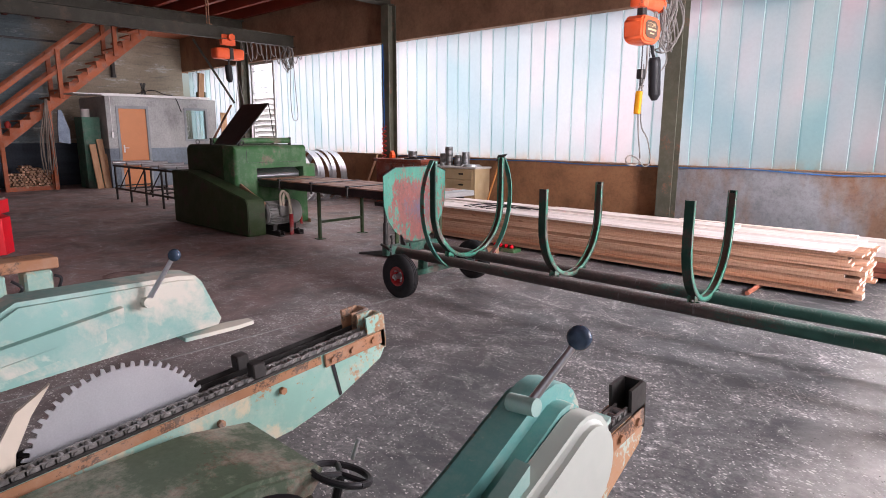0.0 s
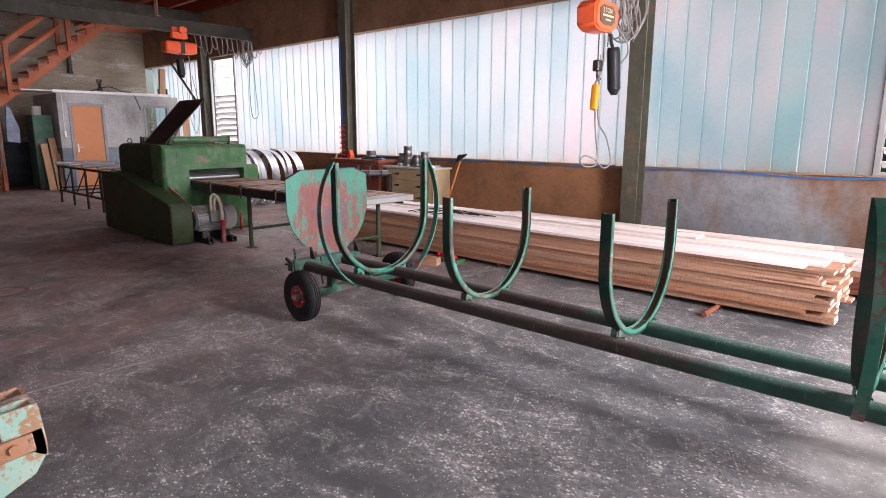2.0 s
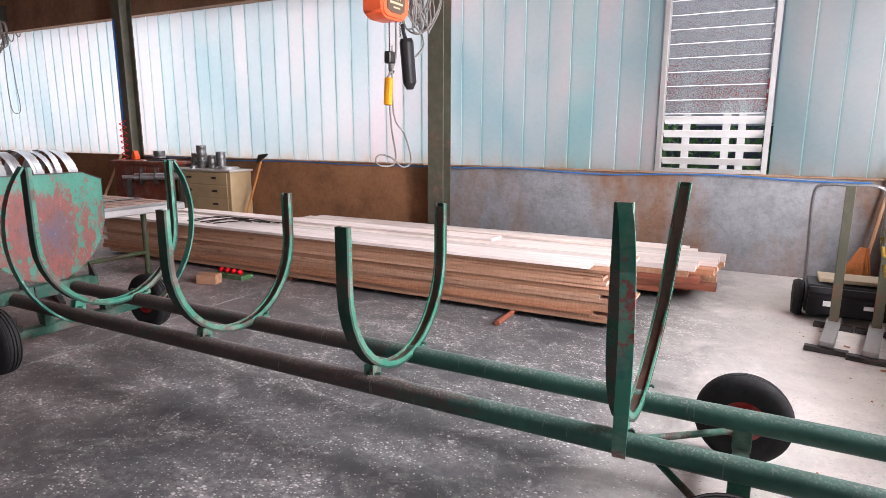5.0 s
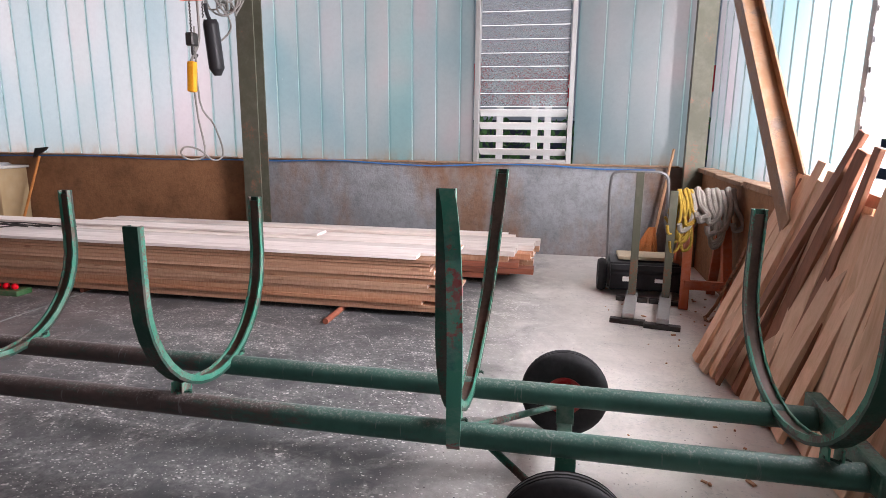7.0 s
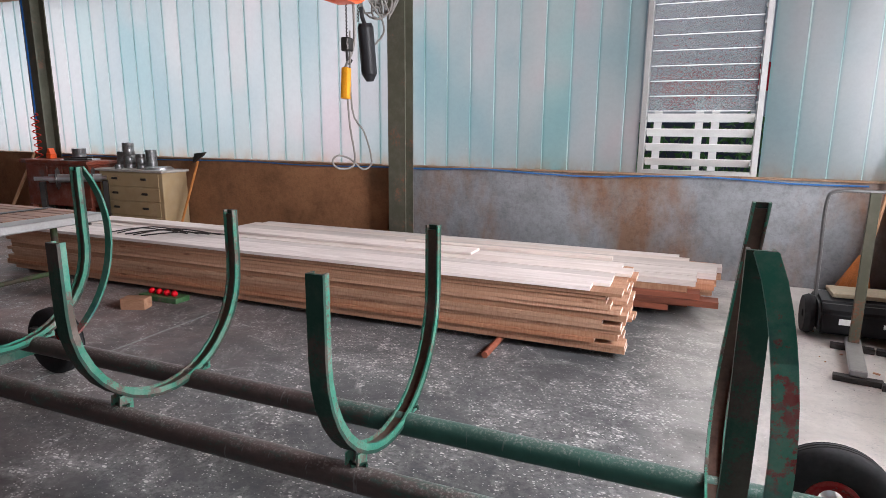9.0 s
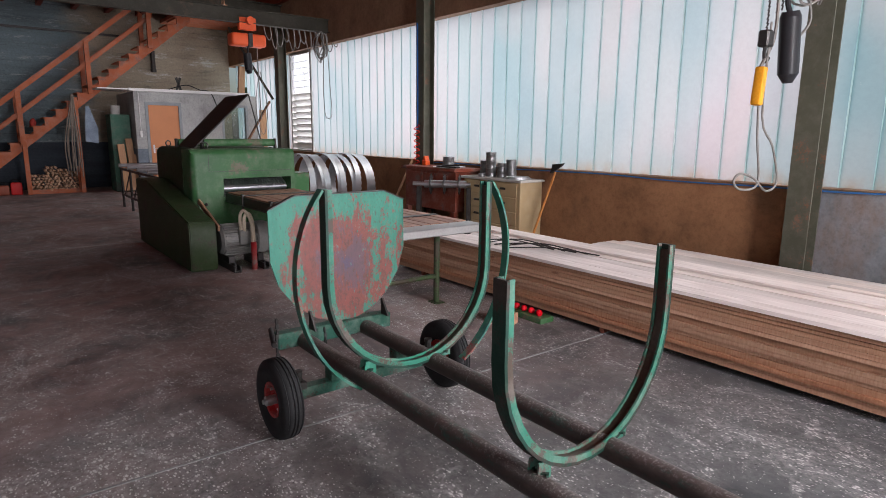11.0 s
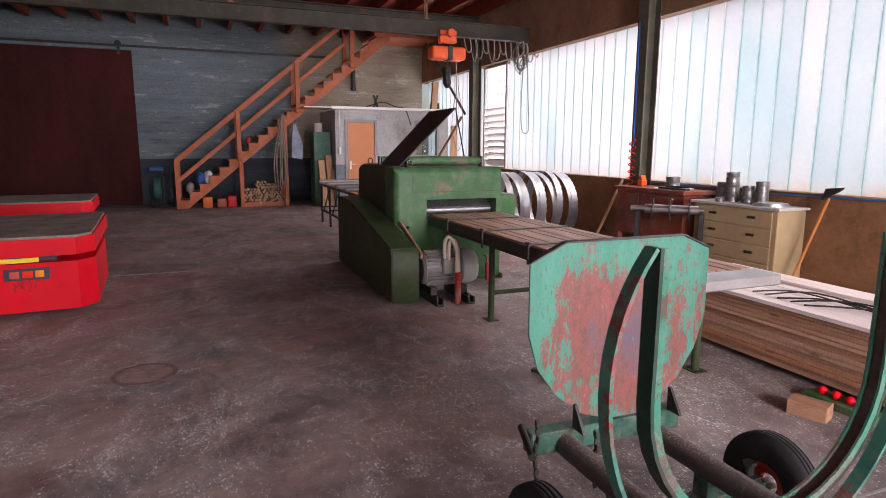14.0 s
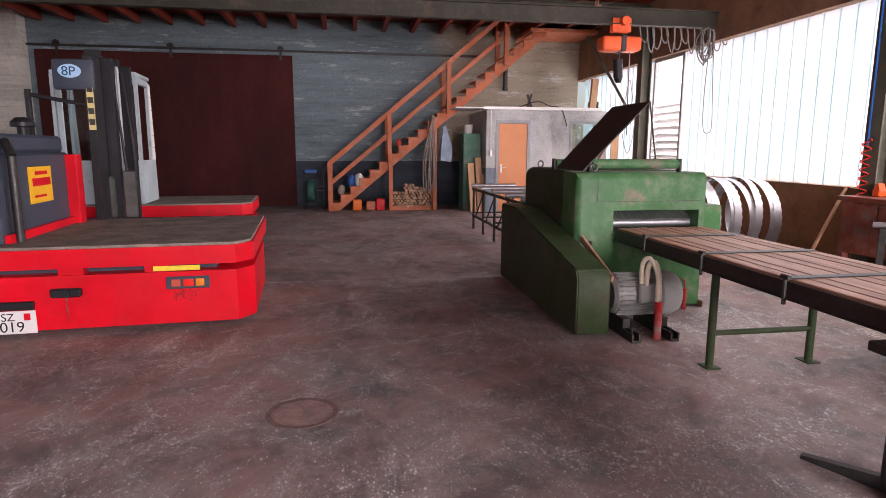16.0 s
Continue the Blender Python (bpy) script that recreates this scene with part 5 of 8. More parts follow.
def hood(dx, dy, nose_round):
    """Blade guard with its lifting lever."""
    x0, x1 = (-1.52, -1.415) if not nose_round else (-0.475, -0.385)
    if nose_round:
        out = [(-0.30, 0.60), (0.10, 0.78), (0.36, 0.895), (0.55, 0.955)]
        for k in range(9):
            a = radians(-50 + 155 * k / 8)
            out.append((0.575 + 0.078 * math.cos(a), 1.045 + 0.09 * math.sin(a)))
        out += [(0.42, 1.065), (0.24, 0.985), (0.0, 0.865), (-0.30, 0.70)]
    else:
        out = [(-0.42, 0.86), (0.20, 0.95), (0.40, 0.965), (0.692, 0.985), (0.70, 1.0), (0.655, 1.105), (0.64, 1.122), (0.60, 1.128), (0.27, 1.13), (0.22, 1.10), (-0.42, 0.98)]
    bm = bm_new()
    prism(bm, [(y + dy, z) for y, z in out], "x", x0, x1)
    es = [e for e in bm.edges if abs(e.verts[0].co.x - e.verts[1].co.x) < 1e-6]
    bmesh.ops.bevel(bm, geom=es, offset=0.022 if nose_round else 0.010, segments=4 if nose_round else 2, affect="EDGES", clamp_overlap=True)
    h = part("blade_guard", bm, M_CREAMMINT if not nose_round else M_TEAL, saw, "mint and cream cast blade guard")
    bm = bm_new()
    for z0, z1, y1 in ((1.02, 1.05, 0.46), (0.985, 1.01, 0.42))[:1 if nose_round else 2]:
        zb = -0.36 if nose_round else -0.09
        prism(bm, [(-0.30 + dy, z0 + zb), (y1 + dy, z0 + 0.03), (y1 + dy, z1 + 0.035), (-0.30 + dy, z1 + zb)], "x", x1, x1 + 0.022)
    part("guard_arm", bm, M_CREAMMINT, h, "pale green flat link bars")
    if nose_round:
        bm = bm_new()
        cheek = [(0.02 + dy, 0.80)] + [(0.580 + dy + 0.070 * math.cos(a), 1.03 + 0.075 * math.sin(a)) for a in [radians(-65 + 170 * k / 10) for k in range(11)]] + [(0.30 + dy, 0.99), (0.02 + dy, 0.86)]
        prism(bm, cheek, "x", x1 + 0.002, x1 + 0.040)
        bmesh.ops.bevel(bm, geom=[e for e in bm.edges if abs(e.verts[0].co.x - e.verts[1].co.x) < 1e-6 and e.verts[0].co.x > x1 + 0.03], offset=0.012, segments=3, affect="EDGES", clamp_overlap=True)
        part("cheek_plate", bm, M_CHEEK, h, "pale cream side cheek of the guard")
    bm = bm_new()
    xt, yt = (x1, 0.0) if not nose_round else (x1 - 0.06, 0.06)
    prism(bm, [(xt - 0.05, 0.60 + dy), (xt - 0.05, 0.74 + dy + yt), (xt - 0.04, 0.79 + dy + yt), (xt - 0.01, 0.79 + dy + yt), (xt, 0.74 + dy + yt), (xt, 0.60 + dy)], "z", 0.962, 0.972)
    part("guard_tongue", bm, M_CREAMMINT, h)
    b0, b1 = Vector((x1 + (-0.02 if nose_round else 0.012), 0.515 + dy, 1.128 if nose_round else 1.085)), Vector((-1.375 + dx * 1.005, 0.573 + dy, 1.19 if not nose_round else 1.212))
    bm = bm_new()
    rod(bm, b0, b1, 0.0062, 12, 0.005)
    lev = part("lever", bm, M_BRIGHT, h, "steel lever with round grip")
    bm = bm_new()
    rod(bm, b0 + Vector((-0.03, 0, -0.005)), b0 + Vector((0.012, 0, 0)), 0.012, 12)
    part("lever_boss", bm, M_CREAMMINT, lev)
    bm = bm_new()
    ball(bm, b1, 0.0165 if nose_round else 0.0145, 24)
    part("ball_grip", bm, plain("ball_blue_black", (0.03, 0.045, 0.07), 0.25, vary=0.3, scale=30), lev, "dark blue-black ball grip")
    return h


hood(0.0, 0.0, False)
hood(1.0, 0.085, True)
bm = bm_new()
BY, BZ, BR = 0.497, 0.655, 0.235
teeth, ring = 60, []
for j in range(teeth):
    for f, r in ((0.0, BR - 0.016), (0.22, BR - 0.014), (0.30, BR), (0.62, BR - 0.003), (0.72, BR - 0.016)):
        a = -2 * math.pi * (j + f) / teeth
        ring.append((BY + r * math.cos(a), BZ + r * math.sin(a)))
prism(bm, ring, "x", -1.590, -1.585)
part("saw_blade", bm, M_BLADE, saw, "bright circular saw blade with carbide teeth", smooth=0)
bm = bm_new()
prism(bm, [(0.205, 0.66), (0.225, 0.76), (0.27, 0.835), (0.345, 0.885), (0.30, 0.82), (0.262, 0.74), (0.25, 0.66)], "x", -1.592, -1.580)
part("riving_knife", bm, painted("knife_cream", (0.62, 0.55, 0.45), (0.42, 0.16, 0.08), 0.6, rough=0.6, scale=4), saw, "cream riving knife with rust")
bm = bm_new()
prism(bm, [(-0.35, 0.30), (0.70, 0.52), (0.80, 0.63), (0.795, 0.66), (0.60, 0.695), (-0.35, 0.68)], "x", -1.485, -1.135)
es = [e for e in bm.edges]
bmesh.ops.bevel(bm, geom=es, offset=0.012, segments=2, affect="EDGES")
part("motor_cover", bm, painted("cover_green", (0.075, 0.105, 0.07), (0.09, 0.065, 0.04), 0.5, rough=0.45, dust=0.4, dustcol=(0.55, 0.5, 0.43)), saw, "dusty dark green motor cover")
hw = Vector((-1.12, 0.835, 0.625))
bm = bm_new()
hose(bm, [hw + Matrix.Rotation(radians(-20), 3, "X") @ Vector((0.075 * math.cos(a), 0.075 * math.sin(a), 0)) for a in [k * math.pi / 8 for k in range(17)]], 0.009, 8, 2)
for k in range(3):
    a = k * 2 * math.pi / 3 + 0.5
    rod(bm, hw, hw + Matrix.Rotation(radians(-20), 3, "X") @ Vector((0.072 * math.cos(a), 0.072 * math.sin(a), 0)), 0.008, 8)
rod(bm, hw + Vector((0, -0.03, -0.10)), hw, 0.012, 10)
wheel_ = part("hand_wheel", bm, M_BLACK, saw, "black spoked hand wheel")
bm = bm_new()
rod(bm, hw + Vector((-0.03, 0.06, 0.005)), hw + Vector((-0.02, 0.075, 0.06)), 0.006, 8)
part("crank_grip", bm, M_BRIGHT, wheel_)
bm = bm_new()
rod(bm, (-1.13, 0.74, 0.0), (-1.13, 0.74, 0.60), 0.014, 10)
part("guide_post", bm, M_GREENDK, saw)
bm = bm_new()
box(bm, -1.20, -1.04, 0.70, 0.88, 0.44, 0.50, 0.01)
part("wheel_bracket", bm, M_MINT, saw)
bm = bm_new()
spin(bm, [(0.02, 0.0), (0.06, 0.0), (0.075, 0.015), (0.075, 0.12)], (-1.04, 0.60, 0.55), "z", 20)
part("fan_grille", bm, M_BLACK, saw)
bm = bm_new()
box(bm, -1.75, -0.45, -0.72, -0.42, 0.0, 0.62, 0.02)
box(bm, -1.70, -1.35, -0.42, 0.30, 0.0, 0.50, 0.02)
box(bm, -0.62, -0.50, -0.45, 0.5, 0.0, 0.52, 0.01)
part("base_body", bm, M_MINT, saw, "mint welded machine base")
bm = bm_new()
prism(bm, [(0.0, 0.50), (0.55, 0.50), (0.55, 0.54), (0.0, 0.56)], "x", -2.0, -1.56)
box(bm, -1.98, -1.92, 0.05, 0.12, 0.0, 0.52)
box(bm, -1.98, -1.92, 0.40, 0.47, 0.0, 0.52)
part("side_frame", bm, M_RUST, saw, "rust-brown angle frame")
# a further bracket unit beyond the saw
br = thing("saw_bracket", (-3.7, 0.7, 0), "mint saw bracket unit with rusty plate on top", "saw bracket")
bm = bm_new()
box(bm, -3.80, -3.62, 0.10, 0.90, 0.755, 0.815, 0.006)
part("top_plate", bm, M_RUST, br, "rust-orange plate")
for y0, y1 in ((0.28, 0.66), (0.74, 0.87)):
    bm = bm_new()
    box(bm, -3.77, -3.63, y0, y1, 0.61, 0.75, 0.012)
    part("junction_box", bm, M_MINT, br, "mint metal box")
bm = bm_new()
hose(bm, [(-3.62, 0.87, 0.72), (-3.61, 0.90, 0.70), (-3.62, 0.88, 0.63)], 0.008, 8)
part("cable", bm, M_BLACK, br)
bm = bm_new()
hose(bm, [(-3.62, 0.68, 0.72), (-3.60, 0.72, 0.68), (-3.62, 0.70, 0.64)], 0.008, 8)
part("cable", bm, M_BLACK, br)
bm = bm_new()
box(bm, -3.78, -3.66, 0.15, 0.27, 0.0, 0.755, 0.01)
part("post", bm, M_MINT, br)

# ---- red side-loader truck ----
tk = thing("side_loader_truck", (-10.6, -0.6, 0), "red side-loader forklift truck with wooden decks", "forklift truck")


def deck(x0, x1, y1, name):
    ch, cx = 0.13, 0.17
    y0 = -2.3
    bm = bm_new()
    prism(bm, [(x1, y0), (x1, y1 - ch), (x1 - cx, y1), (x0, y1), (x0, y0)], "z", 0.54, 0.69)
    prism(bm, [(x1, y0), (x1, y1 - ch), (x1 - cx, y1), (x0 + 0.5, y1), (x0 + 0.5, y0)], "z", 0.06 if x1 > -9 else 0.30, 0.485)
    for k in range(6):
        y = y0 + 0.2 + 0.62 * k
        box(bm, x1 - 0.12, x1 - 0.02, y - 0.09, y + 0.09, 0.485, 0.54)
    d = part(name, bm, M_RED, tk, "bright red painted steel platform", 0)
    bm = bm_new()
    prism(bm, [(x1 - 0.02, y0), (x1 - 0.02, y1 - ch - 0.005), (x1 - cx - 0.01, y1 - 0.02), (x0, y1 - 0.02), (x0, y0)], "z", 0.69, 0.712)
    part("deck_board", bm, M_DECKWOOD, d, "scuffed brown wooden deck")
    bm = bm_new()
    box(bm, x0 + 0.6, x1 - 0.15, y0, y1 - 0.3, 0.44, 0.57)
    part("frame_rail", bm, M_ANTH, d)
    return d


d1 = deck(-10.25, -8.25, 1.74, "near_platform")
d2 = deck(-13.4, -11.95, 1.46, "far_platform")
bm = bm_new()
box(bm, -13.0, -9.0, -2.3, -0.3, 0.25, 0.55)
part("chassis", bm, M_ANTH, tk)
for x in (-9.3, -12.6):
    for y in (1.30, -1.7):
        bm = bm_new()
        spin(bm, [(0.13, -0.11), (0.22, -0.12), (0.25, -0.09), (0.25, 0.09), (0.22, 0.12), (0.13, 0.11), (0.13, -0.11)], (x, y, 0.25), "y", 28)
        w_ = part("wheel", bm, M_RUBBER, tk, "black solid tyre")
        bm = bm_new()
        rod(bm, (x, y - 0.07, 0.25), (x, y + 0.07, 0.25), 0.135, 20)
        part("rim", bm, M_RED, w_)
bm = bm_new()
box(bm, -8.249, -8.235, 1.07, 1.40, 0.345, 0.445, 0.004)
lamp_ = part("tail_lamp", bm, M_ANTH, d1)
for y0, y1, c in ((1.20, 1.28, (0.75, 0.03, 0.02)), (1.295, 1.36, (0.75, 0.25, 0.03)), (1.11, 1.18, (0.5, 0.1, 0.06))):
    bm = bm_new()
    box(bm, -8.236, -8.226, y0, y1, 0.365, 0.425, 0.006, 2)
    part("lens", bm, plain("lens", c, 0.15, vary=0.05), lamp_)
bm = bm_new()
box(bm, -8.248, -8.243, 0.98, 1.33, 0.495, 0.535)
part("yellow_label", bm, plain("label_yellow", (0.75, 0.55, 0.05), 0.5), d1, "yellow safety label")
bm = bm_new()
ball(bm, (-8.30, 1.50, 0.63), 0.02)
part("deck_eye", bm, M_BRIGHT, d1)
bm = bm_new()
box(bm, -8.25, -8.20, 0.24, 0.46, 0.32, 0.39, 0.012)
rod(bm, (-8.2, 0.36, 0.355), (-8.18, 0.36, 0.355), 0.03, 12)
part("tow_socket", bm, M_BLACK, d1, "black trailer socket with chain")
bm = bm_new()
for k in range(10):
    rod(bm, (-8.19 + 0.006 * (k % 2), 0.36, 0.33 - 0.02 * k), (-8.19 - 0.006 * (k % 2), 0.362, 0.31 - 0.02 * k), 0.005, 6)
part("chain", bm, M_RIMRED, d1)
bm = bm_new()
box(bm, -8.25, -8.21, -0.28, 0.12, 0.235, 0.30, 0.006)
part("plate_lamp", bm, M_BLACK, d1)
bm = bm_new()
box(bm, -8.248, -8.238, -0.38, 0.12, 0.045, 0.225, 0.003)
plate = part("number_plate", bm, M_WHITE, d1, "white number plate with black digits")


def lettering(text, size, at, rot, material, parent, name="lettering", extrude=0.001):
    cu = bpy.data.curves.new(name, "FONT")
    cu.body, cu.size, cu.extrude = text, size, extrude
    cu.materials.append(material)
    ob = new(name, cu)
    ob.parent = parent
    ob.matrix_basis = pose(*(Vector(at) - ORIGIN[parent.name]), *rot)
    ORIGIN[ob.name] = Vector(at)
    return ob


lettering("SZ", 0.085, (-8.2375, -0.12, 0.150), (90, 0, 90), M_BLACK, plate)
lettering("86019", 0.115, (-8.2375, -0.25, 0.062), (90, 0, 90), M_BLACK, plate)
for y in (-0.19, 0.06):
    bm = bm_new()
    box(bm, -8.2378, -8.2365, y - 0.022, y + 0.022, 0.15, 0.205, 0.0)
    part("plate_emblem", bm, M_RED, plate)
# engine side body
bm = bm_new()
box(bm, -10.0, -8.45, -2.4, -0.40, 0.70, 1.42, 0.02)
box(bm, -10.0, -8.40, -2.4, -0.44, 1.42, 1.58, 0.03)
eng = part("engine_cover", bm, M_ANTH, tk, "anthracite blue engine cover")
bm = bm_new()
box(bm, -8.46, -8.43, -1.1, -0.42, 0.70, 1.48, 0.004)
part("side_panel", bm, M_ANTH, eng)
bm = bm_new()
box(bm, -10.06, -9.90, -0.42, -0.30, 0.70, 1.40, 0.008)
part("red_strip", bm, M_RED, eng)
bm = bm_new()
box(bm, -10.0, -8.5, -0.40, -0.36, 0.70, 0.78)
part("red_sill", bm, M_RED, eng)
bm = bm_new()
box(bm, -9.50, -9.02, -0.398, -0.390, 0.98, 1.30)
sg = part("sign", bm, plain("sign_yellow", (0.80, 0.42, 0.02), 0.5, vary=0.05), eng, "yellow sign with red mark")
bm = bm_new()
box(bm, -9.46, -9.08, -0.389, -0.386, 1.13, 1.20)
box(bm, -9.40, -9.15, -0.389, -0.386, 1.23, 1.26)
box(bm, -9.35, -9.10, -0.389, -0.386, 1.03, 1.05)
part("sign_mark", bm, M_RED, sg)
bm = bm_new()
rod(bm, (-8.62, -0.34, 0.71), (-8.62, -0.34, 1.40), 0.035, 12)
rod(bm, (-8.62, -0.34, 1.40), (-8.72, -0.42, 1.52), 0.035, 12)
post_ = part("stanchion", bm, M_IRON, tk, "worn dark steel stanchion")
for x, y in ((-9.0, -0.8), (-9.6, -0.62)):
    bm = bm_new()
    rod(bm, (x, y, 1.58), (x, y, 1.66), 0.05, 16)
    spin(bm, [(0.04, 0.0), (0.10, 0.01), (0.10, 0.05), (0.06, 0.09), (0.0001, 0.10)], (x, y, 1.65), "z", 20)
    part("air_intake", bm, M_BLACK, eng)
# mast
bm = bm_new()
for x0, x1, y0, y1 in ((-10.60, -10.48, -0.28, -0.14), (-11.3, -11.18, -0.28, -0.14)):
    box(bm, x0, x1, y0, y1, 0.3, 2.50, 0.006)
    box(bm, x0 + 0.02, x1 - 0.02, y1, y1 + 0.12, 0.3, 2.42, 0.006)
box(bm, -11.3, -10.48, -0.26, -0.16, 2.36, 2.46)
box(bm, -11.3, -10.48, -0.26, -0.16, 0.75, 0.85)
m_ = part("mast", bm, M_BLACK, tk, "black greasy lifting mast")
bm = bm_new()
for x in (-10.7, -11.08):
    rod(bm, (x, -0.13, 0.7), (x, -0.13, 2.4), 0.022, 10)
part("cylinder", bm, M_BRIGHT, m_)
bm = bm_new()
hose(bm, [(-10.55, -0.05, 2.3), (-10.5, 0.02, 1.6), (-10.52, 0.05, 1.1), (-10.6, 0.1, 0.95)], 0.014, 8)
hose(bm, [(-10.75, 0.0, 2.3), (-10.7, 0.08, 1.5), (-10.72, 0.08, 1.0)], 0.014, 8)
part("hydraulic_hose", bm, M_BLACK, m_)
bm = bm_new()
box(bm, -11.2, -10.5, -0.02, 0.06, 0.72, 1.20, 0.01)
box(bm, -10.62, -10.42, -0.06, 0.14, 0.70, 1.16, 0.02)
box(bm, -11.0, -10.8, 0.06, 0.16, 0.70, 1.10, 0.02)
box(bm, -10.40, -10.33, 0.26, 0.38, 0.71, 1.22, 0.01)
rod(bm, (-11.2, 0.1, 1.2), (-10.35, 0.32, 1.2), 0.02)
part("fork_carriage", bm, plain("carriage_grey", (0.09, 0.09, 0.085), 0.5, 0.4, vary=0.5, scale=6), tk, "worn grey fork carriage")
bm = bm_new()
box(bm, -10.20, -10.14, -0.55, -0.16, 2.05, 2.36, 0.03, 2)
head_ = part("mast_head_plate", bm, M_ANTH, tk)
bm = bm_new()
bmesh.ops.create_cone(bm, cap_ends=True, segments=24, radius1=0.085, radius2=0.085, depth=0.006, matrix=pose(-10.135, -0.38, 2.235, 0, 90, 0) @ Matrix.Diagonal((0.8, 1.25, 1, 1)))
badge = part("badge", bm, plain("badge_blue", (0.35, 0.55, 0.75), 0.4), head_, "pale blue oval badge")
lettering("8P", 0.13, (-10.131, -0.455, 2.19), (90, 0, 90), plain("badge_dark", (0.02, 0.06, 0.12), 0.5), badge)
bm = bm_new()
box(bm, -10.45, -10.15, -0.22, -0.14, 0.7, 2.40, 0.008)
rod(bm, (-10.17, -0.75, 0.7), (-10.17, -0.75, 2.05), 0.03, 10)
rod(bm, (-10.17, -0.75, 2.0), (-10.17, -0.20, 1.9), 0.02, 10)
guard_ = part("guard_frame", bm, M_BLACK, tk)
bm = bm_new()
box(bm, -10.15, -10.144, -0.215, -0.15, 1.65, 2.15)
wl_ = part("warning_label", bm, plain("label_cream", (0.60, 0.50, 0.22), 0.5), tk, "yellow warning label strip")
for k in range(4):
    bm = bm_new()
    box(bm, -10.1435, -10.142, -0.21, -0.155, 1.70 + 0.11 * k, 1.76 + 0.11 * k)
    part("pictogram", bm, M_IRON, wl_)
# cab
CB = painted("cab_grey", (0.42, 0.50, 0.52), (0.3, 0.35, 0.36), 0.1, rough=0.4, dust=0.05)
bm = bm_new()
box(bm, -12.7, -11.98, -1.04, -0.02, 2.40, 2.45, 0.01)
cab = part("cab", bm, CB, tk, "pale grey driver cab with windows", 0)
for y0, y1 in ((-0.06, -0.02), (-1.04, -1.0)):
    for nm, pts in (("front_post", [(-12.05, 0.72), (-11.98, 0.72), (-11.98, 2.40), (-12.05, 2.40)]), ("side_panel", [(-12.55, 0.72), (-12.05, 0.72), (-12.05, 1.30), (-12.55, 1.30)]),
                    ("roof_rail", [(-12.55, 2.30), (-12.05, 2.30), (-12.05, 2.40), (-12.55, 2.38)]), ("rear_post", [(-12.80, 0.72), (-12.55, 0.72), (-12.55, 2.38), (-12.66, 2.36)])):
        bm = bm_new()
        prism(bm, pts, "y", y0, y1)
        part(nm, bm, CB, cab, smooth=0)
for nm, y0, y1, z0, z1 in (("front_panel", -1.0, -0.06, 0.72, 1.30), ("header", -1.0, -0.06, 2.28, 2.40), ("pillar", -0.98, -0.92, 1.3, 2.28), ("pillar", -0.30, -0.24, 1.3, 2.28)):
    bm = bm_new()
    box(bm, -12.02, -11.985, y0, y1, z0, z1, 0.006)
    part(nm, bm, CB, cab, smooth=0)
bm = bm_new()
box(bm, -12.012, -12.004, -0.92, -0.24, 1.3, 2.28)
GL = bpy.data.materials.new("cab_glass")
GL.use_nodes = True
gb = GL.node_tree.nodes["Principled BSDF"]
gb.inputs["Base Color"].default_value, gb.inputs["Roughness"].default_value, gb.inputs["Transmission Weight"].default_value = (0.6, 0.7, 0.7, 1), 0.05, 1.0
pn = part("cab_pane", bm, GL, cab)
pn.visible_shadow = False
bm = bm_new()
for k in range(6):
    prism(bm, [(-12.74 + 0.012 * k, 1.30 + 0.175 * k), (-12.57, 1.30 + 0.175 * k), (-12.57, 1.465 + 0.175 * k), (-12.728 + 0.012 * k, 1.465 + 0.175 * k)], "y", -0.019, -0.012)
part("vent_panel", bm, M_WHITE, cab, "white slatted corner panel")
bm = bm_new()
box(bm, -12.3, -12.1, -0.8, -0.3, 0.72, 1.2, 0.04, 2)
box(bm, -12.5, -12.4, -0.8, -0.3, 0.9, 1.7, 0.04, 2)
part("seat", bm, M_BLACK, cab)

# superstructure set towards the front of the deck
for ob_, dy_ in ((eng, 0.26), (m_, 0.22), (head_, 0.28), (guard_, 0.24), (wl_, 0.25), (post_, 0.26), (cab, 0.10)):
    ob_.location.y = dy_
# the truck stands a little askew
ROT = Matrix.Translation((-0.10, -0.05, 0)) @ Matrix.Rotation(radians(4.0), 4, "Z")
piv = Vector((-8.27, 1.72, 0))
tk.matrix_basis = Matrix.Translation(piv) @ ROT @ Matrix.Translation(-piv) @ Matrix.Translation(ORIGIN[tk.name])
# ---- far end of the hall ----
bm = bm_new()
box(bm, -19.095, -19.04, -4.6, 1.22, 0.02, 3.72, 0.004)
sd = thing("door_sliding", (-19.06, -1.7, 0), "big dark red-brown sliding door, closed", "door", kind="structure")
part("door_leaf", bm, M_RUSTDOOR, sd)
bm = bm_new()
box(bm, -19.09, -19.03, -6.2, 6.0, 3.80, 3.85)
part("door_track", bm, M_IRON, sd, "black overhead door track")
for y in (-4.1, -1.6, 0.95):
    bm = bm_new()
    rod(bm, (-19.03, y, 3.86), (-19.0, y, 3.86), 0.08, 16)
    box(bm, -19.035, -19.02, y - 0.03, y + 0.03, 3.62, 3.86)
    part("track_roller", bm, M_IRON, sd)
slab("wall_far_pier", -19.1, -18.7, -6.0, -4.75, 0.0, 4.6, M_WALLCREAM, "wall", "pale wall pier")
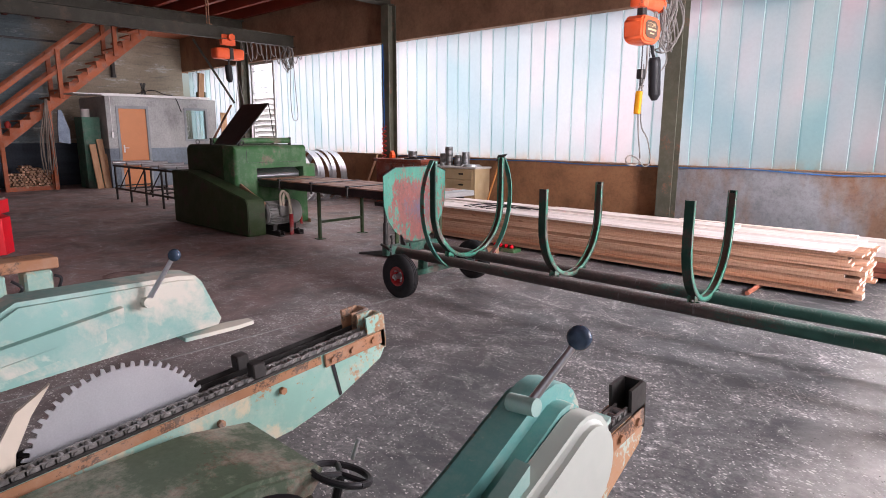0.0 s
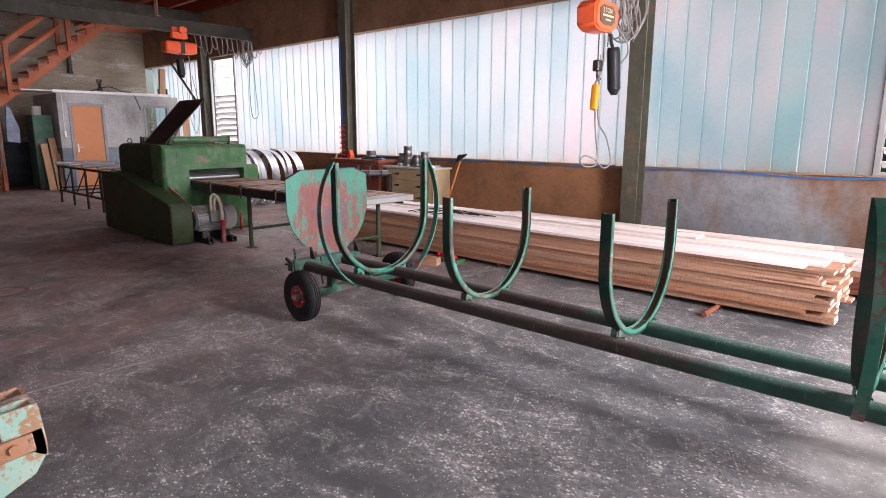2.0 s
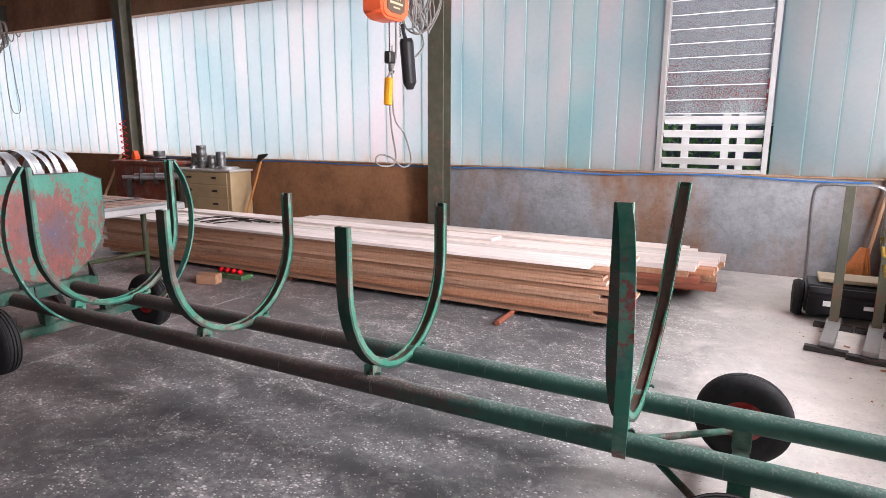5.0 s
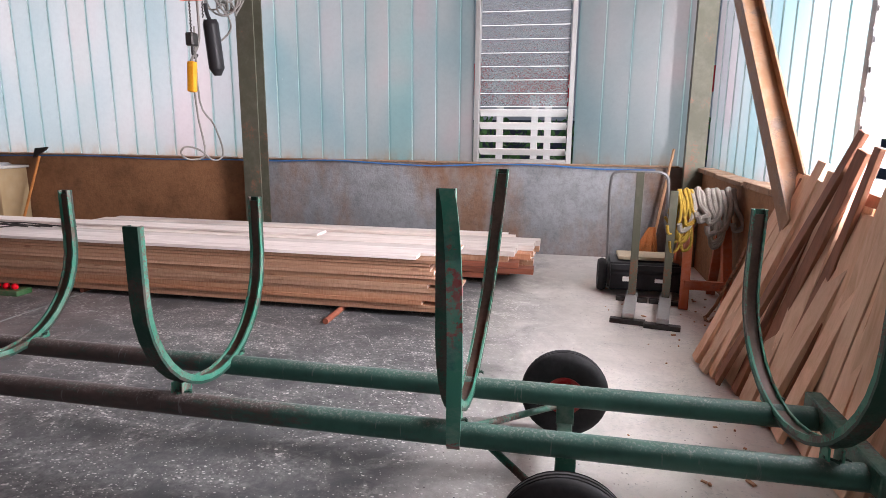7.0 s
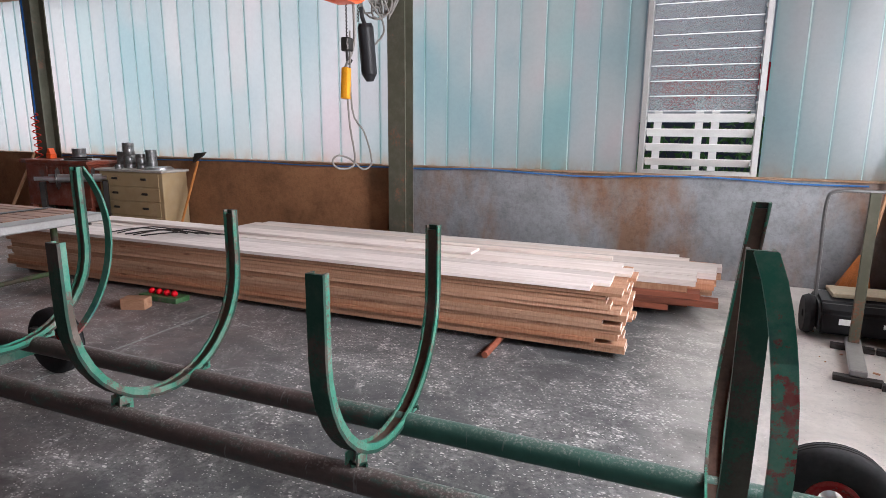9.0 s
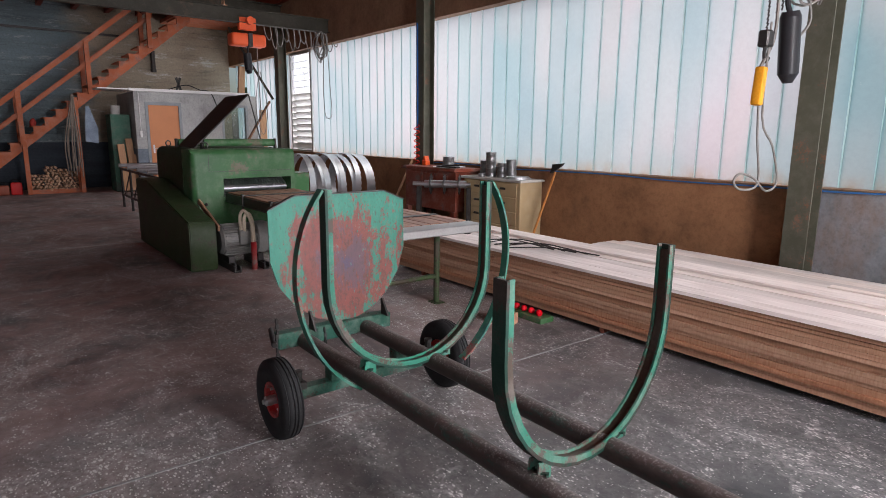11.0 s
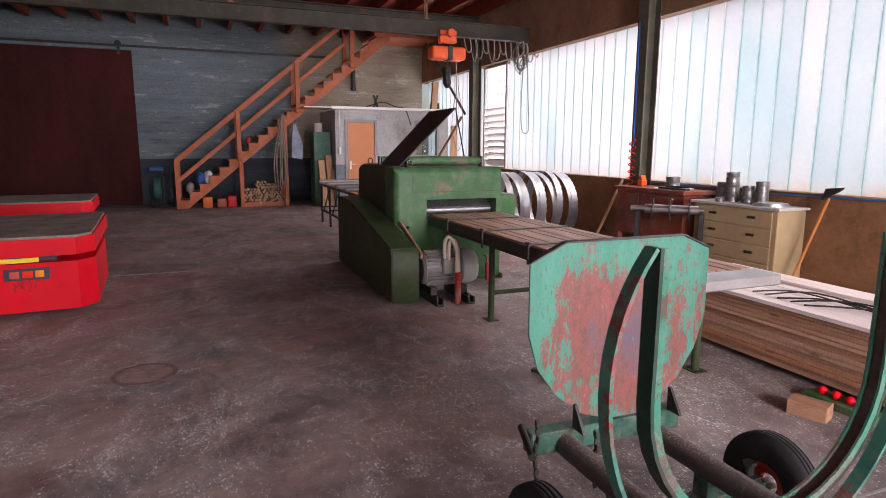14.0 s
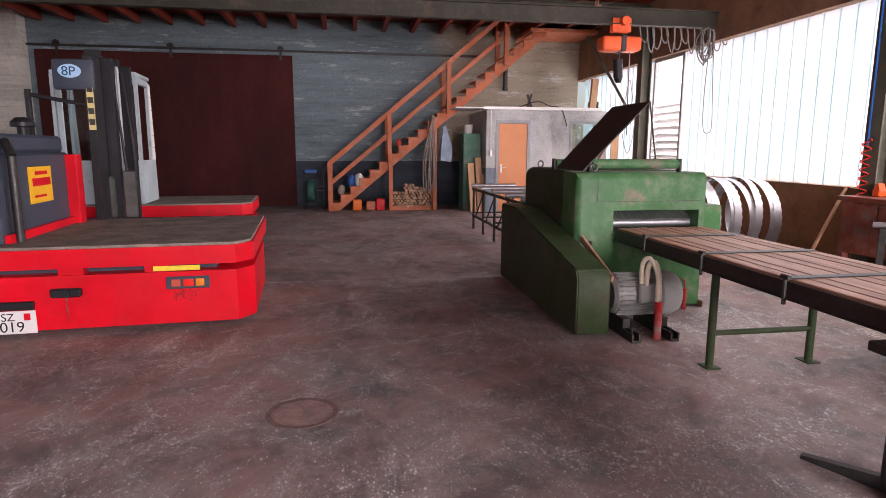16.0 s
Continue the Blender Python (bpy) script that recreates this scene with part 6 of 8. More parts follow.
# office box
bm = bm_new()
for y0, y1, z0, z1 in ((5.70, 5.93, 0, 2.36), (5.93, 6.75, 2.13, 2.36), (6.75, 7.72, 0, 2.36), (7.72, 8.40, 0, 1.20), (7.72, 8.40, 2.12, 2.36), (8.40, 8.66, 0, 2.36)):
    box(bm, -17.25, -17.10, y0, y1, z0, z1)
box(bm, -19.1, -17.25, 5.70, 5.82, 0, 2.36)
box(bm, -19.1, -17.25, 5.82, 8.66, 2.26, 2.36)
whole("wall_office", bm, M_BOX, (0, 0, 0), "white office partition with blue-grey dado", "wall", kind="structure", smooth=0)
bm = bm_new()
box(bm, -17.9, -16.95, 4.95, 5.64, 2.385, 2.41)
whole("shelf_board", bm, M_WHITE, (-17.4, 4.2, 2.385), "pale shelf board under the stairs", "shelf", kind="structure")
bm = bm_new()
box(bm, -17.3, -16.98, 5.60, 8.45, 2.365, 2.43, 0.005)
whole("roof_plank", bm, M_WHITE, (-17.1, 7, 2.365), "cream planks along the office roof edge", "plank", kind="structure")
dr = thing("door_office", (-17.1, 6.34, 0), "orange wooden office door in a grey frame, closed", "door", kind="structure")
bm = bm_new()
for y0, y1, z0, z1 in ((5.93, 5.995, 0, 2.13), (6.685, 6.75, 0, 2.13), (5.995, 6.685, 2.06, 2.13)):
    box(bm, -17.16, -17.085, y0, y1, z0, z1)
part("door_frame", bm, plain("frame_grey", (0.27, 0.29, 0.30), 0.5), dr, smooth=0)
bm = bm_new()
box(bm, -17.14, -17.10, 6.0, 6.68, 0.01, 2.055, 0.004)
leaf = part("door_leaf", bm, M_DOOR, dr)
bm = bm_new()
box(bm, -17.10, -17.092, 6.045, 6.085, 0.92, 1.12, 0.002)
rod(bm, (-17.095, 6.065, 1.04), (-17.05, 6.065, 1.04), 0.01)
rod(bm, (-17.05, 6.06, 1.04), (-17.05, 6.17, 1.04), 0.01)
part("door_handle", bm, M_BRIGHT, leaf, "bright steel lever handle")
wi = thing("window_office", (-17.1, 8.06, 1.2), "grey framed office window", "window", kind="structure")
bm = bm_new()
for y0, y1, z0, z1 in ((7.72, 7.78, 1.20, 2.12), (8.34, 8.40, 1.20, 2.12), (7.78, 8.34, 2.06, 2.12), (7.78, 8.34, 1.20, 1.26)):
    box(bm, -17.2, -17.085, y0, y1, z0, z1)
part("window_frame", bm, bpy.data.materials["frame_grey"], wi, smooth=0)
bm = bm_new()
box(bm, -17.16, -17.154, 7.78, 8.34, 1.26, 2.06)
p_ = part("pane", bm, GL, wi)
p_.visible_shadow = False
# stairs
st = thing("staircase", (-18.2, 4.5, 0), "steep orange-brown wooden staircase with railings", "stairs")
SX0, SX1, SLOPE = -18.62, -17.80, 0.832
for x in (SX0, SX1):
    bm = bm_new()
    prism(bm, [(2.08, 0.0), (2.30, 0.0), (7.3, 4.16), (7.3, 4.33), (7.28, 4.33)], "x", x - 0.025, x + 0.025)
    part("stringer", bm, M_ORANGE, st, "orange-brown stringer board", 0)
for k in range(22):
    y, z = 2.10 + 0.232 * k, 0.193 * (k + 1)
    bm = bm_new()
    box(bm, SX0 + 0.026, SX1 - 0.026, y - 0.02, y + 0.25, z - 0.035, z, 0.004)
    tr = part("tread", bm, M_ORANGE, st)
    bm = bm_new()
    prism(bm, [(y, z - 0.002), (y + 0.231, z - 0.002), (y + 0.231, z - 0.02), (y, z - 0.205)], "x", SX1 - 0.027, SX1 + 0.027)
    part("tread_cheek", bm, M_ORANGE, tr)
for x in (SX0, SX1 + 0.04):
    for dz0, dz1 in ((1.02, 1.16), (0.55, 0.66)):
        bm = bm_new()
        prism(bm, [(2.05, dz0), (6.4, dz0 + 4.35 * SLOPE), (6.4, dz1 + 4.35 * SLOPE), (2.05, dz1)], "x", x - 0.02, x + 0.02)
        part("hand_rail", bm, M_ORANGE, st, "", 0)
    for y in (2.09, 3.50, 4.92, 6.30):
        bm = bm_new()
        zb = max(0.0, (y - 2.05) * SLOPE - 0.1)
        box(bm, x - 0.045 + 0.02, x + 0.045 + 0.02, y - 0.05, y + 0.05, zb, (y - 2.05) * SLOPE + 1.10, 0.004)
        part("baluster", bm, M_ORANGE, st)
for y in (3.52, 4.58):
    bm = bm_new()
    box(bm, -17.77, -17.68, y - 0.045, y + 0.045, 0.0, (y - 2.05) * SLOPE + 0.1, 0.004)
    part("support_post", bm, M_ORANGE, st)
bm = bm_new()
box(bm, -19.1, -17.75, 6.9, 8.6, 4.25, 4.33)
whole("stair_landing", bm, M_ORANGE, (-18.4, 7.7, 4.25), "orange-brown landing boards under the roof", "landing", kind="structure")
# firewood
rng = random.Random(11)
fw = thing("firewood_pile", (-18.0, 4.0, 0), "pile of split light firewood under the stairs", "firewood")
for r in range(11):
    n = 12 if r < 7 else 12 - 3 * (r - 6)
    for i in range(max(0, n)):
        y = 3.60 + 0.078 * i + (0.039 if r % 2 else 0) + rng.uniform(-0.012, 0.012)
        if y > 4.52:
            continue
        if r >= 7:
            y += 0.28
            if y > 4.52:
                continue
        z = 0.035 + 0.062 * r
        a0 = rng.uniform(0, 6)
        k = rng.choice((3, 4, 4, 5))
        poly = [(y + rng.uniform(0.032, 0.046) * math.cos(a0 + 2 * math.pi * j / k), max(0.001, z + rng.uniform(0.028, 0.042) * math.sin(a0 + 2 * math.pi * j / k))) for j in range(k)]
        bm = bm_new()
        x1 = -17.82 + rng.uniform(-0.05, 0.05)
        prism(bm, poly, "x", x1 - 0.33, x1)
        part("log", bm, M_WOODLOG, fw, smooth=0)
bm = bm_new()
box(bm, -17.83, -17.78, 3.50, 4.62, 0.0, 0.10)
box(bm, -17.83, -17.78, 4.50, 4.60, 0.10, 0.62)
part("crate_board", bm, M_ORANGE, fw)
# strips leaning at the post
ls = thing("strip_bundle", (-17.62, 4.55, 0), "bundle of thin grey-brown strips and ropes hung at the stair post", "strips")
for k in range(9):
    bm = bm_new()
    y = 4.30 + 0.035 * k + rng.uniform(-0.01, 0.01)
    hose(bm, [(-17.60 + rng.uniform(-0.03, 0.02), y + rng.uniform(-0.02, 0.02), 0.35 + rng.uniform(0, 0.25)), (-17.58, y + rng.uniform(-0.03, 0.03), 1.2), (-17.63, 4.50 + 0.02 * (k % 3), 2.15 + rng.uniform(-0.05, 0.05)), (-17.66, 4.53, 2.16)], 0.014, 6, 4)
    part("strip", bm, plain("strip_grey", (0.22, 0.18, 0.15), 0.8, vary=0.3) if k == 0 else bpy.data.materials["strip_grey"], ls)
bm = bm_new()
prism(bm, [(4.72, 1.2), (4.98, 1.15), (5.0, 1.5), (4.85, 2.0), (4.78, 2.0), (4.74, 1.6)], "x", -17.75, -17.69)
whole("work_jacket", bm, plain("jacket_blue", (0.26, 0.32, 0.40), 0.9, vary=0.35, scale=6), (-17.7, 4.85, 1.2), "faded blue work jacket hanging at the stairs", "jacket")
# cabinet and leaning planks
cb = thing("metal_locker", (-17.75, 5.48, 0), "old dark green metal locker under the stairs", "locker")
bm = bm_new()
box(bm, -18.1, -17.50, 5.24, 5.66, 0.0, 1.83, 0.008)
part("body", bm, painted("locker_green", (0.07, 0.17, 0.12), (0.05, 0.08, 0.06), 0.5, rough=0.6), cb)
bm = bm_new()
box(bm, -17.498, -17.49, 5.27, 5.63, 0.08, 1.80, 0.003)
part("locker_door", bm, bpy.data.materials["locker_green"], cb)
bm = bm_new()
spin(bm, [(0.001, 0), (0.10, 0), (0.105, 0.2), (0.11, 0.2), (0.11, 0.21), (0.001, 0.21)], (-17.72, 5.40, 1.83), "z", 24)
whole("paint_bucket", bm, plain("bucket_white", (0.55, 0.53, 0.50), 0.6), (-17.72, 5.40, 1.83), "dirty white plastic bucket on the locker", "bucket")
for k, (y, h, ty) in enumerate(((5.44, 1.15, 0.06), (5.62, 1.28, 0.05), (5.74, 0.9, 0.1))):
    bm = bm_new()
    box(bm, -0.02, 0.02, -0.075, 0.075, 0, h, 0.004, m=Matrix.Translation((-17.22, y, 0)) @ Matrix.Rotation(radians(-9), 4, "Y") @ Matrix.Rotation(radians(ty * 40), 4, "X"))
    whole("leaning_plank", bm, M_WOODZ, (-17.22, y, 0), "rough brown plank leaning on the locker", "plank", group="leaning planks")
# hose reel cart, canisters
hr = thing("hose_reel_cart", (-18.3, 1.72, 0), "green hose reel on a small two-wheeled cart", "hose reel")
bm = bm_new()
spin(bm, [(0.10, -0.09), (0.24, -0.09), (0.27, -0.06), (0.28, 0.0), (0.27, 0.06), (0.24, 0.09), (0.10, 0.09), (0.10, -0.09)], (-18.35, 1.62, 0.45), "y", 24)
part("hose_coil", bm, plain("hose_green", (0.03, 0.10, 0.08), 0.5), hr, "coiled dark green hose")
bm = bm_new()
for y in (1.75, 1.92):
    hose(bm, [(-18.25, y, 0.08), (-18.25, y, 0.75), (-18.3, y, 0.95), (-18.45, y + 0.02, 1.0)], 0.016, 8)
rod(bm, (-18.25, 1.75, 0.55), (-18.25, 1.92, 0.55), 0.014)
rod(bm, (-18.35, 1.62, 0.45), (-18.35, 1.92, 0.45), 0.02)
part("frame", bm, M_IRON, hr)
for y in (1.50, 1.96):
    bm = bm_new()
    spin(bm, [(0.02, -0.02), (0.09, -0.025), (0.10, 0.0), (0.09, 0.025), (0.02, 0.02), (0.02, -0.02)], (-18.25, y, 0.10), "y", 20)
    part("wheel", bm, M_RUBBER, hr)
bm = bm_new()
box(bm, -18.45, -18.2, 1.48, 1.78, 0.88, 0.97, 0.01)
part("tool_tray", bm, plain("tray_blue", (0.03, 0.10, 0.26), 0.5), hr, "blue tool tray")
for k, (y, c, h) in enumerate(((2.72, (0.70, 0.16, 0.03), 0.26), (3.04, (0.35, 0.10, 0.06), 0.22), (3.28, (0.62, 0.03, 0.03), 0.28))):
    cn = thing("fuel_canister", (-17.9, y, 0), "red plastic fuel canister by the stairs" if k else "orange chainsaw housing by the stairs", "canister")
    bm = bm_new()
    box(bm, -18.0, -17.8, y - 0.11, y + 0.11, 0, h, 0.03, 3)
    part("body", bm, plain("canister", c, 0.4, vary=0.15), cn)
    bm = bm_new()
    hose(bm, [(-17.9, y - 0.08, h), (-17.9, y - 0.06, h + 0.06), (-17.9, y + 0.03, h + 0.06), (-17.9, y + 0.05, h)], 0.014, 8)
    rod(bm, (-17.9, y + 0.08, h - 0.01), (-17.9, y + 0.08, h + 0.04), 0.022, 12)
    part("handle", bm, M_BLACK, cn)
# things on the steps
for nm, y, z, sz, c, lb in (("plastic_bag", 2.78, 0.85, 0.14, (0.62, 0.62, 0.60), "crumpled white plastic bag on a stair tread"), ("blue_tarp", 2.60, 0.78, 0.13, (0.03, 0.10, 0.30), "folded blue tarp on the stairs"), ("work_glove", 2.35, 0.38, 0.10, (0.30, 0.27, 0.22), "grey cloth bundle on a stair tread"), ("ear_muffs", 3.75, 1.52, 0.08, (0.35, 0.04, 0.03), "red and black ear muffs on a stair tread")):
    bm = bm_new()
    g = bmesh.ops.create_icosphere(bm, subdivisions=3, radius=sz)["verts"]
    k = math.floor((y - 2.10) / 0.232)
    zt = 0.193 * (k + 1)
    for v in g:
        d = 1 + 0.35 * noise.noise(v.co * 9 + Vector((y, 0, 0)))
        v.co = Vector((v.co.x * d * 0.8, v.co.y * d * 0.8, max(-sz * 0.9, v.co.z * d * 1.3)))
    zmin = min(v.co.z for v in g)
    bmesh.ops.translate(bm, vec=(-17.98, y, zt - zmin), verts=bm.verts)
    whole(nm, bm, plain(nm, c, 0.7, vary=0.2, scale=8), (-17.98, y, zt), lb, nm.split("_")[-1])
# on and above the office roof
bm = bm_new()
for dy in (0.0, 0.16):
    box(bm, -0.02, 0.02, -0.025, 0.025, 0, 0.42, m=Matrix.Translation((-17.5, 6.75 + dy, 2.36)) @ Matrix.Rotation(radians(18 if dy else -18), 4, "X"))
whole("wooden_bracket", bm, M_IRON, (-17.5, 6.8, 2.36), "dark A-shaped bracket standing on the office roof", "bracket")
bm = bm_new()
rod(bm, (-19.09, 6.62, 3.42), (-18.95, 6.62, 3.42), 0.035, 12)
rod(bm, (-18.97, 6.62, 3.52), (-18.97, 6.62, 3.05), 0.06, 14)
rod(bm, (-18.97, 6.62, 3.05), (-18.97, 6.62, 2.98), 0.075, 14)
whole("wall_lamp", bm, M_IRON, (-19.0, 6.62, 3.0), "dark pipe-shaped wall lamp on the concrete wall", "lamp")
bm = bm_new()
box(bm, -17.5, -17.3, 8.30, 8.50, 2.43, 2.60, 0.01)
whole("junction_box", bm, M_GREENDK, (-17.4, 8.4, 2.43), "green electric box on the office roof edge", "box")
bm = bm_new()
hose(bm, [(-17.2, 6.5, 2.44), (-17.1, 6.9, 2.56), (-17.05, 7.2, 2.46), (-17.0, 7.45, 2.40), (-16.97, 7.6, 2.0)], 0.012, 6)
whole("loose_cable", bm, M_BLACK, (-17.1, 7, 2.43), "black cable lying over the roof edge", "cable")
bm = bm_new()
hose(bm, [(-17.07, 5.80, 2.35), (-17.07, 5.80, 1.45)], 0.008, 6)
box(bm, -17.1, -17.06, 5.775, 5.825, 1.30, 1.45, 0.004)
whole("light_switch", bm, M_WHITE, (-17.08, 5.8, 1.3), "light switch with surface conduit beside the door", "switch")
for x0, y0, z0, x1, y1, z1, nm in ((-16.25, 7.75, 3.9, -15.85, 8.62, 2.25, "a"), (-15.85, 8.5, 2.2, -15.9, 7.9, 1.2, "b")):
    bm = bm_new()
    d = Vector((x1 - x0, y1 - y0, z1 - z0))
    m = Matrix.Translation((x0, y0, z0)) @ d.to_track_quat("Z", "Y").to_matrix().to_4x4()
    box(bm, -0.06, 0.06, -0.008, 0.008, 0, d.length, m=m)
    box(bm, -0.06, -0.045, -0.05, 0.0, 0, d.length, m=m)
    whole("wall_brace", bm, M_BEAM if nm == "a" else M_RUST, (x0, y0, z1), "diagonal steel brace at the column", "brace", kind="structure")
bm = bm_new()
box(bm, -16.6, -16.5, 8.1, 8.25, 2.43, 3.1, m=Matrix.Translation((-16.55, 8.2, 2.43)) @ Matrix.Rotation(radians(-4), 4, "X") @ Matrix.Translation((16.55, -8.2, -2.43)))
bmesh.ops.translate(bm, vec=(-0.6, 0.1, 0), verts=bm.verts)
whole("leaning_board", bm, M_WOODZ, (-17.1, 8.3, 2.43), "brown board standing on the office roof", "board")
bm = bm_new()
box(bm, -16.42, -16.38, 8.45, 8.62, 0.0, 2.0, m=Matrix.Identity(4))
whole("leaning_board", bm, M_WOODZ, (-16.4, 8.55, 0), "tall pale board leaning in the window corner", "board")
# outfeed roller frame
of = thing("outfeed_frame", (-12.2, 5.2, 0), "dark iron outfeed roller frame behind the planer", "roller table")
for x in (-14.2, -13.4, -12.6, -11.8, -11.0):
    for y in (4.80, 5.55):
        bm = bm_new()
        rod(bm, (x, y, 0.0), (x, y, 0.76), 0.022, 10)
        part("leg", bm, M_IRON, of)
    bm = bm_new()
    rod(bm, (x, 4.76, 0.80), (x, 5.60, 0.80), 0.035, 14)
    part("roller", bm, M_BRIGHT, of)
    bm = bm_new()
    rod(bm, (x, 4.80, 0.3), (x, 5.55, 0.3), 0.014, 8)
    part("stretcher", bm, M_IRON, of)
for y in (4.80, 5.55):
    for z in (0.74, 0.25):
        bm = bm_new()
        box(bm, -14.25, -10.0, y - 0.02, y + 0.02, z - 0.02, z + 0.02)
        part("rail", bm, M_IRON, of)
for x in (-14.0, -13.2, -12.4):
    bm = bm_new()
    rod(bm, (x, 4.80, 0.26), (x + 0.6, 4.80, 0.72), 0.012, 8)
    part("brace", bm, M_IRON, of)
# coiled band saw blades
for k in range(9):
    y = 7.0 + 0.14 * k
    bm = bm_new()
    R, W, n = 0.55 - 0.006 * (k % 3), 0.10, 72
    tiltm = Matrix.Translation((-11.02 + 0.01 * k, y, 0.55)) @ Matrix.Rotation(radians((k % 3 - 1) * 2.5), 4, "X") @ Matrix.Rotation(radians(8 * (k % 2)), 4, "Z")
    rings = []
    for j in range(n):
        a = 2 * math.pi * j / n
        tooth = 0.012 if j % 2 else 0.0
        rings.append([bm.verts.new(tiltm @ Vector((r * math.cos(a), w, r * math.sin(a)))) for r, w in ((R, -W / 2), (R, W / 2 + tooth), (R - 0.004, W / 2 + tooth), (R - 0.004, -W / 2))])
    fs = []
    for j in range(n):
        a, b = rings[j], rings[(j + 1) % n]
        for q in range(4):
            fs.append(bm.faces.new((a[q], a[(q + 1) % 4], b[(q + 1) % 4], b[q])))
    bmesh.ops.recalc_face_normals(bm, faces=bm.faces)
    zmin = min(v.co.z for v in bm.verts)
    bmesh.ops.translate(bm, vec=(0, 0, -zmin), verts=bm.verts)
    whole("band_saw_blade", bm, M_BRIGHT, (-11.02, y, 0), "coiled bright band saw blade standing by the window wall", "saw blade", group="coiled band saw blades")
# ---- louvred windows ----
def pattern_glass():
    m = bpy.data.materials.new("pattern_glass")
    m.use_nodes = True
    nt = m.node_tree
    nt.nodes.remove(nt.nodes["Principled BSDF"])
    co = nt.nodes.new("ShaderNodeTexCoord").outputs["Object"]
    v = nt.nodes.new("ShaderNodeTexVoronoi")
    v.inputs["Scale"].default_value = 38
    nt.links.new(co, v.inputs["Vector"])
    bp = nt.nodes.new("ShaderNodeBump")
    bp.inputs["Strength"].default_value, bp.inputs["Distance"].default_value = 0.6, 0.02
    nt.links.new(v.outputs["Distance"], bp.inputs["Height"])
    r = nt.nodes.new("ShaderNodeBsdfRefraction")
    r.inputs["Roughness"].default_value, r.inputs["IOR"].default_value = 0.22, 1.25
    r.inputs["Color"].default_value = (0.78, 0.80, 0.82, 1)
    nt.links.new(bp.outputs[0], r.inputs["Normal"])
    g = nt.nodes.new("ShaderNodeBsdfGlossy")
    g.inputs["Roughness"].default_value = 0.15
    nt.links.new(bp.outputs[0], g.inputs["Normal"])
    t = nt.nodes.new("ShaderNodeBsdfTranslucent")
    t.inputs[0].default_value = (0.35, 0.36, 0.38, 1)
    a, b = nt.nodes.new("ShaderNodeMixShader"), nt.nodes.new("ShaderNodeMixShader")
    a.inputs[0].default_value, b.inputs[0].default_value = 0.10, 0.22
    nt.links.new(r.outputs[0], a.inputs[1]), nt.links.new(g.outputs[0], a.inputs[2])
    nt.links.new(a.outputs[0], b.inputs[1]), nt.links.new(t.outputs[0], b.inputs[2])
    nt.links.new(b.outputs[0], nt.nodes["Material Output"].inputs[0])
    return m


M_PATTERN = pattern_glass()
M_SLAT = plain("white_slat", (0.72, 0.73, 0.72), 0.3, vary=0.12)


def louvre(name, u0, u1, wall, open_rows, open_deg, label):
    w = thing(name, ((u0 + u1) / 2, 8.84, 1.0) if wall == "y" else (1.55, (u0 + u1) / 2, 1.0), label, "window", kind="structure")
    def put(bm):
        if wall == "x":
            bmesh.ops.transform(bm, matrix=Matrix(((0, 1, 0, 1.55 - 8.84), (1, 0, 0, 0), (0, 0, 1, 0), (0, 0, 0, 1))), verts=bm.verts)
            bmesh.ops.reverse_faces(bm, faces=bm.faces)
        return bm
    for a, b, c, d in ((u0, u0 + 0.055, 1.004, 3.276), (u1 - 0.055, u1, 1.004, 3.276), (u0 + 0.055, u1 - 0.055, 1.004, 1.05), (u0 + 0.055, u1 - 0.055, 3.22, 3.276)):
        bm = bm_new()
        box(bm, a, b, 8.79, 8.90, c, d, 0.004)
        part("window_frame", put(bm), M_ALU, w, "grey aluminium frame")
    n, h = 15, (3.21 - 1.06) / 15
    for k in range(n):
        z = 1.06 + h * (k + 0.5)
        op = k in open_rows
        bm = bm_new()
        box(bm, u0 + 0.065, u1 - 0.065, -0.003, 0.003, -h * 0.55, h * 0.55, 0.0)
        bmesh.ops.transform(bm, matrix=Matrix.Translation((0, 8.845, z)) @ Matrix.Rotation(radians(open_deg if op else 9), 4, "X"), verts=bm.verts)
        ob = part("louvre_slat", put(bm), M_PATTERN if not op or wall == "x" else M_SLAT, w, "pale open glass slat" if op else "", smooth=0)
        ob.visible_shadow = False
        if not op:
            bm = bm_new()
            zz = z - h * 0.54
            box(bm, u0 + 0.066, u1 - 0.066, 8.826, 8.834, zz - 0.004, zz + 0.004)
            part("slat_edge", put(bm), M_SLAT, w).visible_shadow = False
        for u in (u0 + 0.062, u1 - 0.062):
            bm = bm_new()
            box(bm, u - 0.006, u + 0.006, 8.80, 8.86, z - 0.02, z + 0.012)
            part("slat_clip", put(bm), M_ALU, w)
    return w


louvre("window_louvre_1", -0.97, 0.12, "y", (0, 1, 2, 3), 62, "louvred window with patterned glass, lower slats open")
louvre("window_louvre_2", -15.25, -14.12, "y", tuple(range(9)), 40, "tall louvred window, slats half open")
louvre("window_louvre_3", 4.34, 5.46, "x", tuple(range(15)), 50, "louvred side window with open glass slats")
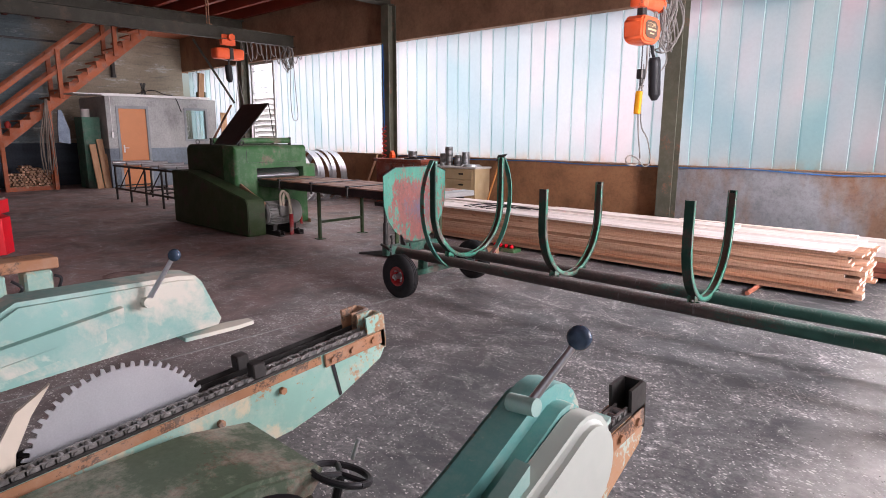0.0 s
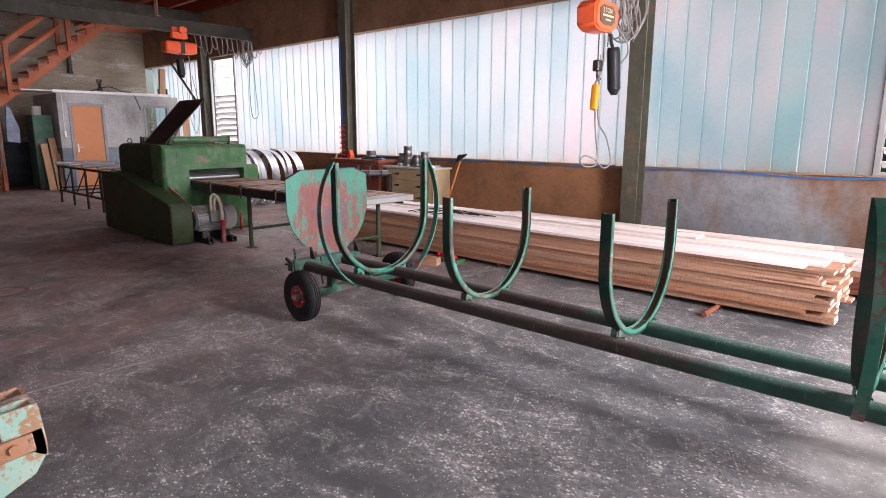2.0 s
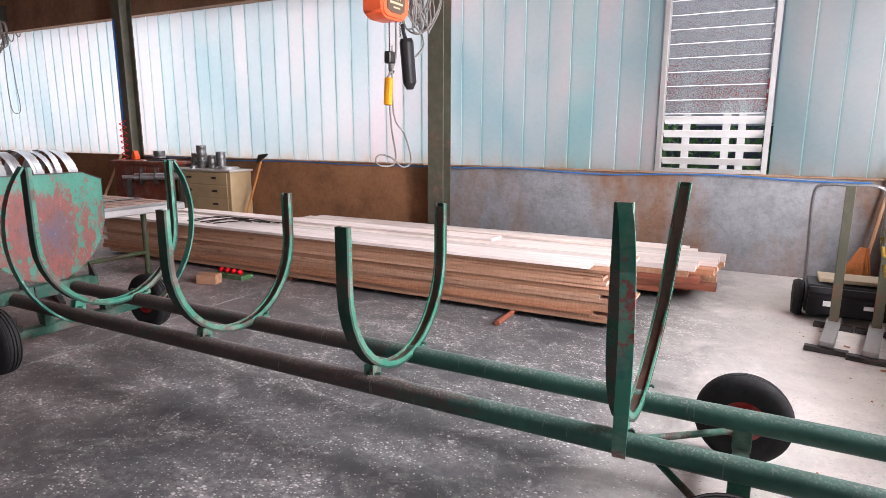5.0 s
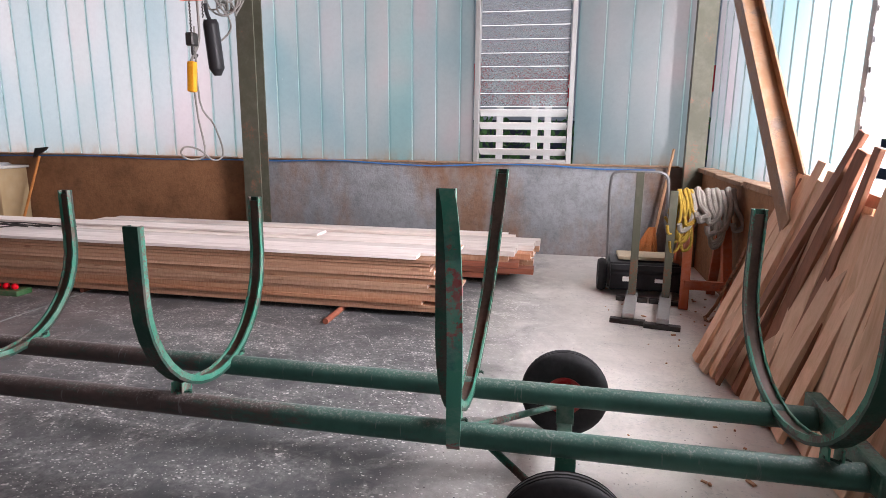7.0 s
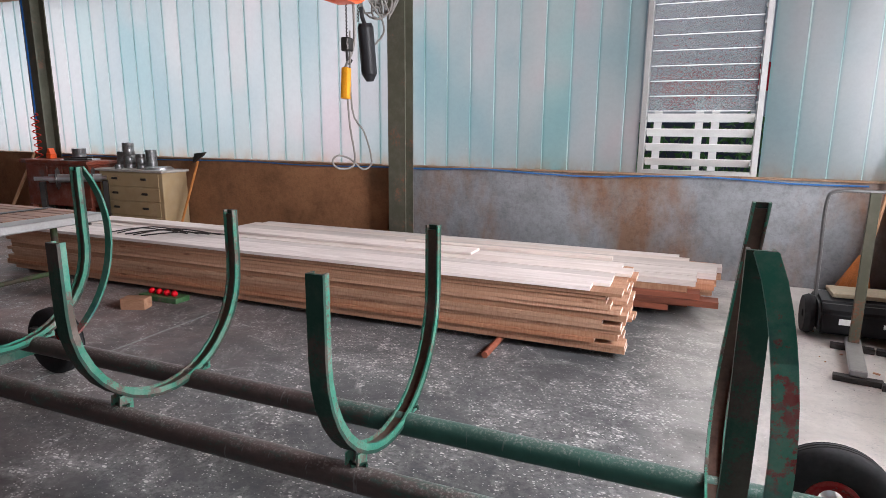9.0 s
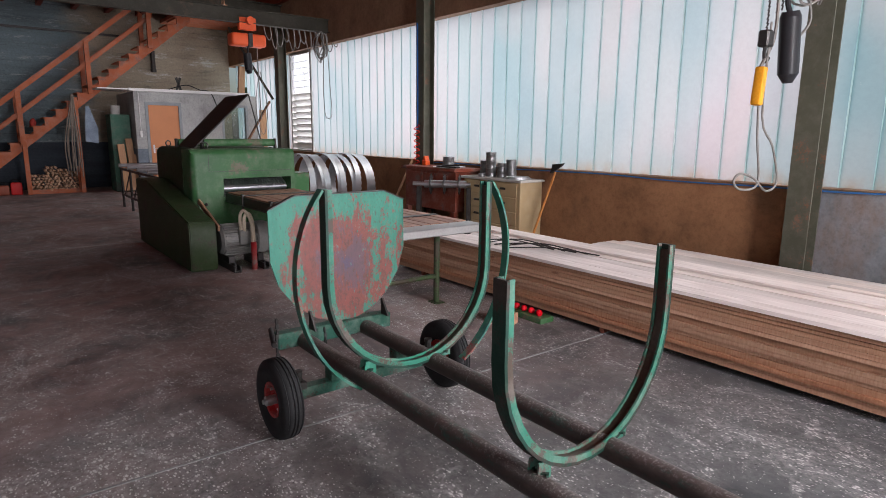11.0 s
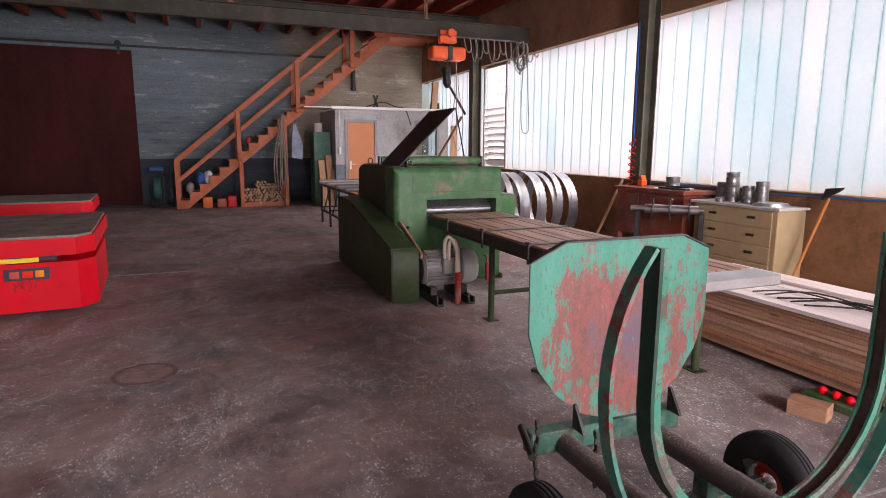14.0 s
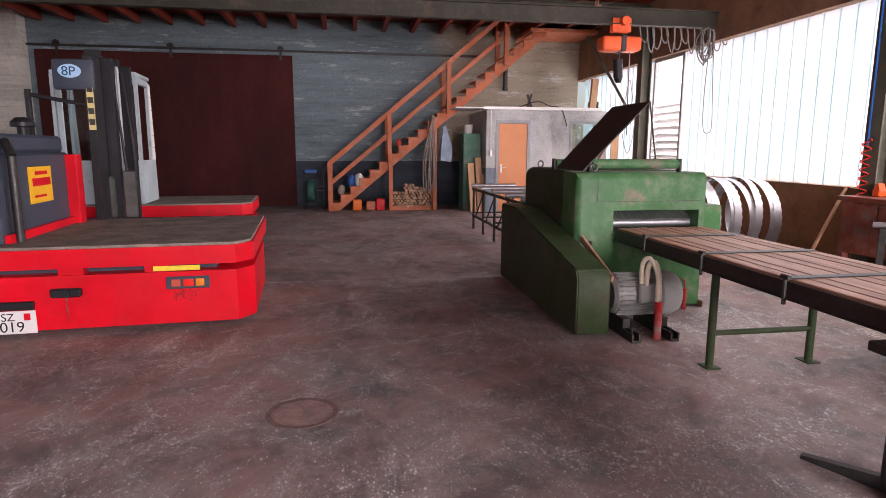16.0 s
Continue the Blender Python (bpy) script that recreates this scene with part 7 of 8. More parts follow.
# corner column, sill ledge, cable
bm = bm_new()
box(bm, 1.27, 1.40, 8.42, 8.66, 0, 3.95)
box(bm, 1.24, 1.43, 8.40, 8.42, 0, 3.95)
whole("column_corner", bm, M_STEEL, (0, 0, 0), "grey-green painted steel corner column", "column", kind="structure", smooth=0)
M_SILL = painted("sill_rust", (0.27, 0.16, 0.095), (0.15, 0.085, 0.05), 0.5, rough=0.8, scale=6)
bm = bm_new()
for k in range(14):
    y0 = -3.0 + 0.82 * k
    box(bm, 1.36 + 0.01 * (k % 2), 1.53, y0, y0 + 0.80, 0.98, 1.015 + 0.006 * (k % 3), 0.004)
whole("window_sill_side", bm, M_SILL, (0, 0, 0), "crumbling rusty side window sill", "sill", kind="structure")
for x0, x1 in ((-9.6, -3.9), (-3.6, 1.25), (-19.0, -9.9)):
    bm = bm_new()
    box(bm, x0, x1, 8.672, 8.815, 1.0, 1.014, 0.003)
    whole("window_sill", bm, M_SILL, (0, 0, 0), "rusty narrow window sill", "sill", kind="structure")
bm = bm_new()
hose(bm, [(-9.4 + 0.9 * k, 8.665, 0.985 + 0.012 * math.sin(2.1 * k)) for k in range(7)] + [(-3.6, 8.66, 0.985)] + [(-3.2 + 0.6 * k, 8.665, 0.985 + 0.02 * math.sin(1.7 * k)) for k in range(8)], 0.008, 6, 3)
whole("blue_cable", bm, plain("cable_blue", (0.03, 0.13, 0.35), 0.5), (-3, 8.66, 0.98), "blue cable clipped along the window sill", "cable")
bm = bm_new()
d = Vector((0, -2.6, -2.05))
a0 = Vector((1.28, 7.75, 3.20))
dirn = (Vector((1.28, 5.40, 0.90)) - a0)
m = Matrix.Translation(a0) @ dirn.to_track_quat("Z", "X").to_matrix().to_4x4()
box(bm, -0.065, 0.065, -0.07, -0.058, 0, dirn.length, m=m)
box(bm, -0.065, 0.065, 0.058, 0.07, 0, dirn.length, m=m)
box(bm, -0.006, 0.006, -0.058, 0.058, 0, dirn.length, m=m)
whole("brace_side", bm, painted("brace_brown", (0.23, 0.125, 0.068), (0.12, 0.065, 0.038), 0.4, rough=0.6, scale=5), (0, 0, 0), "brown steel diagonal brace before the side windows", "brace", kind="structure", smooth=0)

# ---- outside ----
bm = bm_new()
rng = random.Random(3)
for k in range(5200):
    p = Vector((rng.uniform(-6.0, 5.0), rng.uniform(12.6, 13.4), rng.uniform(-0.3, 1.6)))
    p.z += 0.25 * noise.noise(Vector((p.x, 0, 0)) * 0.8)
    q = Euler((rng.uniform(0, 6), rng.uniform(0, 6), rng.uniform(0, 6))).to_matrix()
    s = rng.uniform(0.05, 0.11)
    v = [bm.verts.new(p + q @ Vector(c) * s) for c in ((-1, 0, 0), (0, -0.45, 0.1), (1, 0, 0), (0, 0.45, 0.1))]
    bm.faces.new(v)
whole("hedge", bm, plain("hedge_leaf", (0.05, 0.13, 0.04), 0.6, vary=0.5, scale=4), (0, 13, -0.3), "dense dark green hedge outside the window", "hedge", kind="stuff", smooth=0)
fe = thing("garden_fence", (-0.3, 11.4, -0.31), "white painted post fence outside", "fence")
for x in (-4.2, -2.6, -0.95, -0.42, -0.22, 1.6, 3.2):
    bm = bm_new()
    box(bm, x - 0.05, x + 0.05, 11.36, 11.44, -0.31, 1.9, 0.006)
    part("post", bm, M_WHITE, fe)
rb = thing("red_building", (-2, 20, -0.31), "white outbuilding with a red band, beyond the hedge", "building")
bm = bm_new()
box(bm, -9, 9, 20.0, 20.4, -0.31, 5.2)
part("wall", bm, plain("outbuilding", (0.55, 0.56, 0.58), 0.8, vary=0.1), rb)
for x0, x1, z0, z1 in ((-8.5, -2.2, 2.3, 3.2), (-1.6, 0.2, 2.0, 2.9), (0.6, 5.5, 2.4, 3.1)):
    bm = bm_new()
    box(bm, x0, x1, 19.96, 20.0, z0, z1)
    part("red_panel", bm, M_RED, rb, "red wall panel")
bm = bm_new()
box(bm, -9, 9, 19.97, 20.0, -0.31, 1.6)
part("plinth", bm, M_ANTH, rb, "dark blue plinth")
bm = bm_new()
box(bm, -80, 60, 60, 60.3, -0.6, 16)
whole("backdrop", bm, plain("far_haze", (0.62, 0.64, 0.66), 0.9, vary=0.05, scale=0.2), (0, 60, -0.6), "pale hazy distance beyond the yard", "backdrop", kind="structure")
nb = thing("neighbour_building", (-15.0, 15.0, -0.31), "white clad neighbour building outside the far window", "building")
bm = bm_new()
box(bm, -24, -7.0, 15.0, 15.3, -0.31, 6.0)
part("wall", bm, M_WHITE, nb)
bm = bm_new()
for k in range(22):
    box(bm, -24, -7.0, 14.985, 15.0, -0.2 + 0.28 * k, -0.185 + 0.28 * k)
part("cladding_seam", bm, M_CABLE, nb)

# ---- hoists and runway beams ----
for x, nm in ((-12.9, 1), (-3.42, 2)):
    bm = bm_new()
    ibeam(bm, -6.9, 8.62, 0.26, 0.14, "y", 0.016, 0.01, 3.46, x)
    whole(f"runway_beam_{nm}", bm, M_BEAM, (0, 0, 0), "grey-green hoist runway beam under the roof", "beam", kind="structure")
    for y in (-5.5, -0.5, 3.2, 6.5):
        bm = bm_new()
        for dx in (-0.05, 0.05):
            rod(bm, (x + dx, y, 3.72), (x + dx, y, 4.38), 0.014, 8)
        box(bm, x - 0.08, x + 0.08, y - 0.05, y + 0.05, 3.72, 3.735)
        whole(f"beam_hanger_{nm}", bm, M_RUST, (x, y, 3.72), "threaded steel rods carrying the runway beam", "hanger", kind="structure")


def ring_loops(parent, c, n, rx, rz, r, seed, drop=0.0, along=(0, 1, 0)):
    g = random.Random(seed)
    a = Vector(along)
    for k in range(n):
        bm = bm_new()
        o = Vector(c) + a * g.uniform(-rx * 0.6, rx * 0.6) + Vector((g.uniform(-0.06, 0.06), 0, 0))
        w, h, ph = rx * g.uniform(0.5, 1.1), rz * g.uniform(0.7, 1.15), g.uniform(-0.4, 0.4)
        pts = [o + a * (w * math.sin(t + ph * 0.3)) + Vector((0.05 * math.sin(3 * t + k), 0, -h + h * math.cos(t))) for t in [j * 2 * math.pi / 14 for j in range(15)]]
        hose(bm, pts, r, 6, 2)
        part("cable_loop", bm, M_CABLE, parent)


def hoist(x, y, zt, sc, label):
    h = thing("chain_hoist", (x, y, zt), label, "chain hoist")
    bm = bm_new()
    for s in (-1, 1):
        box(bm, x + s * 0.05 - 0.006, x + s * 0.05 + 0.006, y - 0.16, y + 0.16, 3.34, 3.56, 0.004)
        for dy in (-0.09, 0.09):
            rod(bm, (x + s * 0.012, y + dy, 3.505), (x + s * 0.05, y + dy, 3.505), 0.04, 14)
    rod(bm, (x, y - 0.05, 3.35), (x, y + 0.05, 3.35), 0.02)
    tr = part("trolley", bm, M_HOIST, h, "orange beam trolley")
    bm = bm_new()
    rod(bm, (x + 0.07, y + 0.02, 3.50), (x + 0.17, y + 0.02, 3.50), 0.07, 16)
    part("trolley_motor", bm, M_HOIST, tr)
    bm = bm_new()
    hose(bm, [(x, y, 3.36), (x, y, zt + 0.10)], 0.02, 8, 1)
    part("hook_top", bm, M_IRON, h)
    return h


h1 = hoist(-3.42, 7.22, 2.90, 1, "orange two-ton chain hoist with chain bag")
bm = bm_new()
prism(bm, [(6.94, 2.57), (7.02, 2.52), (7.30, 2.52), (7.42, 2.58), (7.45, 2.70), (7.40, 2.83), (7.00, 2.83), (6.93, 2.77)], "x", -3.52, -3.28)
es = list(bm.edges)
bmesh.ops.bevel(bm, geom=es, offset=0.022, segments=3, affect="EDGES")
b1 = part("body", bm, M_HOIST, h1, "glossy orange motor housing")
bm = bm_new()
prism(bm, [(7.02, 2.61), (7.09, 2.58), (7.26, 2.58), (7.33, 2.62), (7.34, 2.73), (7.28, 2.78), (7.07, 2.78), (7.01, 2.74)], "x", -3.282, -3.272)
lab = part("rating_plate", bm, plain("plate_brown", (0.10, 0.07, 0.05), 0.5), b1, "dark rating plate")
lettering("2 TON", 0.068, (-3.271, 7.06, 2.705), (90, 0, 90), plain("plate_gold", (0.55, 0.45, 0.28), 0.5), lab)
bm = bm_new()
box(bm, -3.2715, -3.269, 7.06, 7.29, 2.665, 2.685)
box(bm, -3.2715, -3.269, 7.12, 7.24, 2.625, 2.64)
part("plate_line", bm, bpy.data.materials["plate_gold"], lab)
bm = bm_new()
box(bm, -3.50, -3.32, 7.02, 7.16, 2.93, 3.12, 0.02, 2)
rod(bm, (-3.41, 7.16, 3.03), (-3.41, 7.60, 3.03), 0.085, 18)
rod(bm, (-3.41, 7.60, 3.03), (-3.41, 7.64, 3.03), 0.095, 18)
part("drive_motor", bm, M_HOIST, h1, "red-orange drive motor above the housing")
bm = bm_new()
box(bm, -3.45, -3.37, 7.12, 7.22, 2.81, 2.95, 0.006)
part("suspension_lug", bm, M_IRON, h1)
bm = bm_new()
hose(bm, [(-3.40, 7.50, 2.54), (-3.40, 7.52, 2.45), (-3.38, 7.56, 2.36)], 0.02, 8)
rod(bm, (-3.38, 7.54, 2.36), (-3.38, 7.60, 1.95), 0.075, 16)
rod(bm, (-3.38, 7.60, 1.95), (-3.38, 7.61, 1.88), 0.075, 16, 0.035)
rod(bm, (-3.38, 7.533, 2.40), (-3.38, 7.54, 2.36), 0.06, 16, 0.075)
part("chain_bag", bm, M_BLACK, h1, "black rubber chain bag")
bm = bm_new()
for cx, cy, z0, z1 in ((-3.42, 7.27, 2.56, 2.22), (-3.42, 7.40, 2.56, 2.38), (-3.42, 7.48, 2.56, 2.40)):
    n = int((z0 - z1) / 0.03)
    for j in range(n):
        z = z0 - 0.03 * j
        rod(bm, (cx + (0.008 if j % 2 else 0), cy + (0 if j % 2 else 0.008), z), (cx - (0.008 if j % 2 else 0), cy - (0 if j % 2 else 0.008), z - 0.034), 0.006, 6)
part("chain", bm, M_IRON, h1, "dark steel lifting chain")
bm = bm_new()
box(bm, -3.46, -3.38, 7.22, 7.32, 2.12, 2.24, 0.012)
hose(bm, [(-3.42, 7.27, 2.13), (-3.42, 7.27, 2.06), (-3.42, 7.30, 2.02), (-3.42, 7.34, 2.05)], 0.014, 8)
part("hook", bm, M_IRON, h1)
bm = bm_new()
box(bm, -3.45, -3.38, 7.19, 7.26, 1.70, 1.98, 0.012, 2, m=Matrix.Translation((-3.4, 7.22, 1.8)) @ Matrix.Rotation(radians(-6), 4, "X") @ Matrix.Translation((3.4, -7.22, -1.8)))
part("pendant", bm, plain("pendant_yellow", (0.70, 0.30, 0.02), 0.4), h1, "yellow-orange control pendant")
bm = bm_new()
hose(bm, [(-3.41, 7.38, 2.56), (-3.40, 7.36, 2.2), (-3.42, 7.25, 2.0), (-3.42, 7.23, 1.97)], 0.012, 6)
hose(bm, [(-3.41, 7.24, 1.72), (-3.40, 7.26, 1.45), (-3.38, 7.30, 1.12), (-3.38, 7.05, 1.08), (-3.38, 6.92, 1.14), (-3.38, 7.0, 1.2), (-3.38, 7.22, 1.16), (-3.38, 7.45, 1.05), (-3.38, 7.62, 1.12), (-3.39, 7.50, 1.40), (-3.40, 7.30, 1.62), (-3.40, 7.29, 2.3)], 0.009, 6)
part("pendant_cable", bm, M_CABLE, h1, "thin grey looped pendant cable")
fc = thing("festoon_cable", (-3.4, 7.85, 3.4), "bunched grey festoon cable loops by the hoist", "cable")
ring_loops(fc, (-3.40, 7.85, 3.40), 16, 0.24, 0.42, 0.010, 4)
bm = bm_new()
hose(bm, [(-3.4, 7.8, 2.62), (-3.4, 7.95, 2.4), (-3.4, 7.78, 2.25), (-3.38, 7.62, 2.2)], 0.010, 6)
part("cable_tail", bm, M_CABLE, fc)
h2 = hoist(-12.9, 6.92, 3.25, 1, "orange chain hoist on the far runway beam")
bm = bm_new()
box(bm, -13.05, -12.75, 6.58, 7.24, 3.04, 3.27, 0.05, 3)
b2 = part("body", bm, M_HOIST, h2, "orange motor housing")
bm = bm_new()
box(bm, -13.06, -12.74, 6.88, 6.97, 3.03, 3.28, 0.01)
part("band", bm, M_IRON, b2)
bm = bm_new()
rod(bm, (-12.9, 6.92, 3.04), (-12.9, 6.92, 2.92), 0.014, 8)
rod(bm, (-12.9, 6.90, 2.92), (-12.9, 6.92, 2.62), 0.075, 14)
rod(bm, (-12.9, 6.92, 2.62), (-12.9, 6.93, 2.55), 0.075, 14, 0.04)
part("chain_bag", bm, M_BLACK, h2)
bm = bm_new()
hose(bm, [(-12.9, 7.1, 3.04), (-12.88, 7.1, 2.3), (-12.9, 7.12, 1.7)], 0.010, 6)
hose(bm, [(-12.9, 7.12, 2.6), (-12.85, 7.0, 1.9), (-12.9, 7.15, 1.4), (-12.9, 7.25, 1.9), (-12.9, 7.14, 2.6)], 0.006, 6)
part("pendant_cable", bm, M_CABLE, h2)
fc = thing("festoon_cable", (-12.9, 8.0, 3.46), "grey festoon cable loops along the far runway beam", "cable")
for k in range(13):
    bm = bm_new()
    y = 7.25 + 0.12 * k
    hose(bm, [(-12.9 + 0.04 * math.sin(9 * k), y, 3.45), (-12.9, y + 0.04, 3.28 - 0.10 * (k % 3) * 0.7), (-12.88, y + 0.10, 3.20 - 0.08 * ((k * 5) % 3)), (-12.9, y + 0.15, 3.32), (-12.9, y + 0.12, 3.45)], 0.010, 6)
    part("cable_loop", bm, M_CABLE, fc)
ring_loops(fc, (-12.9, 8.45, 3.46), 7, 0.13, 0.26, 0.010, 8)
bm = bm_new()
hose(bm, [(-12.9, 8.52, 3.4), (-12.9, 8.48, 2.4), (-12.9, 8.50, 1.85), (-12.9, 8.58, 1.75), (-12.9, 8.66, 1.85), (-12.9, 8.63, 2.4), (-12.9, 8.58, 3.4)], 0.008, 6)
part("cable_tail", bm, M_CABLE, fc)

# ---- bench, chest and cutters by the window ----
M_CHEST = painted("chest_cream", (0.42, 0.31, 0.17), (0.34, 0.22, 0.12), 0.25, rough=0.55, dust=0.1)
ch = thing("chest_of_drawers", (-7.4, 8.42, 0), "worn cream wooden chest of drawers with grey top", "chest")
bm = bm_new()
box(bm, -8.02, -6.86, 8.24, 8.66, 0.0, 0.83, 0.006)
part("body", bm, M_CHEST, ch)
bm = bm_new()
box(bm, -8.06, -6.82, 8.20, 8.67, 0.83, 0.862, 0.006)
part("top", bm, plain("chest_top", (0.42, 0.40, 0.37), 0.6, vary=0.3), ch, "dusty grey top board")
for k in range(4):
    bm = bm_new()
    z0 = 0.05 + 0.195 * k
    box(bm, -7.98, -6.92, 8.228, 8.24, z0, z0 + 0.18, 0.005)
    dw = part("drawer", bm, M_CHEST, ch)
    for x in (-7.72, -7.18):
        bm = bm_new()
        rod(bm, (x - 0.045, 8.215, z0 + 0.1), (x + 0.045, 8.215, z0 + 0.1), 0.008, 8)
        box(bm, x - 0.05, x + 0.05, 8.22, 8.228, z0 + 0.085, z0 + 0.115, 0.002)
        part("handle", bm, M_IRON, dw)
M_REDWOOD = painted("bench_red", (0.20, 0.045, 0.025), (0.10, 0.03, 0.02), 0.4, rough=0.5)
wb = thing("work_bench", (-8.8, 8.35, 0), "dark red wooden work bench below the window", "bench")
bm = bm_new()
box(bm, -9.5, -8.1, 8.12, 8.66, 0.90, 0.95, 0.006)
part("top", bm, M_REDWOOD, wb)
bm = bm_new()
box(bm, -9.45, -8.15, 8.18, 8.64, 0.30, 0.90, 0.006)
part("cupboard", bm, M_REDWOOD, wb)
for x in (-9.4, -8.2):
    for y in (8.2, 8.6):
        bm = bm_new()
        box(bm, x - 0.04, x + 0.04, y - 0.04, y + 0.04, 0, 0.30)
        part("leg", bm, M_REDWOOD, wb)
for x in (-9.12, -8.80, -8.48):
    bm = bm_new()
    box(bm, x - 0.14, x + 0.14, 8.165, 8.18, 0.62, 0.86, 0.004)
    part("drawer", bm, M_REDWOOD, wb)
M_TIN = plain("tin_grey", (0.22, 0.22, 0.22), 0.35, 0.8, vary=0.4, scale=12)
sp = thing("cutter_spindle", (-8.2, 7.95, 0), "bright cutter spindle with toothed discs on a stand", "spindle")
bm = bm_new()
rod(bm, (-8.45, 7.95, 0.74), (-7.6, 7.95, 0.74), 0.028, 14)
rod(bm, (-8.28, 7.95, 0.74), (-7.66, 7.95, 0.74), 0.055, 18)
part("shaft", bm, M_BRIGHT, sp)
for x in (-8.18, -7.98, -7.76):
    bm = bm_new()
    pts = []
    for j in range(12):
        for f, r in ((0, 0.135), (0.5, 0.155), (0.55, 0.13)):
            a = 2 * math.pi * (j + f) / 12
            pts.append((7.95 + r * math.cos(a), 0.74 + r * math.sin(a)))
    prism(bm, pts, "x", x - 0.004, x + 0.004)
    part("cutter_disc", bm, M_IRON, sp, "", 0)
bm = bm_new()
for x in (-8.36, -7.62):
    box(bm, x - 0.03, x + 0.03, 7.90, 8.0, 0.0, 0.70, 0.005)
box(bm, -8.4, -7.58, 7.80, 8.1, 0.0, 0.03)
part("stand", bm, M_IRON, sp)
sp.location, sp.rotation_euler = (-8.28, 7.80, 0), (0, 0, radians(42))
rng = random.Random(21)
for x, y, r, h, n in ((-7.86, 8.50, 0.07, 0.11, 2), (-7.68, 8.46, 0.075, 0.115, 3), (-7.55, 8.54, 0.06, 0.1, 1), (-7.44, 8.44, 0.065, 0.1, 2), (-7.28, 8.48, 0.07, 0.085, 3), (-7.70, 8.30, 0.05, 0.05, 1), (-8.62, 8.42, 0.09, 0.16, 1)):
    zz = 0.862 if x > -8.06 else 0.95
    for k in range(n):
        bm = bm_new()
        spin(bm, [(0.001, 0), (r, 0), (r, h * 0.46), (r * 0.96, h * 0.5), (r, h * 0.54), (r, h - 0.002), (r * 0.9, h), (0.001, h)], (x + rng.uniform(-0.008, 0.008), y, zz), "z", 22)
        whole("steel_ring", bm, M_TIN, (x, y, zz), "stacked grey steel cutter ring on the chest" if x > -8.06 else "grey tin can on the bench", "steel ring", group="rings on the chest")
        zz += h
for k in range(4):
    bm = bm_new()
    spin(bm, [(0.02, 0), (0.19 - 0.01 * k, 0), (0.19 - 0.01 * k, 0.008), (0.02, 0.008), (0.02, 0)], (-7.10, 8.42, 0.862 + 0.0085 * k), "z", 40)
    whole("saw_disc", bm, M_BRIGHT, (-7.1, 8.42, 0.862 + 0.0085 * k), "flat saw disc lying on the chest", "saw disc", group="saw discs on the chest")
bm = bm_new()
spin(bm, [(0.02, 0), (0.25, 0), (0.25, 0.012), (0.02, 0.012), (0.02, 0)], (-8.55, 8.38, 0.95), "z", 40)
whole("saw_disc", bm, M_BRIGHT, (-8.55, 8.38, 0.95), "large saw disc lying on the bench", "saw disc")
bm = bm_new()
box(bm, -8.6, -8.12, 8.16, 8.24, 0.962, 0.985, 0.004)
rod(bm, (-8.5, 8.20, 0.985), (-8.2, 8.3, 1.0), 0.014)
whole("hand_tools", bm, M_IRON, (-8.4, 8.2, 0.962), "steel hand tools lying on the bench", "tools")
bm = bm_new()
box(bm, -9.28, -9.18, 8.38, 8.48, 0.95, 1.03, 0.01)
prism(bm, [(-9.27, 1.03), (-9.19, 1.03), (-9.22, 1.10), (-9.24, 1.10)], "y", 8.39, 8.47)
whole("oil_can", bm, plain("oil_orange", (0.75, 0.10, 0.02), 0.4), (-9.23, 8.43, 0.95), "orange-red oil can on the bench", "can")
bm = bm_new()
hose(bm, [(-9.47, 8.424, 3.2), (-9.46, 8.424, 2.2), (-9.46, 8.424, 1.5)], 0.012, 6)
whole("air_line", bm, plain("line_blue", (0.02, 0.12, 0.40), 0.4), (-9.62, 8.42, 1.5), "blue compressed air line on the column", "hose")
bm = bm_new()
hose(bm, [(-9.42 + 0.04 * math.cos(j * 0.9), 8.38 + 0.05 * math.sin(j * 0.9), 1.6 - 0.014 * j) for j in range(60)], 0.008, 6, 2)
whole("spiral_hose", bm, plain("spiral_red", (0.55, 0.03, 0.02), 0.4), (-9.58, 8.38, 0.8), "red spiral air hose hanging at the column", "hose")
bm = bm_new()
rod(bm, (-6.72, 8.30, 0.0), (-6.60, 8.62, 0.98), 0.016, 10)
part_axe = whole("wooden_pole", bm, plain("handle_orange", (0.55, 0.22, 0.06), 0.5), (-6.7, 8.3, 0), "orange wooden tool pole leaning on the wall", "pole")
bm = bm_new()
prism(bm, [(-6.66, 0.96), (-6.48, 1.06), (-6.44, 1.10), (-6.62, 1.08)], "y", 8.58, 8.62)
whole("axe_head", bm, M_IRON, (-6.6, 8.6, 0.96), "dark steel tool head resting on the sill", "tool head")
bm = bm_new()
rod(bm, (-9.72, 7.95, 0.0), (-9.95, 8.66, 1.0), 0.022, 8)
whole("leaning_pole", bm, M_WOODZ, (-9.7, 7.95, 0), "orange-brown pole leaning against the low wall", "pole")
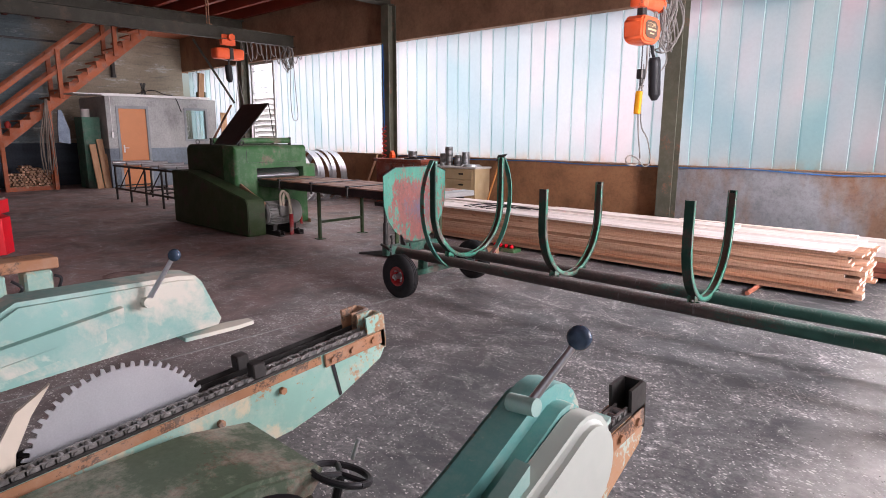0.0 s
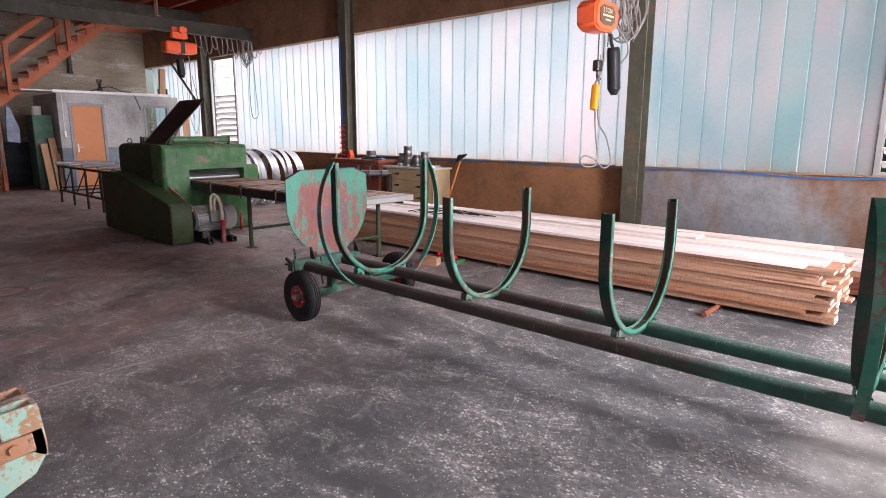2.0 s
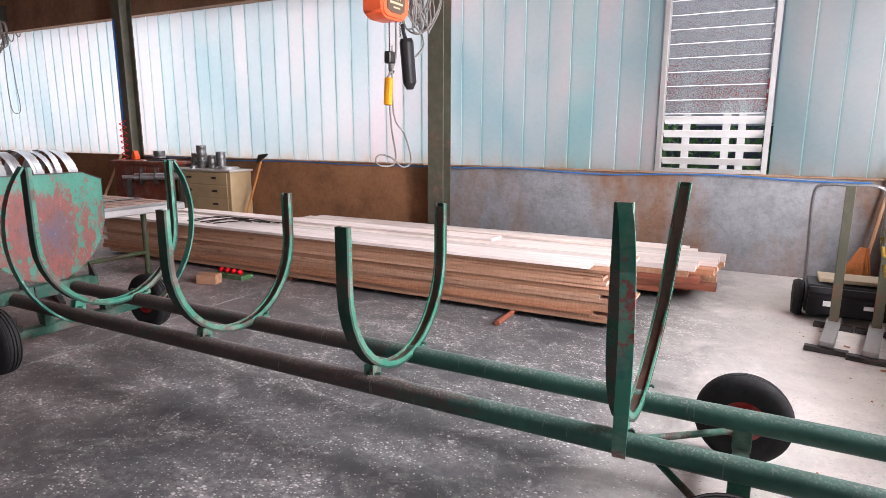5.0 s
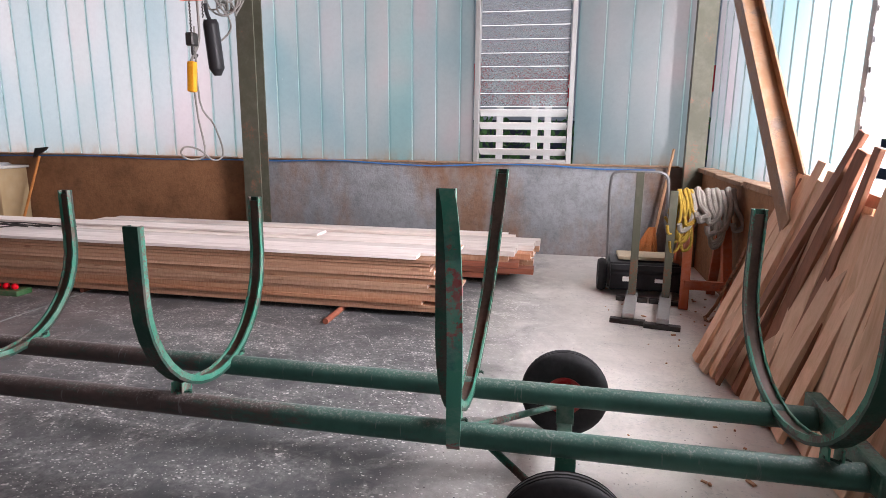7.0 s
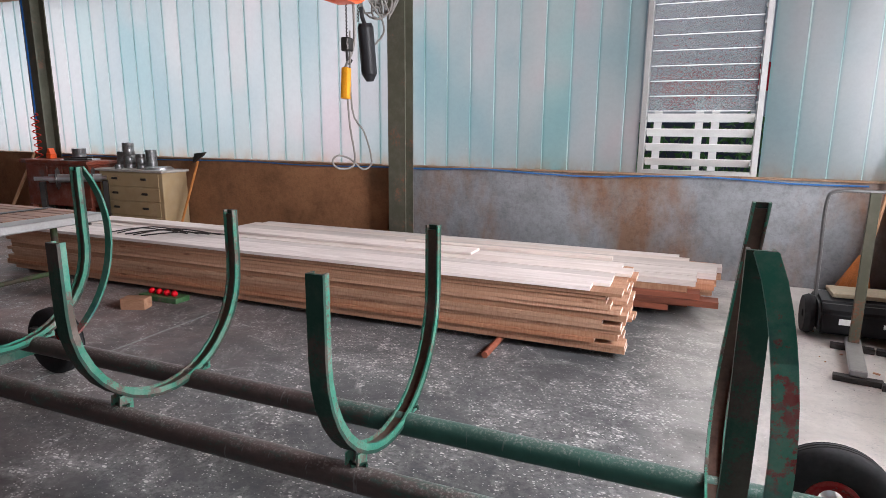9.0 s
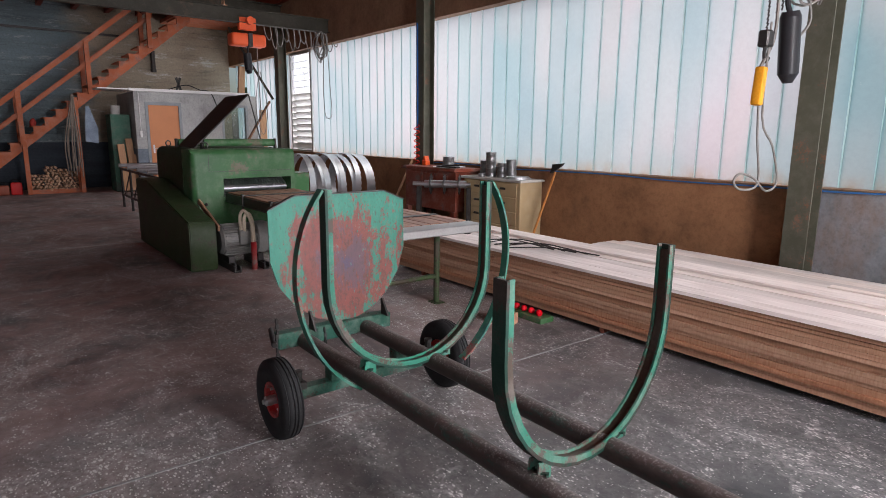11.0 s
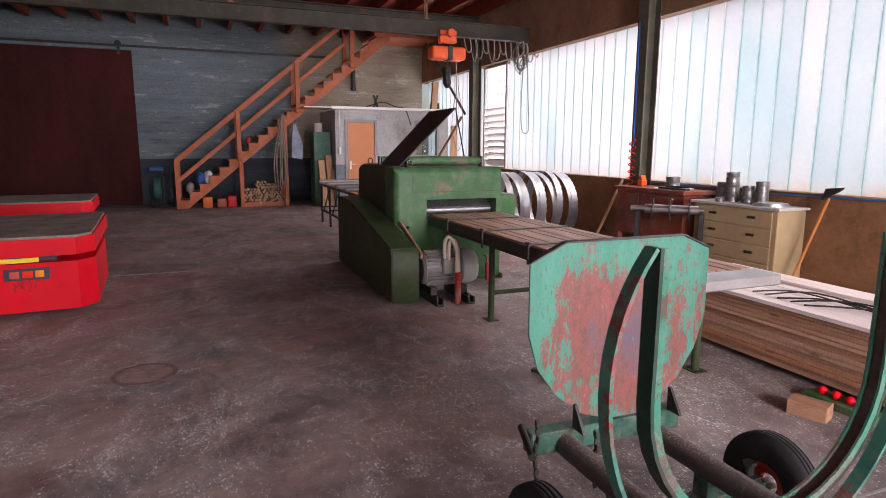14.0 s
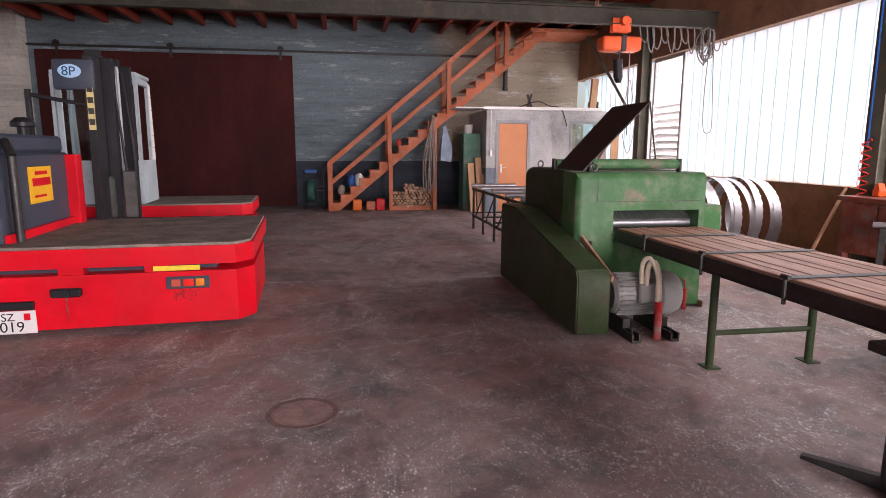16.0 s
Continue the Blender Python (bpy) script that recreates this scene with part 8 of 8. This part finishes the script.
# strapping bits on the lumber
bm = bm_new()
for k in range(5):
    hose(bm, [(-5.4 + 0.1 * k, 6.25, 0.475), (-5.2 + 0.13 * k, 6.45, 0.50 + 0.02 * (k % 2)), (-4.7 + 0.1 * k, 6.5 + 0.03 * k, 0.475)], 0.006, 5)
whole("strapping_band", bm, M_IRON, (-5, 6.4, 0.47), "loose dark strapping bands on the lumber", "strap")
bt = thing("battery_tray", (-4.5, 6.0, 0), "green tray with red caps beside the lumber", "tray")
bm = bm_new()
box(bm, -4.72, -4.30, 5.93, 6.08, 0.0, 0.045, 0.004)
part("tray", bm, M_GREEN, bt)
for k in range(4):
    bm = bm_new()
    ball(bm, (-4.64 + 0.085 * k, 6.0, 0.065), 0.028, 10)
    part("red_cap", bm, M_RED, bt)

# ---- corner with sweeper, trestle and leaning boards ----
sw = thing("push_sweeper", (0.75, 7.3, 0), "black push floor sweeper with tubular handle", "sweeper")
bm = bm_new()
prism(bm, [(7.08, 0.06), (7.55, 0.06), (7.55, 0.22), (7.42, 0.30), (7.15, 0.28), (7.08, 0.22)], "x", 0.46, 1.06)
es = list(bm.edges)
bmesh.ops.bevel(bm, geom=es, offset=0.02, segments=2, affect="EDGES")
part("housing", bm, M_BLACK, sw)
bm = bm_new()
box(bm, 0.55, 1.0, 7.22, 7.48, 0.295, 0.325, 0.004)
part("lid", bm, plain("lid_cream", (0.55, 0.47, 0.33), 0.6), sw, "dusty cream lid")
bm = bm_new()
box(bm, 0.58, 0.66, 7.072, 7.079, 0.14, 0.18)
part("sticker", bm, M_WHITE, sw)
bm = bm_new()
box(bm, 0.84, 0.94, 7.072, 7.079, 0.14, 0.17)
part("sticker", bm, M_WHITE, sw)
for x in (0.42, 1.09):
    bm = bm_new()
    spin(bm, [(0.03, -0.03), (0.13, -0.035), (0.145, 0.0), (0.13, 0.035), (0.03, 0.03), (0.03, -0.03)], (x, 7.28, 0.145), "x", 28)
    part("wheel", bm, M_RUBBER, sw)
bm = bm_new()
hose(bm, [(0.46, 7.30, 0.28), (0.455, 7.30, 0.60), (0.45, 7.29, 0.95), (0.50, 7.28, 1.04), (0.70, 7.28, 1.045), (0.86, 7.28, 1.04), (0.92, 7.29, 0.95), (0.93, 7.30, 0.60), (1.02, 7.30, 0.28)], 0.013, 8)
part("handle", bm, plain("handle_grey", (0.16, 0.16, 0.16), 0.3, 0.6), sw, "dark chrome tube handle")
for (fx, fy), (rx, ry), top in (((0.56, 6.36), (0.66, 7.02), 1.07), ((0.79, 6.28), (0.92, 6.98), 0.93)):
    sk = thing("steel_stand", (fx, fy, 0), "grey steel angle stand with flat feet", "stand", group="steel stands")
    ang = math.atan2(rx - fx, ry - fy)
    mm = Matrix.Translation((fx, fy, 0)) @ Matrix.Rotation(-ang, 4, "Z")
    L = math.hypot(rx - fx, ry - fy)
    bm = bm_new()
    box(bm, -0.045, 0.045, 0.0, L, 0.035, 0.075, 0.006, m=mm)
    part("sole", bm, M_ALU, sk)
    for yy in (0.0, L - 0.05):
        bm = bm_new()
        box(bm, -0.125, 0.125, yy - 0.03, yy + 0.03, 0.0, 0.035, 0.003, m=mm)
        part("foot", bm, M_IRON, sk)
    bm = bm_new()
    box(bm, -0.03, 0.03, L - 0.12, L - 0.07, 0.075, top, 0.003, m=mm)
    part("upright", bm, M_STEEL, sk)
ts = thing("sawhorse", (1.2, 7.3, 0), "red-brown wooden sawhorse draped with ropes", "sawhorse")
M_SAWH = painted("sawhorse_red", (0.42, 0.11, 0.05), (0.25, 0.09, 0.05), 0.3, rough=0.7)
bm = bm_new()
box(bm, 0.98, 1.38, 6.98, 7.06, 0.80, 0.88, 0.006)
part("beam", bm, M_SAWH, ts)
for x in (1.06, 1.32):
    for dy in (-0.20, 0.34):
        bm = bm_new()
        d = Vector((0.03 if x > 1.2 else -0.03, dy, -0.84))
        m = Matrix.Translation((x, 7.02, 0.84)) @ d.to_track_quat("Z", "Y").to_matrix().to_4x4()
        box(bm, -0.035, 0.035, -0.025, 0.025, 0, d.length, 0.003, m=m)
        part("leg", bm, M_SAWH, ts)
bm = bm_new()
box(bm, 1.02, 1.36, 6.83, 6.87, 0.16, 0.23)
part("stretcher", bm, M_SAWH, ts)
def hank(x, spread, strands, drop, radius, seed, colour, label):
    """Loops of rope thrown over the sawhorse beam, hanging unevenly on both sides."""
    g = random.Random(seed)
    bm = bm_new()
    for j in range(strands):
        a, z1, z2 = x + spread * (j / (strands - 1) - 0.5), g.uniform(0.45, 1.0) * drop, g.uniform(0.4, 0.9) * drop
        sway, lift = g.uniform(-0.05, 0.05), 0.885 + radius + g.uniform(0, 0.03) + radius * (j % 2)
        hose(bm, [(a - 0.05 + sway, 6.90 - g.uniform(0, 0.05), lift - z1 * 0.8), (a - 0.03 + sway, 6.87, lift - z1), (a + 0.03 + sway, 6.88, lift - z1 * 0.85), (a + 0.02, 6.92, lift - 0.12), (a, 6.96, lift - 0.02), (a + g.uniform(-0.02, 0.02), 7.02, lift),
                  (a + 0.01, 7.09, lift - 0.04), (a + sway, 7.14, lift - 0.2), (a - sway, 7.16, lift - z2), (a - sway - 0.05, 7.15, lift - z2 * 0.8)], radius, 8, 4)
    whole("rope", bm, plain("rope_fibre", colour, 0.9, vary=0.4, scale=14, grain=150, bump=0.7), (x, 7.02, 0.9), label, "rope")


hank(1.20, 0.30, 9, 0.42, 0.021, 40, (0.25, 0.225, 0.195), "thick grey rope thrown in loops over the sawhorse")
hank(1.00, 0.10, 8, 0.50, 0.012, 41, (0.31, 0.20, 0.03), "yellow rope bundle hung over the sawhorse")
bm = bm_new()
rod(bm, (0.98, 8.50, 0.0), (1.16, 8.60, 1.20), 0.014, 8)
bro = thing("broom", (1.0, 8.4, 0), "corn broom with brown handle in the corner", "broom")
part("handle", bm, M_WOODZ, bro)
bm = bm_new()
g = random.Random(9)
for k in range(120):
    a = g.uniform(-0.16, 0.16)
    rod(bm, (0.98 + a * 0.2, 8.42, 0.40), (0.90 + a, 8.34 + g.uniform(-0.04, 0.04), g.uniform(0.0, 0.05)), 0.004, 4)
tagged(part("bristles", bm, plain("bristle", (0.45, 0.16, 0.05), 0.8, vary=0.4), bro, "orange-brown bristles"), kind="stuff")
bm = bm_new()
hose(bm, [(1.20, 6.55, 0.03), (1.16, 6.52, 0.0), (1.14, 6.58, 0.02), (1.20, 6.55, 0.12), (1.38, 6.28, 0.85)], 0.012, 6, 2)
whole("iron_hook_bar", bm, M_RUST, (1.2, 6.5, 0), "rusty hooked iron bar leaning on the side wall", "bar")
rng = random.Random(77)
M_BOARDL = wooden("leaning_pine", (0.82, 0.57, 0.41), (0.60, 0.37, 0.23), "z", knots=True)
M_BOARDD = wooden("leaning_dark", (0.30, 0.13, 0.075), (0.16, 0.07, 0.04), "z", knots=False)
for k in range(30):
    u = k / 29
    fy = 5.74 - 1.42 * u + rng.uniform(-0.03, 0.03)
    fx = 0.87 + 0.30 * u + (0.05 if k % 3 == 0 else 0.0) + 0.025 * (k % 4)
    ty, tx = fy - rng.uniform(0.02, 0.14) - (0.22 if k in (8, 11, 15) else 0), 1.36 - 0.012 * (k % 4)
    long_ = k in (8, 11, 15)
    tz = rng.uniform(1.02, 1.24) if not long_ else rng.uniform(1.30, 1.42)
    if k < 4:
        tz += 0.1
    d = Vector((tx - fx, ty - fy, tz))
    za = d.normalized()
    xa = (Vector((rng.uniform(-0.25, 0.05), 1, 0)) - za * za.dot(Vector((0, 1, 0)))).normalized()
    xa = (xa - za * xa.dot(za)).normalized()
    ya = za.cross(xa)
    m = Matrix.Translation((fx, fy, 0.012)) @ Matrix((xa, ya, za)).transposed().to_4x4()
    w, t = rng.uniform(0.028, 0.062) if k < 8 else rng.uniform(0.045, 0.08), rng.uniform(0.011, 0.018)
    bm = bm_new()
    box(bm, -w if not long_ else -w * 0.6, w if not long_ else w * 0.6, -t, t, 0.0, d.length, 0.002, m=m)
    zmin = min(v.co.z for v in bm.verts)
    bmesh.ops.translate(bm, vec=(0, 0, -zmin), verts=bm.verts)
    whole("leaning_board", bm, M_BOARDD if (long_ or k % 7 == 3) else M_BOARDL, (fx, fy, 0), "dark brown sawn board leaning on the side wall" if (long_ or k % 7 == 3) else "fresh sawn pine board leaning on the side wall", "board", group="boards leaning on the side wall")
g = random.Random(31)
bm = bm_new()
for k in range(70):
    cx, cy, cl = 1.3 - 0.9 * g.random() ** 2, g.uniform(4.2, 7.4), 0.004 + 0.02 * g.random() ** 3
    box(bm, -cl, cl, -0.004 - 0.2 * cl, 0.004 + 0.2 * cl, 0.001, g.uniform(0.003, 0.010), m=Matrix.Translation((cx, cy, 0)) @ Matrix.Rotation(g.uniform(0, 6.3), 4, "Z"))
whole("wood_chips", bm, M_STACK, (0.8, 6, 0), "scattered wood chips and splinters on the pale floor", "wood chips", kind="stuff")
# floor joints
for y0, y1, x in ((-6.9, 8.6, -3.87), (-6.9, 8.6, -10.0)):
    bm = bm_new()
    box(bm, x - 0.007, x + 0.007, y0, y1, 0.001, 0.004)
    whole("floor_joint", bm, plain("joint_grey", (0.22, 0.22, 0.215), 0.8, vary=0.5, scale=2.0), (x, 0, 0), "thin pale joint line in the concrete floor", "joint", kind="structure")
dm = thing("floor_cover", (-6.6, 2.2, 0), "round iron cover let into the floor", "cover", kind="structure")
bm = bm_new()
spin(bm, [(0.17, 0.0), (0.20, 0.0), (0.20, 0.004), (0.17, 0.004), (0.17, 0.0)], (-6.55, 2.2, 0.001), "z", 40)
part("rim", bm, plain("cover_rim", (0.16, 0.105, 0.095), 0.7, vary=0.4, scale=10), dm)
bm = bm_new()
spin(bm, [(0.0001, 0.0), (0.165, 0.0), (0.165, 0.003), (0.0001, 0.003)], (-6.55, 2.2, 0.001), "z", 40)
part("lid", bm, plain("cover_concrete", (0.24, 0.165, 0.15), 0.8, vary=0.45, scale=9, grain=45, bump=0.3), dm)
